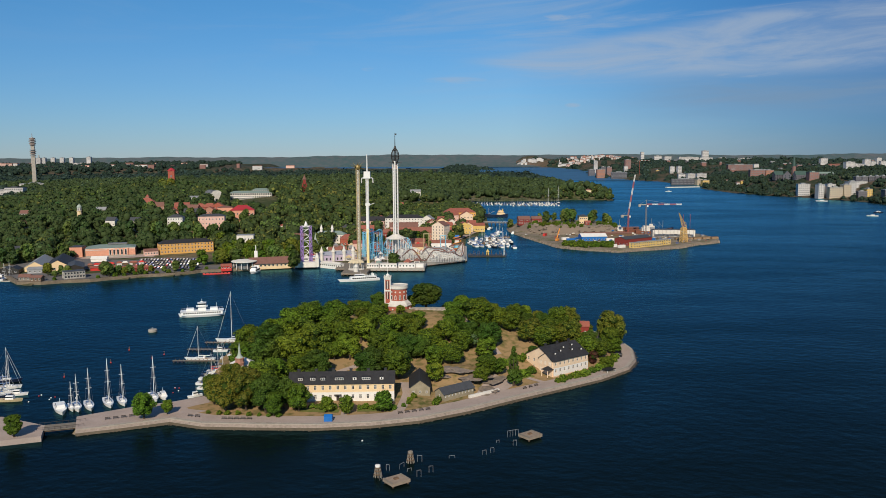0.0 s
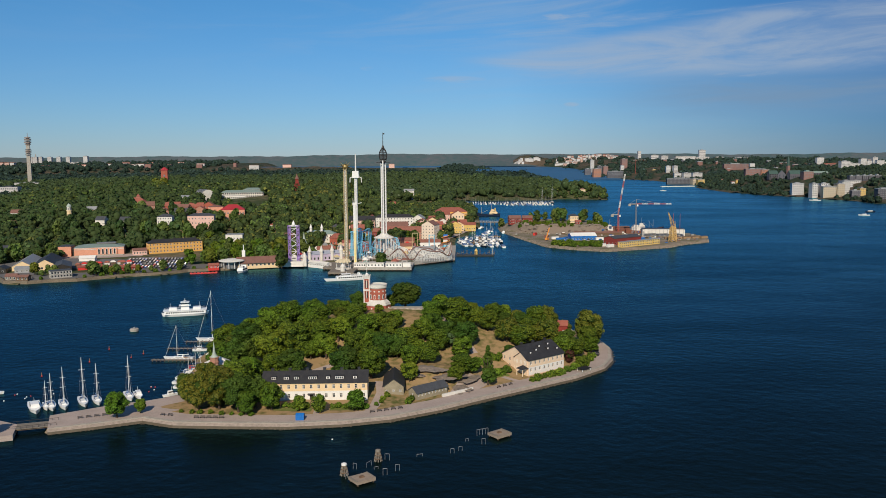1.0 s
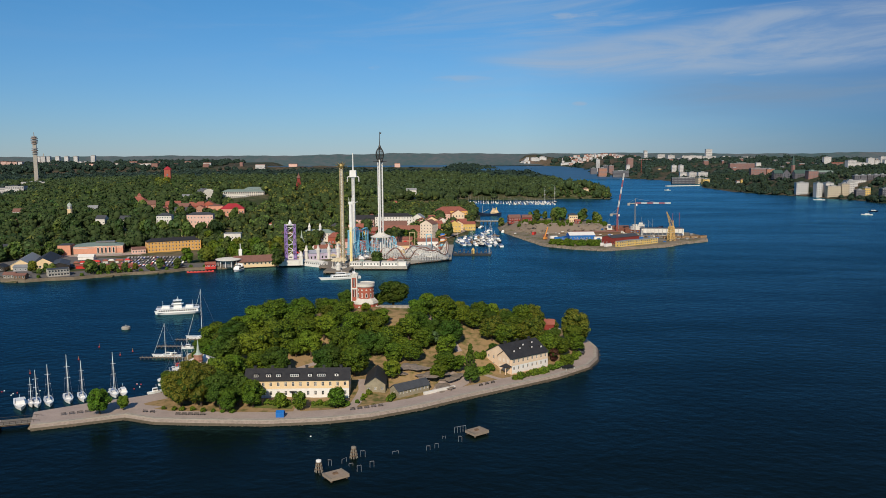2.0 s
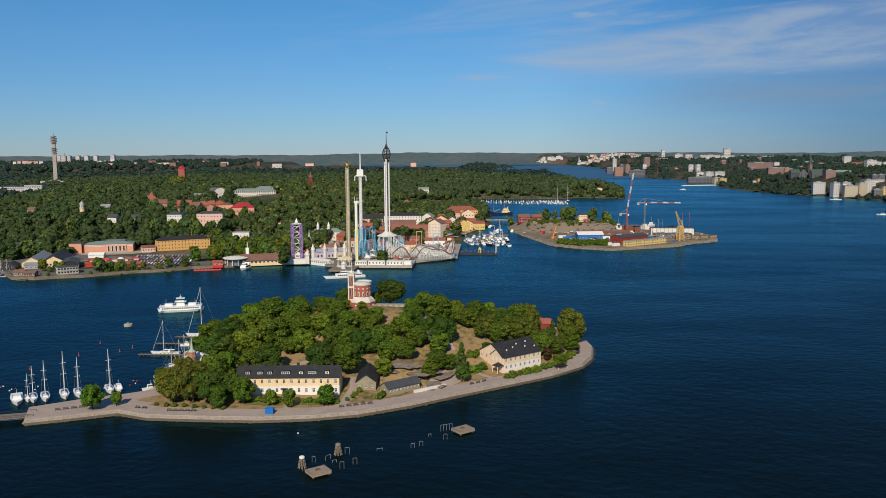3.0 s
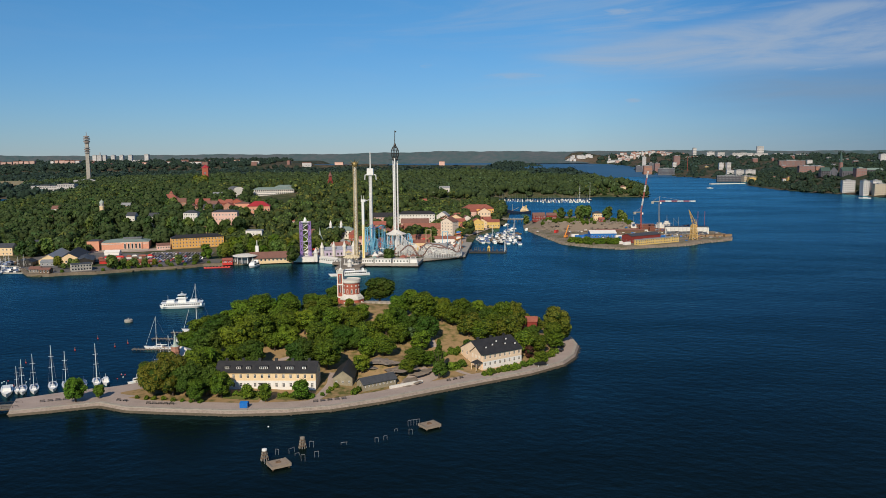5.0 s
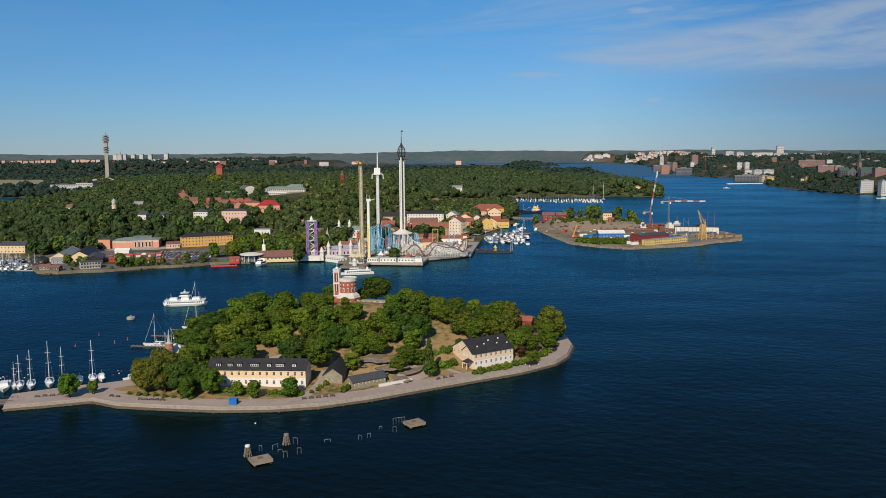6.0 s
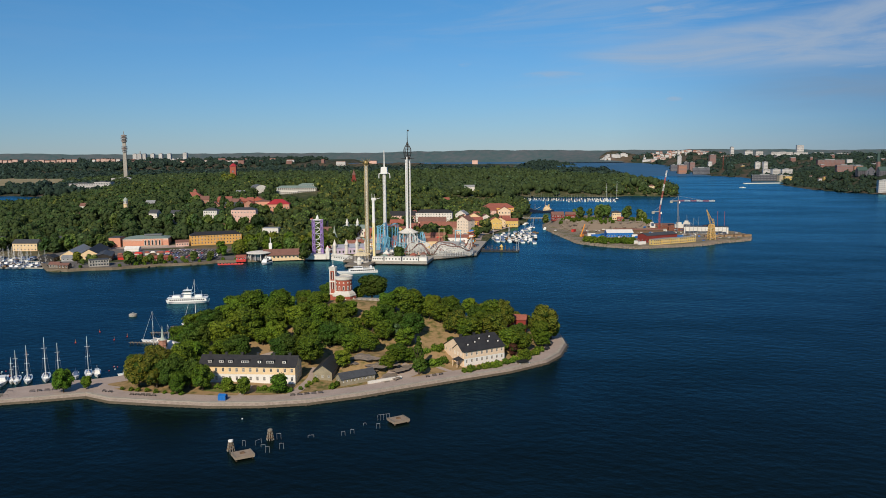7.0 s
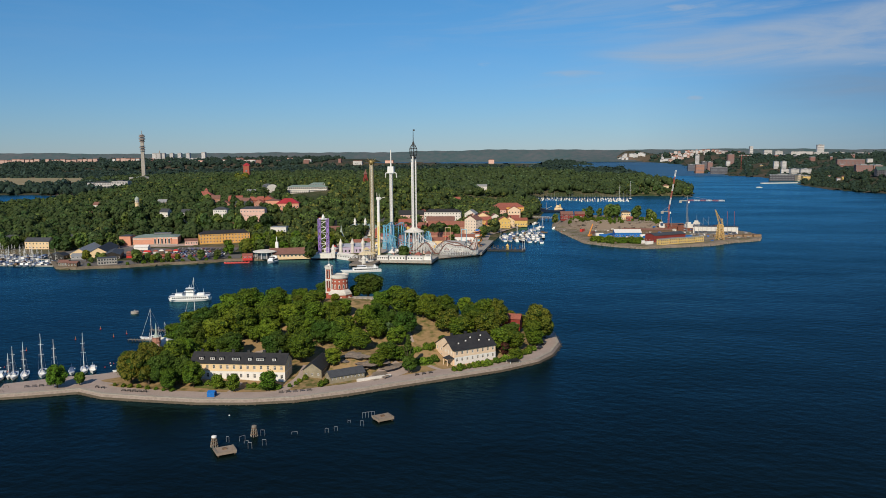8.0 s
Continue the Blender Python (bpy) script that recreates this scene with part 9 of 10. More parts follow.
def knoll_rocks():
    rng = random.Random(44)
    shapes = []
    for k in range(5):
        bm = bmesh.new()
        bmesh.ops.create_icosphere(bm, subdivisions=2, radius=1.0)
        for v in bm.verts:
            q = 1 + 0.8 * noise.noise(v.co * 1.4 + Vector((k * 7.0, 0, 0)))
            v.co = Vector((v.co.x * 1.5 * q, v.co.y * q, v.co.z * 0.8 * q))
        shapes.append(mesh_of("rock", bm, M["rock"]))
    for i in range(100):
        x = rng.uniform(70, 190)
        y = 1005 + max(0, 95 - x) - 4 * math.sin(x / 11) + rng.uniform(-5, 12)
        ob = tagged(at(new("rock", shapes[i % 5]), x, y, yard_z(x, y) - 0.6, rng.uniform(0, 180)), "bare brown granite crag on the knoll", "rock", "knoll crags")
        k = rng.uniform(1.0, 2.6)
        ob.scale = (k, k, k * rng.uniform(0.7, 1.2))


knoll_rocks()


def boat_crowd():
    """Rows of small craft in the little harbours: each its own thing."""
    rng = random.Random(3)
    a = motorboat("white motor boat in the small-boat harbour", 0, 925, 20, 14, group="small-boat harbour")
    b = sailboat("white sailing boat in the small-boat harbour", 12, 918, 20, 12, 14, group="small-boat harbour")
    c = motorboat("white cruiser with blue canopy in the small-boat harbour", 24, 905, 20, 16, group="small-boat harbour", top="canvas")
    d = motorboat("dark-hulled launch in the small-boat harbour", 34, 968, 20, 14, "navy", group="small-boat harbour", top="white_old")
    e = motorboat("varnished wooden motor boat in the small-boat harbour", 40, 985, 20, 11, "teak", group="small-boat harbour", top="wood_brown")
    kinds = [a, b, c, a, d, e, c]
    for row, (x0, y0, x1, y1, n) in enumerate(((-4, 912, 38, 902, 9), (0, 928, 44, 920, 8), (-4, 946, 42, 940, 8), (2, 892, 44, 878, 7), (4, 966, 40, 960, 6), (16, 985, 36, 980, 4), (25, 1000, 36, 1060, 5))):
        for i in range(n):
            t = i / (n - 1)
            copy_thing(rng.choice(kinds), pose(x0 + (x1 - x0) * t + rng.uniform(-1, 1), y0 + (y1 - y0) * t + rng.uniform(-1.5, 1.5), 0, 0, 0, 100 + rng.uniform(-14, 14) + 180 * (i % 2)))
    for x0, x1, y in ((-8, 42, 920), (-6, 44, 936), (-6, 32, 802)):
        ob = thing("pontoon", "grey floating pontoon in the small-boat harbour", "pontoon", (x0 + x1) / 2, y, 0, -12 if y > 900 else 0, "harbour pontoons")
        h = (x1 - x0) / 2
        for k in range(6):
            bm = bmesh.new()
            wide = 1.2 if y > 900 else 6
            add_box(bm, -h + h * k / 3 + 0.1, -h + h * (k + 1) / 3 - 0.1, -wide, wide, -0.2, 0.6 if y > 900 else 1.2)
            part("float", bm, M["wood_grey" if y > 900 else "steel_dark"], ob)
    # low rails, booths and flag masts on the black pontoon
    for i in range(9):
        ob = thing("mooring_trestle", "weathered timber trestle on the dark pontoon", "trestle", -4 + 4.4 * i, 798 + 7 * (i % 2), 1.2, 20 * i, "pontoon gear")
        for sx in (-1.6, 1.6):
            bm = bmesh.new()
            add_bar(bm, (sx, 0, 0), (sx * 0.4, 0, 3.0 + (i % 3)), 0.3)
            part("post", bm, M["wood_brown"], ob)
        bm = bmesh.new()
        add_bar(bm, (-1.4, 0, 1.6), (1.4, 0, 1.6), 0.3)
        part("beam", bm, M["wood_grey"], ob)
    bm = bmesh.new()
    add_turned(bm, [(1.6, 0), (1.4, 3), (2.0, 3.2), (0.2, 6)], 8)
    single("pontoon_kiosk", bm, M["ochre"], "small ochre kiosk with a pointed roof on the pontoon", "kiosk", 14, 803, 1.2)
    for x, y in ((30, 798), (31, 806)):
        bm = bmesh.new()
        add_cyl(bm, (0, 0, 0), (0, 0, 11), 0.2, 0.12, 6)
        single("flag_mast", bm, M["steel_white"], "tall white mast on the pontoon's end", "mast", x, y, 1.2)
    # western marina
    for row in range(8):
        for i in range(18):
            x, y = -492 + 6.6 * i + row * 1.2, 628 + row * 9.2 + rng.uniform(-1, 1) + 2 * i * (row < 1)
            if y > 697 or rng.random() < 0.1 or (row > 3 and x > -424) or (row > 2 and x > -408) or x > -386:
                continue
            copy_thing(rng.choice([a, b, b, c, b, d, e]), pose(x + rng.uniform(-1.2, 1.2), y, 0, 0, 0, 95 + rng.uniform(-8, 8) + 180 * (row % 2)))
    for row in range(3):
        ob = thing("pontoon", "long grey floating pontoon of the marina", "pontoon", -430, 634 + row * 21, 0, 4, "marina pontoons")
        for k in range(8):
            bm = bmesh.new()
            add_box(bm, -50 + 12.5 * k, -37.7 + 12.5 * k, -1.3, 1.3, -0.2, 0.7)
            part("float", bm, M["concrete"], ob)
    for x, y, l in ((546, 2250, 16), (753, 1753, 22), (651, 1325, 16), (699, 1403, 18), (330, 3300, 24)):
        motorboat("white motor boat crossing the wide water", x, y, 160 if x != 699 else 20, l, "navy" if x == 699 else "hull", "boats under way")
    # the large yacht harbour under the woods
    bm = bmesh.new()
    for row in range(4):
        for i in range(38):
            x = -22 + 5.3 * i + rng.uniform(-1.5, 1.5)
            y = 1625 + row * 28 + rng.uniform(-4, 4)
            if row == 0 and x < 80:
                continue
            l = rng.uniform(4, 6.5)
            k = len(bm.faces)
            add_box(bm, x - 1.5, x + 1.5, y - l, y + l, -0.2, 1.3, taper=0.4)
            add_box(bm, x - 1.0, x + 1.0, y - l * 0.4, y + l * 0.3, 1.6, 2.6, taper=0.2)
            bm.faces.ensure_lookup_table()
            tone = rng.choice((0, 0, 0, 1, 2))
            for f in bm.faces[k:]:
                f.material_index = tone
            if rng.random() < 0.85:
                h = rng.uniform(8, 17)
                k = len(bm.faces)
                add_cyl(bm, (x, y, 1.2), (x + rng.uniform(-0.2, 0.2), y, h), 0.09, 0.06, 5)
                bm.faces.ensure_lookup_table()
                for f in bm.faces[k:]:
                    f.material_index = 3
    single("moored_yachts", bm, [M["white_old"], M["navy"], M["canvas"], M["steel_grey"]], "crowded rows of white moored yachts with bare masts", "boats", kind="stuff")
    sailboat("tall sailing ship moored off the yacht harbour", 182, 1702, 90, 34, 38, "navy", "white", "old ships", True, True)
    sailboat("white schooner moored off the yacht harbour", 160, 1690, 90, 30, 34, "hull", "white", "old ships", True, True)


boat_crowd()

# ---- southern shore ----


def block(name, label, x, y, z, turn, w, d, h, wall, storeys, group="southern houses", roof="roof_grey", bands=True, open_front=0.0):
    """A tall far building with a row of windows for each storey; open_front keeps that many metres before it free of trees."""
    FAR_CLEAR.append((x, y, max(w, d) * 0.5 + 6))
    toward = Vector((45 - x, -y)).normalized()
    k = 12.0
    while k < open_front:
        FAR_CLEAR.append((x + toward.x * (k + d / 2), y + toward.y * (k + d / 2), w * 0.5 + 5))
        k += 12.0
    if not bands:
        bm = bmesh.new()
        add_box(bm, -w / 2, w / 2, -d / 2, d / 2, -10, h)
        n = len(bm.faces)
        add_box(bm, -w / 2 - 0.4, w / 2 + 0.4, -d / 2 - 0.4, d / 2 + 0.4, h, h + 2.5, taper=2.0)
        bm.faces.ensure_lookup_table()
        for f in bm.faces[n:]:
            f.material_index = 1
        return single(name, bm, [M[wall], M[roof]], label, "building", x, y, z, turn, group)
    ob = thing(name, label, "building", x, y, z, turn, group)
    bm = bmesh.new()
    add_box(bm, -w / 2, w / 2, -d / 2, d / 2, -25, h)
    part("wall", bm, M[wall], ob)
    bm = bmesh.new()
    add_box(bm, -w / 2 - 0.4, w / 2 + 0.4, -d / 2 - 0.4, d / 2 + 0.4, h, h + 0.8)
    add_box(bm, -w * 0.2, w * 0.15, -d * 0.25, d * 0.25, h + 0.8, h + 3.0)
    part("roof", bm, M[roof], ob)
    n = max(3, round(w / 4.5))
    for k in range(storeys):
        zz = h * (k + 0.35) / storeys
        bm = bmesh.new()
        for i in range(n):
            px = -w / 2 + w * (i + 0.5) / n
            add_box(bm, px - w / n * 0.3, px + w / n * 0.3, -d / 2 - 0.12, -d / 2 + 0.1, zz, zz + h / storeys * 0.42)
        part("window_band", bm, M["glass_far"], ob)
    return ob


def far_hall(name, label, x, y, z, turn, w, d, h, wall, roof, rh):
    """A far hall with a steep pitched roof."""
    FAR_CLEAR.append((x, y, max(w, d) * 0.5 + 6))
    return building(name, label, x, y, z, turn, w, d, h, wall, roof, rh, "gable", "x", 3, (5, 2), (2.4, 3.4), group="southern halls", clear=False, frame_key="glass_far")


def south_shore():
    rng = random.Random(21)
    # waterfront apartments
    for x, y, z, w, h, key, lab in ((790, 1946, 3.6, 27, 27, "far_white", "white waterfront apartment tower"), (796, 1868, 3.6, 13, 29, "far_white", "narrow white apartment block by the water"),
                                    # the dark block fills the gap between two white houses
                                    (808, 1885, 3.6, 10, 24, "far_dark", "dark narrow block in the gap between white houses"), (822, 1875, 3.6, 18, 29, "far_white", "white apartment block by the water"),
                                    (818, 1840, 3.6, 28, 23, "far_cream", "cream waterfront apartment block"), (846, 1850, 4, 17, 28, "far_cream", "tall cream apartment block by the water"),
                                    (864, 1866, 5, 18, 31, "far_white", "white stepped apartment block by the water"), (890, 1915, 20, 26, 17, "far_white", "white apartment block behind the waterfront"),
                                    (918, 1935, 22, 26, 15, "far_white", "white apartment block behind the waterfront"), (878, 1812, 7, 12, 17, "ochre", "ochre gabled house by the water"),
                                    (862, 1808, 5, 18, 14, "far_dark", "dark brown house by the water"), (880, 1725, 4, 26, 22, "far_dark", "dark brown block by the waterfront"), (914, 1742, 4, 36, 24, "far_red", "brown brick block by the waterfront")):
        block("apartment_block", lab, x, y, z, rng.uniform(-8, 8), w, 18, h, key, max(4, int(h / 4)), open_front=26)
    for i in range(5):
        block("row_house", "dark terrace house with pale roof on the slope", 912 + 16 * i, 1936 + 2 * i, 39 + 0.4 * i, 4, 14, 12, 8.5, "far_dark", 3, open_front=14)
    # institutes, halls and church on the rock
    for x, y, z, w, h, key, lab, rf in ((931, 2663, 22, 47, 30, "far_red", "long red brick block with pale roof", "roof_grey"), (975, 2681, 26, 26, 24, "far_rust", "rust-brown block with pale roof", "roof_grey"), (1071, 3260, 40, 96, 22, "far_red", "long brick row on the far hill", "roof_grey"),
                                        (866, 2077, 38, 24, 18, "far_red", "brick institute with green roof", "roof_green")):
        block("brick_block", lab, x, y, z, rng.uniform(-4, 8), w, 24, h, key, 5, roof=rf, open_front=30)
    far_hall("green_hall", "dark brick hall with a steep green roof", 832, 2218, 33, 6, 24, 16, 14, "far_dark", "dark_green_roof", 9)
    far_hall("green_hall", "dark brick hall with a broad green gable", 837, 2166, 33, 70, 26, 20, 14, "far_dark", "dark_green_roof", 11)
    far_hall("church_nave", "dark brick church nave with green roof", 854, 2126, 36, 10, 32, 14, 13, "far_dark", "dark_green_roof", 9)
    far_hall("institute_wing", "long institute wing with pale green roof", 909, 2104, 44, 6, 40, 14, 8, "far_dark", "roof_green", 4)
    tall_tower("church_tower", "dark red church tower with a slender green spire", 852, 2163, 40, 8, 30, "far_red", "dark_green_roof", 0.6, 26)
    # white flats along the southern hill
    for x, y, z, w, h, key in ((1713, 3988, 52, 35, 30, "far_white"), (1295, 2812, 48, 31, 27, "far_white"), (1325, 2830, 48, 24, 20, "far_white"), (1817, 3830, 37, 23, 18, "far_white"), (1866, 3874, 39, 30, 38, "far_white"), (1896, 3880, 39, 22, 28, "far_white"), (2006, 4049, 50, 25, 33, "far_white"), (1975, 3935, 38, 37, 30, "far_white"), (2060, 3990, 40, 40, 34, "far_white")):
        block("tower_block", "white tower block on the southern hill", x, y, z, 5, w, 20, h, key, max(4, int(h / 4)), open_front=40)
    block("red_terrace", "long low red-roofed terrace on the hill", 1714, 3882, 42, 4, 58, 18, 12, "far_red", 2, "southern houses", "roof_red", False, 40)
    # harbour front further out
    # the mill's shaded side is a separate block in a dark wall colour
    for x, y, z, w, h, key, lab in ((719, 2753, 2, 84, 18, "far_dark", "long dark warehouse at the water"), (763, 2730, 2, 19, 18, "far_cream", "cream house at the waterfront"), (772, 2690, 3, 22, 15, "ochre", "yellow gabled house at the waterfront"), (554, 3479, 3, 34, 39, "far_rust", "old brick mill by the water"), (546, 3690, 4, 29, 34, "far_dark", "brick mill side by the docks, coloured dark for shade"),
                                    (602, 3930, 18, 18, 58, "far_white", "white silo tower by the mill"), (605, 3725, 10, 22, 40, "far_dark", "dark tower block by the docks"), (620, 3656, 11, 21, 39, "far_red", "brick tower block by the docks"), (622, 3420, 4, 66, 27, "far_dark", "long dark glazed hall at the docks"), (724, 3768, 36, 27, 46, "far_red", "red brick tower block on the slope"),
                                    (700, 3684, 30, 16, 22, "far_white", "white block beside the brick tower"), (830, 3367, 27, 19, 27, "far_white", "white slim apartment tower"), (852, 3341, 28, 16, 27, "far_white", "white slim apartment tower"), (813, 3148, 10, 26, 19, "far_white", "pale terrace house above the docks"), (834, 3095, 11, 30, 20, "far_white", "pale terrace house above the docks"), (861, 3052, 12, 36, 20, "far_white", "pale terrace house above the docks"),
                                    (800, 3500, 20, 12, 18, "ochre", "small yellow house above the docks")):
        block("dock_building", lab, x, y, z, rng.uniform(-6, 10), w, 20, h, key, max(3, int(h / 5)), open_front=30)
    for x, y, w, h, lab in ((841, 2683, 13, 10, "small pale house among the trees"), (788, 2412, 9, 8, "small white house among the trees"), (802, 2412, 11, 9, "small yellow house among the trees")):
        block("cottage", lab, x, y, south_z(x, y), 5, w, 10, h, "ochre" if "yellow" in lab else "far_white", 2, "southern houses", "roof_brown", False, 20)
    # the ridge: a tower block among low white halls
    for x, z, w, h in ((1346, 78, 36, 48), (1259, 78, 100, 12), (1350, 76, 74, 11), (1443, 72, 48, 14), (1075, 80, 42, 18), (1132, 80, 39, 14), (1580, 70, 96, 12), (987, 74, 18, 46), (1660, 72, 40, 10), (1205, 80, 22, 10)):
        block("ridge_block", "white building on the far ridge", x, 4700, z, 3, w, 22, h, "far_white", max(2, int(h / 9)), "far ridge buildings", open_front=60)
    # the hillside town beyond the mill, thick with pale houses
    for i in range(156):
        x, y = rng.uniform(500, 920), rng.uniform(4470, 4760)
        block("far_house", "pale terraced house in the far hillside town", x, y, south_z(x, y) + rng.uniform(1, 6), rng.uniform(-12, 12), rng.uniform(8, 20), 12, rng.uniform(5, 9), rng.choice(["far_white", "far_white", "far_white", "far_pink", "far_pink"]), 3, "far hill houses", rng.choice(["roof_brown", "roof_grey", "roof_rust"]), False)
    for i in range(16):
        x, y = 492 + 7.0 * i, 4560 - 2 * i
        block("far_terrace", "stepped white housing terrace on the far slope", x, y, south_z(x, y) + 1, rng.uniform(-6, 6), 9, 14, rng.uniform(6, 9), "far_white", 3, "far slope terrace", "roof_grey", False, 70)
    for i in range(13):
        x, y = 290 + 10 * i + rng.uniform(-4, 4), 4700 - rng.uniform(0, 30)
        block("far_terrace", "stepped white housing terrace on the far headland", x, y, south_z(x, y) + rng.uniform(2, 9), rng.uniform(-14, 16), rng.uniform(10, 18), 14, rng.uniform(6, 9), "far_white", 3, "far headland terrace", "roof_grey", False, 40)
    for i in range(7):
        x = 243 + 8 * i
        block("far_terrace", "white terrace low on the far headland", x, 4690, south_z(x, 4690) + 3, 0, 7, 12, 6, "far_white", 2, "far headland terrace", "roof_grey", False, 40)
    for i in range(36):
        y = rng.uniform(2900, 4300)
        x = y * rng.uniform(0.22, 0.52)
        if shore_distance(np.array([[x]]), np.array([[y]]), SOUTH)[0, 0] < 120:
            continue
        block("far_house", "pale house among far trees", x, y, south_z(x, y) + 5, rng.uniform(-12, 12), rng.uniform(9, 22), 14, rng.uniform(6, 11), rng.choice(["far_white", "far_red", "far_red", "far_dark"]), 4, "far hill houses", "roof_grey", False)
    bm = bmesh.new()
    add_box(bm, -58, 58, -5, 5, -0.3, 2.4)
    single("pontoon", bm, M["white_old"], "long pale floating breakwater", "pontoon", 662, 2548, 0, 17)
    tower_crane("orange tower crane by the far docks", 712, 3444, 20, 58, 44, 0, 10, 1)


south_shore()


def north_far():
    rng = random.Random(31)
    for x, w, h in ((-2477, 23, 41), (-2448, 26, 41), (-2416, 19, 41), (-2364, 22, 41), (-2312, 22, 41), (-2258, 22, 41), (-2158, 23, 45)):
        block("tower_block", "white tower block on the northern ridge", x, 4480, 64, 4, w, 20, h, "far_white", 7, "northern tower blocks", open_front=40)
    for i in range(6):
        block("far_house", "low white housing row below the ridge", -2240 + 16 * i, 4460, 63, rng.uniform(-6, 6), 14, 14, rng.uniform(8, 13), "far_white", 3, "northern houses", "roof_grey", False, 60)
    for x0, x1, key, base, tall in ((-3330, -3070, "far_pink", 43, 32), (-3030, -2846, "far_pink", 43, 35), (-2823, -2706, "far_pink", 47, 30), (-2600, -2433, "far_white", 58, 20)):
        x = x0
        while x < x1:
            w = rng.uniform(18, 34)
            block("far_house", "brick-red housing block beyond the meadows" if key == "far_pink" else "white housing block beyond the meadows", x + w / 2, 4240, base, rng.uniform(-6, 6), w, 20, tall * rng.uniform(0.72, 1.0), rng.choice([key, key, "far_pink"]), 5, "northern housing", "roof_brown", False, 130)
            x += w + rng.uniform(2, 7)
    for i in range(28):
        x, y = rng.uniform(-2700, -300), rng.uniform(4100, 4400)
        block("far_house", "pale house among far northern trees", x, y, north_z(x, y) + 6, rng.uniform(-10, 10), rng.uniform(14, 50), 14, rng.uniform(8, 14), rng.choice(["far_white", "far_white", "rose", "far_red"]), 2, "northern houses", "roof_brown", False)
    for x, y, z, w, h, rf, lab in ((-1225, 2012, 8, 74, 15, "roof_slate", "long white hall with dark roof beyond the trees"), (-1168, 2016, 8, 46, 19, "roof_slate", "white hall wing beyond the trees"), (-1310, 2372, 14, 90, 12, "roof_grey", "long pale hall at the meadow's edge"), (-1412, 2700, 14, 30, 10, "roof_grey", "small pale hall at the meadow's edge")):
        block("depot", lab, x, y, z, 5, w, 24, h, "far_white", 2, "northern halls", rf, True, 50)
        CLEAR.extend([(x + w * (k - 2) / 4, y - 20 - 16 * j, 16) for k in range(5) for j in range(3)])
    # dry meadow
    bm = bmesh.new()
    v = [bm.verts.new(p) for p in ((-2400, 2080, 14.2), (-1440, 2080, 14.2), (-1560, 2500, 14.2), (-1700, 2800, 14.2), (-2900, 2960, 14.2))]
    bm.faces.new(v)
    single("meadow", bm, M["field"], "dry yellow meadow beyond the inlet", "meadow", kind="structure")


north_far()

# ---- woods ----


def heights(fn, outline, pts):
    X, Y = pts[:, 0][None], pts[:, 1][None]
    D = shore_distance(X, Y, outline)
    return fn(X, Y, np.maximum(D, 0))[0], D[0]


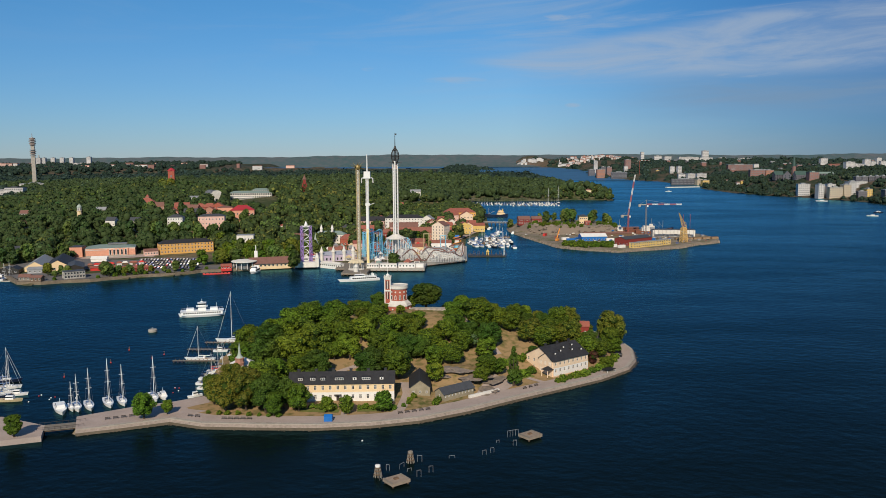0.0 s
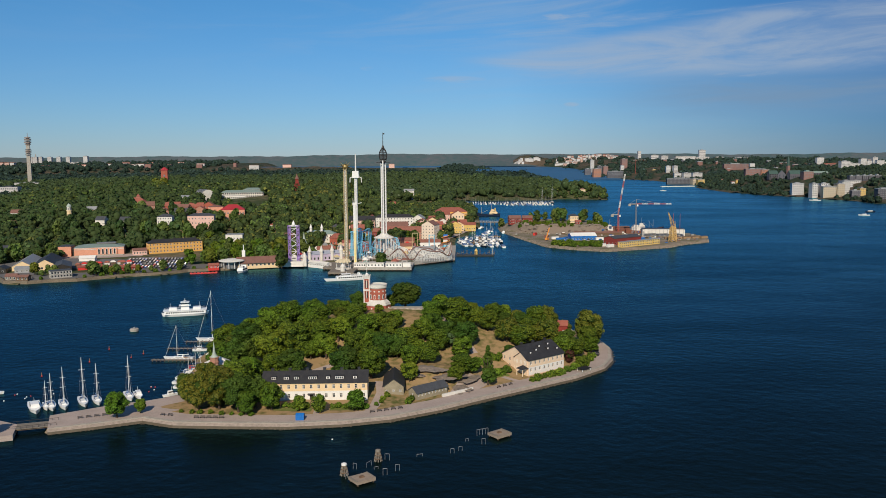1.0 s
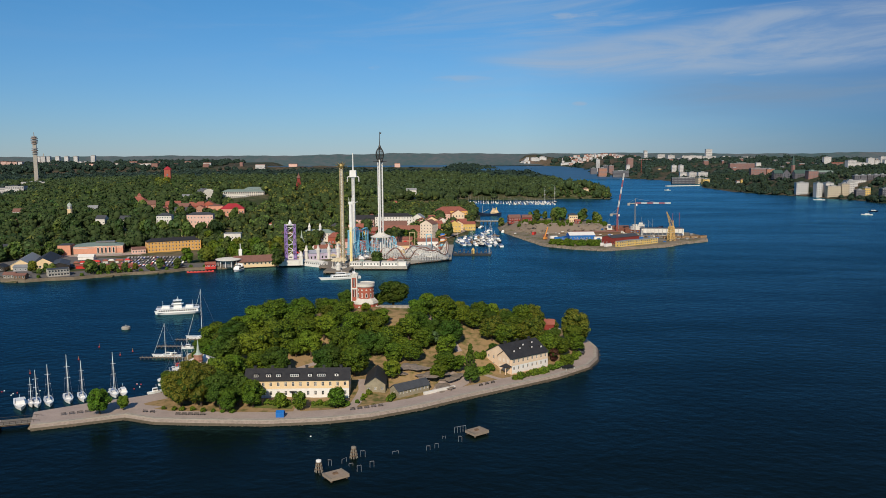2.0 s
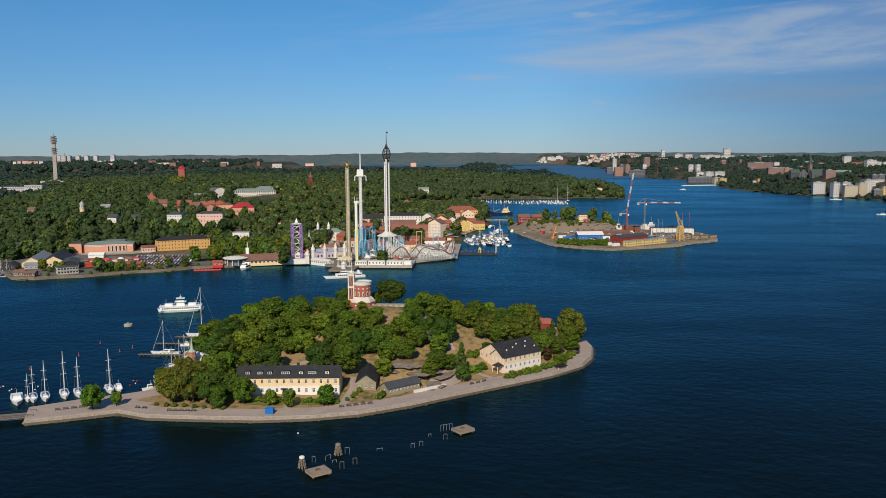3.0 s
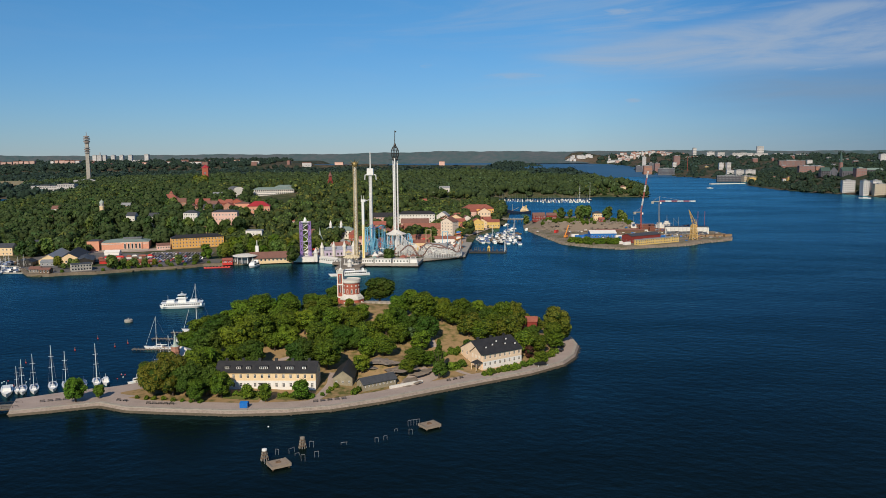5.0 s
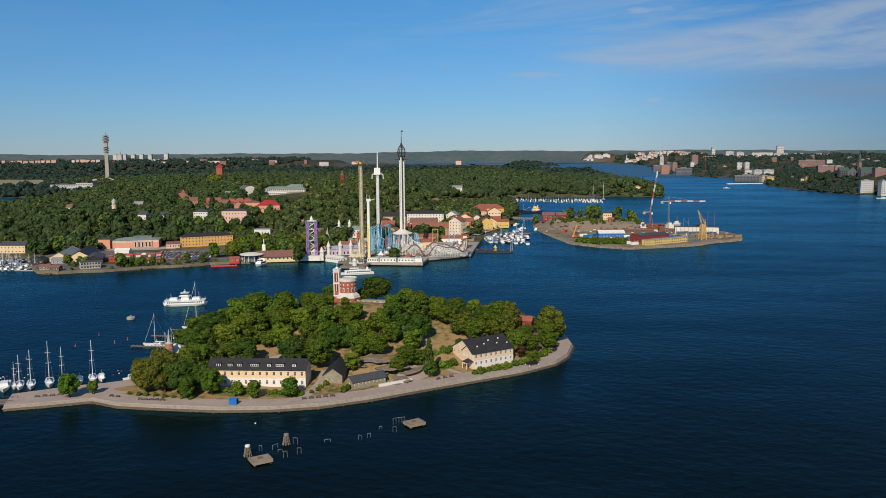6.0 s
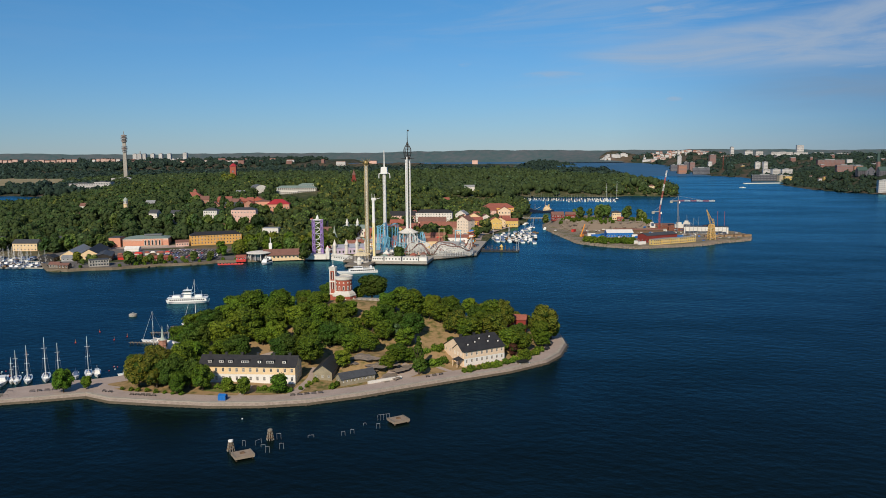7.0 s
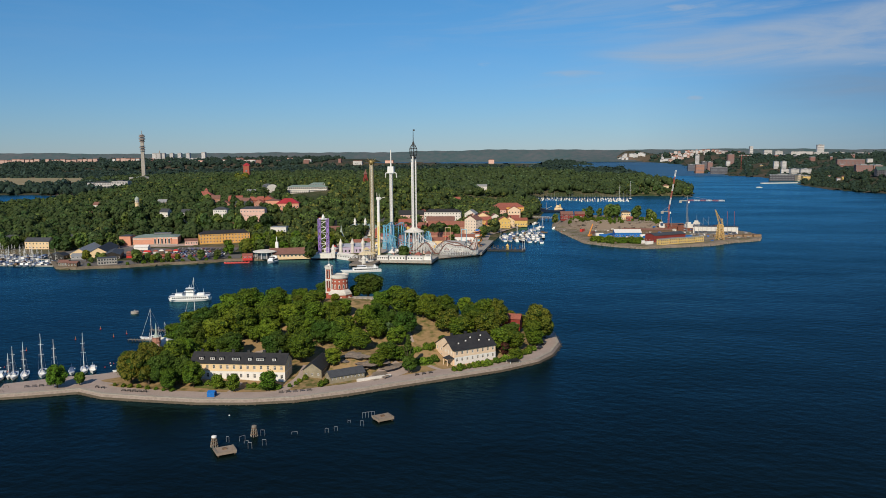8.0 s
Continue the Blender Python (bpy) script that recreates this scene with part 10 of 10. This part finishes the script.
def plant():
    rng = np.random.default_rng(8)
    mids = [tree_kind(70 + i, M[k], lobes=11, cards=520, size=0.95, width=9.0, low=0.8, top=10.5, core=BALL1) for i, k in enumerate(("woods", "woods_deep", "leaf", "woods", "leaf_warm", "woods_deep"))]
    tell = ["green deciduous tree on the park shore", "dark green tree on the park shore", "fresh green tree on the park shore", "green deciduous tree on the park shore", "yellow-green tree on the park shore", "green deciduous tree on the park shore"]
    pts = free_of(scatter(rng, 0, -640, -5, 700, 1005, 13.0), CLEAR)
    z, D = heights(djur_height, DJUR, pts)
    ok = (D > 9) & ~((pts[:, 0] > -160) & (pts[:, 1] < 870) & (rng.random(len(pts)) < 0.75)) & ~((pts[:, 0] > -118) & (pts[:, 1] >= 870) & (rng.random(len(pts)) < 0.62)) & ~((pts[:, 1] < 790) & (pts[:, 0] < -262) & (pts[:, 0] > -382)) & ~((pts[:, 1] < 722) & (pts[:, 0] < -380))
    pts, z = pts[ok], z[ok]
    near = (pts[:, 1] < 760) | ((pts[:, 0] > -270) & (pts[:, 1] < 805))
    for i, (x, y) in enumerate(pts[near]):
        k = int(rng.choice((0, 2, 3, 4) if x > -290 else (0, 1, 3, 5)))
        tree(mids[k], x, y, z[near][i], rng.uniform(0.95, 1.5), tell[k], "park shore trees", rng.uniform(0.9, 1.2))
    woods("park_woods", "dense mixed deciduous woods on the park hill", pts[~near], z[~near], 1, M["woods"], 110, 1.1, 15.0, 11.5, 0.36, mixed=True)
    for x, y, w, k in ((-108, 832, 12, 1), (-112, 868, 13, 5), (-86, 856, 12, 0), (-68, 896, 12, 2), (-54, 900, 13, 0), (-24, 862, 10, 1), (-168, 786, 12, 4), (-150, 824, 12, 0), (-158, 850, 13, 5), (-176, 806, 12, 4), (-180, 770, 12, 2), (-172, 756, 10, 0), (-126, 772, 8, 0), (-48, 826, 9, 3), (-82, 905, 13, 1), (-24, 900, 12, 0), (-146, 775, 8, 3), (-103, 948, 10, 4), (-45, 950, 10, 2), (-93, 913, 9, 4), (-64, 918, 10, 2), (-119, 914, 10, 0), (-60, 972, 10, 3)):
        tree(mids[k], x, y, djur_z(x, y) - 0.1, w / 9, "green tree among the park rides", "park ride trees")
    for x, y, w, k in ((-160, 701, 13, 3), (-72, 707, 12, 0), (-228, 712, 13, 4), (-236, 722, 12, 0), (-248, 716, 12, 2), (-222, 728, 13, 0), (-304, 650, 11, 0), (-309, 655, 10, 3), (-299, 656, 8, 0), (-357, 652, 9, 4), (-340, 650, 8, 0), (-346, 654, 7, 3), (-334, 646, 6, 0), (-290, 660, 8, 0), (-283, 664, 7, 3), (-276, 669, 6, 4), (-259, 680, 9, 0), (-248, 690, 8, 0), (-268, 676, 5, 0), (-318, 668, 7, 0), (-294, 657, 6, 4), (-348, 645, 5, 0)):
        tree(mids[k], x, y, djur_z(x, y) - 0.1, w / 9, "green shoreline tree by the quay", "quay trees")
    for x, y, w, k in ((-333, 842, 16, 1), (-320, 846, 15, 0), (-292, 842, 16, 3), (-279, 846, 16, 0), (-264, 848, 16, 5), (-268, 836, 11, 2), (-342, 850, 16, 0), (-434, 858, 15, 1), (-445, 860, 15, 0), (-428, 864, 13, 5), (-452, 864, 13, 1), (-404, 864, 12, 0), (-378, 864, 12, 1), (-300, 850, 12, 5), (-412, 980, 14, 1), (-400, 978, 13, 0), (-356, 966, 13, 1), (-338, 944, 13, 0), (-322, 938, 13, 5), (-304, 936, 12, 1), (-284, 930, 12, 0), (-268, 928, 13, 3), (-309, 851, 17, 1), (-270, 858, 15, 0), (-436, 866, 17, 1)):
        tree(mids[k], x, y, djur_z(x, y) - 0.1, w / 9, "tall green tree before the hillside houses", "hillside trees", 1.2)
    for x, y, k in [(-545, 1400, 1.9), (-534, 1404, 2.1), (-522, 1398, 1.8), (-552, 1412, 2.0), (-528, 1388, 1.8)]:
        tree(mids[int(rng.integers(0, 6))], x, y, max(djur_z(x, y), 3.0) - 0.3, k, "tall woodland tree standing above its neighbours", "tall woodland trees", 1.05)
    pts = free_of(scatter(rng, 0, -1000, 40, 1005, 1500, 14.5), CLEAR)
    z, D = heights(djur_height, DJUR, pts)
    ok = (D > 12) & ~((pts[:, 0] > -110) & (pts[:, 1] < 1120) & (rng.random(len(pts)) < 0.6))
    woods("park_woods", "dense mixed deciduous woods behind the park hill", pts[ok], z[ok], 2, M["woods"], 64, 1.5, 17.0, 11.5, mixed=True)
    pts = free_of(scatter(rng, 0, -1500, 350, 1500, 2700, 24.0), CLEAR)
    z, D = heights(djur_height, DJUR, pts)
    ok = (D > 8) & (pts[:, 0] > 30 - 0.84 * pts[:, 1]) & ~((pts[:, 0] < 40 - 0.66 * pts[:, 1]) & (pts[:, 1] > 1860))
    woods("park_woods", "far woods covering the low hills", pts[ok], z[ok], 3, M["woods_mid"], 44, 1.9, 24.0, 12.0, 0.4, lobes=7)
    spit = np.random.default_rng(18)
    pts = scatter(spit, 0, 170, 345, 1780, 1900, 11.0)
    z, D = heights(djur_height, DJUR, pts)
    ok = (D > 3) & (np.hypot(pts[:, 0] - 268, pts[:, 1] - 1866) > 11) & (np.hypot(pts[:, 0] - 263, pts[:, 1] - 1853) > 5) & (spit.random(len(pts)) < 0.85)
    woods("park_woods", "shore trees round the headland house", pts[ok], z[ok], 9, M["woods"], 40, 1.6, 11.0, 9.0, 0.3, mixed=True)
    pts = scatter(rng, 0, -2300, 320, 2700, 3950, 46.0)
    z, D = heights(djur_height, DJUR, pts)
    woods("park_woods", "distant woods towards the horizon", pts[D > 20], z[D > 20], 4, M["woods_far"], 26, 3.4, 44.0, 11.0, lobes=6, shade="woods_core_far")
    pts = free_of(scatter(rng, 0, -3700, 220, 1790, 4700, 34.0), FAR_CLEAR)
    z, D = heights(north_height, NORTH, pts)
    ok = (D > 10) & ~((pts[:, 0] < 40 - 0.655 * pts[:, 1]) & (pts[:, 1] > 2040) & (pts[:, 1] < 2950)) & ~((pts[:, 0] < -1480 - 0.3 * (pts[:, 1] - 2080)) & (pts[:, 1] > 2060) & (pts[:, 1] < 2980)) & ~((pts[:, 1] > 4080) & (pts[:, 1] < 4200) & (pts[:, 0] < -1900)) & (pts[:, 0] > -pts[:, 1] * 0.78) & (rng.random(len(pts)) < 0.8) & ~((pts[:, 0] > -1350) & (pts[:, 0] < -160) & (pts[:, 1] > 4080))
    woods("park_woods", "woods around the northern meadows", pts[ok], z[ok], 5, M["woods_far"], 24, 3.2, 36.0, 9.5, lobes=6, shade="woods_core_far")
    pts = free_of(scatter(rng, 0, 690, 2300, 1450, 3000, 19.0), FAR_CLEAR)
    z, D = heights(south_height, SOUTH, pts)
    ok = (D > 7) & (rng.random(len(pts)) < 0.76) & (pts[:, 0] < 40 + 0.55 * pts[:, 1])
    woods("scrub_woods", "woods and scrub on the southern rocks", pts[ok], z[ok] - 4, 6, M["scrub"], 24, 2.0, 17.0, 11.0, lobes=6, shade="woods_core_far")
    pts = free_of(scatter(rng, 0, 140, 3400, 3000, 4850, 44.0), FAR_CLEAR)
    z, D = heights(south_height, SOUTH, pts)
    ok = (D > 20) & (pts[:, 0] < 80 + 0.56 * pts[:, 1]) & (rng.random(len(pts)) < np.where((pts[:, 1] > 4150) & (pts[:, 0] < 1150), 0.3, 0.6))
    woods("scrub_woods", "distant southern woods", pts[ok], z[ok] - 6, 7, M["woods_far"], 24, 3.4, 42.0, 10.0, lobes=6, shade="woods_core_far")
    for x, y, w in ((121, 1060, 15), (131, 1064, 16), (126, 1080, 13), (156, 1052, 14), (172, 1046, 11), (178, 1052, 9), (97, 1064, 12), (90, 1078, 9), (51, 1092, 10), (110, 1090, 9)):
        tree(mids[0 if w > 15 else 3], x, y, yard_z(x, y), w / 9, "green tree on the rocky knoll", "knoll trees")


plant()


def shrubs():
    """Hedges and bushes on both islands."""
    bush = tree_kind(90, M["leaf_light"], lobes=10, cards=500, size=0.5, width=7.0, low=-0.6, top=4.0, core=BALL1, trunk=0.12)
    bush2 = tree_kind(91, M["leaf"], lobes=10, cards=500, size=0.5, width=7.0, low=-0.6, top=4.0, core=BALL1, trunk=0.12)
    red = tree_kind(92, M["leaf_red"], lobes=10, cards=600, size=0.45, width=6.0, low=0.2, top=7.0, core=BALL1, trunk=0.15)
    rng = random.Random(9)
    rows = [((-70, 303), (-56, 302), 7, 3.0), ((-46, 302.5), (-33, 303), 7, 3.0), ((35, 341.5), (49, 354), 8, 3.6), ((52, 358), (62, 368), 5, 4.0), ((62, 372), (68, 384), 5, 4.0), ((16, 345), (24, 350), 5, 4.5), ((-29, 306), (-26, 316), 4, 2.4), ((-17, 309), (-15, 316), 3, 3.0), ((-104, 296), (-76, 293), 8, 2.2), ((8, 352), (18, 360), 5, 4.0), ((20, 360), (26, 368), 4, 4.5)]
    for (ax, ay), (bx, by), n, w in rows:
        for i in range(n):
            t = i / (n - 1)
            x, y = ax + (bx - ax) * t + rng.uniform(-0.5, 0.5), ay + (by - ay) * t + rng.uniform(-0.5, 0.5)
            tree(bush if rng.random() < 0.5 else bush2, x, y, island_z(x, y), w / 7 * rng.uniform(0.8, 1.25), "low green bush in a hedge row", "island bushes", name="bush", category="bush")
    for x, y, w in ((-309, 640, 4), (-299, 650, 5), (-293, 654, 4), (-286, 659, 5), (-279, 664, 5), (-271, 668, 4), (-262, 671, 5), (-252, 677, 4), (-246, 684, 5), (-236, 692, 4), (-226, 697, 3), (-352, 627, 4), (-340, 630, 4)):
        tree(bush2, x, y, djur_z(x, y) - 0.2, w / 7, "green bush on the earth bank of the shore", "shore bushes", name="bush", category="bush")
    tree(red, 55, 371, island_z(55, 371), 0.9, "dark red-leaved ornamental tree beside the villa", "", name="copper_tree")
    for i in range(84):
        x, y = rng.uniform(70, 186), rng.uniform(1010, 1050)
        if shore_distance(np.array([[x]]), np.array([[y]]), YARD)[0, 0] > 8 and yard_z(x, y) > 8 and math.hypot(x - 142, y - 1040) > 11 and math.hypot(x - 75, y - 1062) > 18:
            tree(bush2, x, y, yard_z(x, y), rng.uniform(0.35, 0.95), "low green bush on the rocky knoll", "knoll bushes", name="bush", category="bush")
    for i in range(64):
        x, y = 96 + rng.uniform(0, 56), 868 + rng.uniform(-10, 14)
        if shore_distance(np.array([[x]]), np.array([[y]]), YARD)[0, 0] > 6:
            tree(bush2, x, y, yard_z(x, y), rng.uniform(0.75, 1.25), "low green bush on the yard's bank", "yard bushes", name="bush", category="bush")


shrubs()


# ---- island details ----
def island_details():
    rng = random.Random(12)
    # benches along the promenade
    def bench(m):
        ob = thing("bench", "dark wooden bench on the promenade", "bench", 0, 0, 0, 0, "promenade benches")
        bm = bmesh.new()
        for k in range(3):
            add_box(bm, -0.95, 0.95, -0.25 + 0.17 * k, -0.11 + 0.17 * k, 0.42, 0.47)
        part("seat", bm, M["steel_dark"], ob)
        bm = bmesh.new()
        for k in range(2):
            add_box(bm, -0.95, 0.95, 0.27, 0.31, 0.58 + 0.17 * k, 0.7 + 0.17 * k)
        part("backrest", bm, M["steel_dark"], ob)
        for s in (-0.8, 0.8):
            bm = bmesh.new()
            add_box(bm, s - 0.05, s + 0.05, -0.25, 0.3, 0, 0.42)
            part("leg", bm, M["steel_dark"], ob)
        ob.matrix_basis = m
        return ob

    first = None
    spots = [(-30 + 2.6 * i, 297.4 + 1.2 * i, 25) for i in range(5)] + [(-96 + 2.4 * i, 289.6, 0) for i in range(5)] + [(-140 + 2.6 * i, 288.2 + 1.2 * i, 24) for i in range(4)] + [(20 + 2.6 * i, 331.5 + 2.2 * i, 40) for i in range(3)] + [(-110, 292.5, -10), (-107, 292, -10)]
    for x, y, t in spots:
        m = pose(x, y, 2.12, 0, 0, t)
        if first is None:
            first = bench(m)
        else:
            copy_thing(first, m)
    # rocks
    for x, y, s in ((-6, 330, 4.0), (-10, 326, 2.6), (2, 324, 2.4), (-14, 334, 3.0), (-1, 334, 2.5), (-1, 336, 5.5), (6, 338, 4.5), (-9, 338, 4.2), (3, 330, 4.4)):
        bm = bmesh.new()
        bmesh.ops.create_icosphere(bm, subdivisions=3, radius=1.0)
        for v in bm.verts:
            k = 1 + 0.75 * noise.noise(v.co * 1.6 + Vector((x, y, 0))) + 0.25 * noise.noise(v.co * 4.2 + Vector((y, x, 0)))
            v.co = Vector((v.co.x * s * 1.5 * k, v.co.y * s * k, v.co.z * (0.20 + s * 0.05) * k))
        tagged(at(new("rock", mesh_of("rock", bm, M["rock"])), x, y, island_z(x, y) - 0.12, rng.uniform(0, 180)), "smooth grey granite outcrop in dry grass", "rock", "granite outcrops")
    # paths up the hill
    def lane(line, half):
        strip("path", "pale gravel path across the island", line, half, -half, 0.09, M["gravel"], island_z)

    lane([(-32, 296), (-30, 306), (-29, 320), (-31, 332)], 2.0)
    lane([(-51.5, 294), (-52, 307)], 1.2)
    lane([(4, 322), (7, 331), (11, 338), (12, 342)], 5.0)
    lane([(-76, 334), (-66, 338), (-58, 346), (-50, 352)], 1.6)
    lane([(10, 365), (4, 380), (-6, 398), (-14, 404)], 1.5)
    lane([(22, 346), (27, 343), (32, 340)], 1.2)
    strip("lawn", "watered green lawn before the villa", [(14.5, 343.0), (19.5, 344.0), (25.5, 347.5)], 7.5, 0.0, 0.10, M["lawn"], island_z, "lawn")
    strip("lawn", "green lawn behind the barracks hedge", [(-47, 300.2), (-40, 300.6), (-33, 302.0)], 2.4, -1.0, 0.10, M["lawn"], island_z, "lawn")
    strip("lawn", "green lawn before the barracks", [(-70, 299.6), (-62, 299.2), (-54, 299.0)], 2.4, -1.0, 0.10, M["lawn"], island_z, "lawn")
    # low white wall beside the long shed
    bm = bmesh.new()
    add_box(bm, -8, 8, -0.5, 0.5, -0.6, 1.0)
    single("low_wall", bm, M["white_old"], "low pale retaining wall beside the shed", "wall", 2.6, 323.0, 2.2, 39)


island_details()


def quay_stones():
    """The island's quay: a course of cut stones along the water, each its own piece."""
    ob = tagged(new("quay_wall"), "pale cut-stone quay wall round the island", "quay", kind="structure")
    shapes = []
    for k in range(4):
        bm = bmesh.new()
        w = (1.0, 0.995, 1.0, 0.99)[k]
        add_box(bm, -w, w, -0.6, 0.9, -0.4, 0.06 + 0.012 * k, taper=0.03)
        shapes.append(mesh_of("stone", bm, M["quay"]))
    rng = random.Random(2)
    line = FRONT + [ISLAND[14]]
    n = 0
    for (ax, ay), (bx, by) in zip(line, line[1:]):
        length = math.hypot(bx - ax, by - ay)
        k = max(1, round(length / 2.0))
        turn = math.degrees(math.atan2(by - ay, bx - ax))
        for i in range(k):
            t = (i + 0.5) / k
            if n < 300:
                at(part("stone", shapes[rng.randrange(4)], None, ob), ax + (bx - ax) * t, ay + (by - ay) * t, 2.02 + rng.uniform(-0.03, 0.03), turn + rng.uniform(-1, 1)).scale.x = length / k / 2.0
                n += 1
    # the sloping wall below the stones, wet at its foot
    for lo, hi, ol, oh, key, lab in ((0.85, 1.9, -1.35, -0.5, "revetment", "sloping pale stone revetment"), (-1.2, 0.85, -2.7, -1.35, "quay_low", "dark wet stones at the waterline")):
        bm = bmesh.new()
        closed = line
        a = offset_line(closed, ol)
        b = offset_line(closed, oh)
        va = [bm.verts.new((x, y, lo)) for x, y in a]
        vb = [bm.verts.new((x, y, hi)) for x, y in b]
        vd = [bm.verts.new((x, y, hi)) for x, y in offset_line(closed, 1.5)]
        for i in range(len(a) - 1):
            bm.faces.new((va[i], va[i + 1], vb[i + 1], vb[i]))
            bm.faces.new((vb[i], vb[i + 1], vd[i + 1], vd[i]))
        part("revetment", bm, M[key], ob, lab)
    # fallen stones along the foot
    bm = bmesh.new()
    for (ax, ay), (bx, by) in zip(line, line[1:]):
        length = math.hypot(bx - ax, by - ay)
        for i in range(int(length / 1.1)):
            t = rng.random()
            d = Vector((by - ay, ax - bx, 0)).normalized() * rng.uniform(1.7, 2.7)
            s = rng.uniform(0.2, 0.42)
            add_box(bm, -s, s, -s * 0.8, s * 0.8, -0.6, 0.02 + s * 0.2, pose(ax + (bx - ax) * t + d.x, ay + (by - ay) * t + d.y, 0, rng.uniform(-15, 15), rng.uniform(-15, 15), rng.uniform(0, 180)), 0.12)
    tagged(part("rubble", bm, M["quay_low"], ob), "dark rubble stones at the waterline", kind="stuff")
    # the park shore's quay
    line = [(-395, 655), (-366, 622), (-346, 621), (-334, 629), (-313, 635), (-303, 644), (-281, 660), (-256, 670), (-240, 688), (-200, 702), (-160, 723), (-123, 733)]
    q = tagged(new("quay_wall"), "stone and concrete quay along the park shore", "quay", kind="structure")
    bm = bmesh.new()
    for (ax, ay), (bx, by) in zip(line, line[1:]):
        length = math.hypot(bx - ax, by - ay)
        m = pose((ax + bx) / 2, (ay + by) / 2, 0, 0, 0, math.degrees(math.atan2(by - ay, bx - ax)))
        add_box(bm, -length / 2 - 0.2, length / 2 + 0.2, -0.8, 2.0, -1.5, 2.45, m)
    part("wall", bm, M["earth"], q)
    bm = bmesh.new()
    add_box(bm, -11, 11, -1.6, 1.6, -0.3, 0.6)
    for i in range(8):
        add_box(bm, -10.5 + 3 * i - 1.1, -10.5 + 3 * i + 1.1, -1.4, 0.3, 0.6, 1.3, None, 0.3)
    single("hire_boats", bm, M["red_paint"], "red floating hire-boat stage by the quay", "pontoon", -223, 679, 0, 18)
    building("hire_kiosk", "small red kiosk on the hire-boat stage", -219, 694, 2.3, 18, 9, 5, 3.2, "red_paint", "roof_red", 1.5, "gable", "x", 1, (4, 1), (1.4, 1.4), clear=False)
    # shore rocks of the shipyard island
    bm = bmesh.new()
    for (ax, ay), (bx, by) in zip(YARD[2:11], YARD[3:12]):
        length = math.hypot(bx - ax, by - ay)
        for i in range(int(length * 1.2)):
            t = rng.random()
            s = rng.uniform(0.5, 1.4)
            d = Vector((by - ay, ax - bx, 0)).normalized() * rng.uniform(-2.0, 1.0)
            add_box(bm, -s, s, -s * 0.8, s * 0.8, -0.8, s * 0.9, pose(ax + (bx - ax) * t + d.x, ay + (by - ay) * t + d.y, 0.4, rng.uniform(-20, 20), rng.uniform(-20, 20), rng.uniform(0, 180)), 0.2)
    single("shore_rocks", bm, M["rock"], "grey boulders along the shipyard shore", "rocks", kind="stuff")


quay_stones()
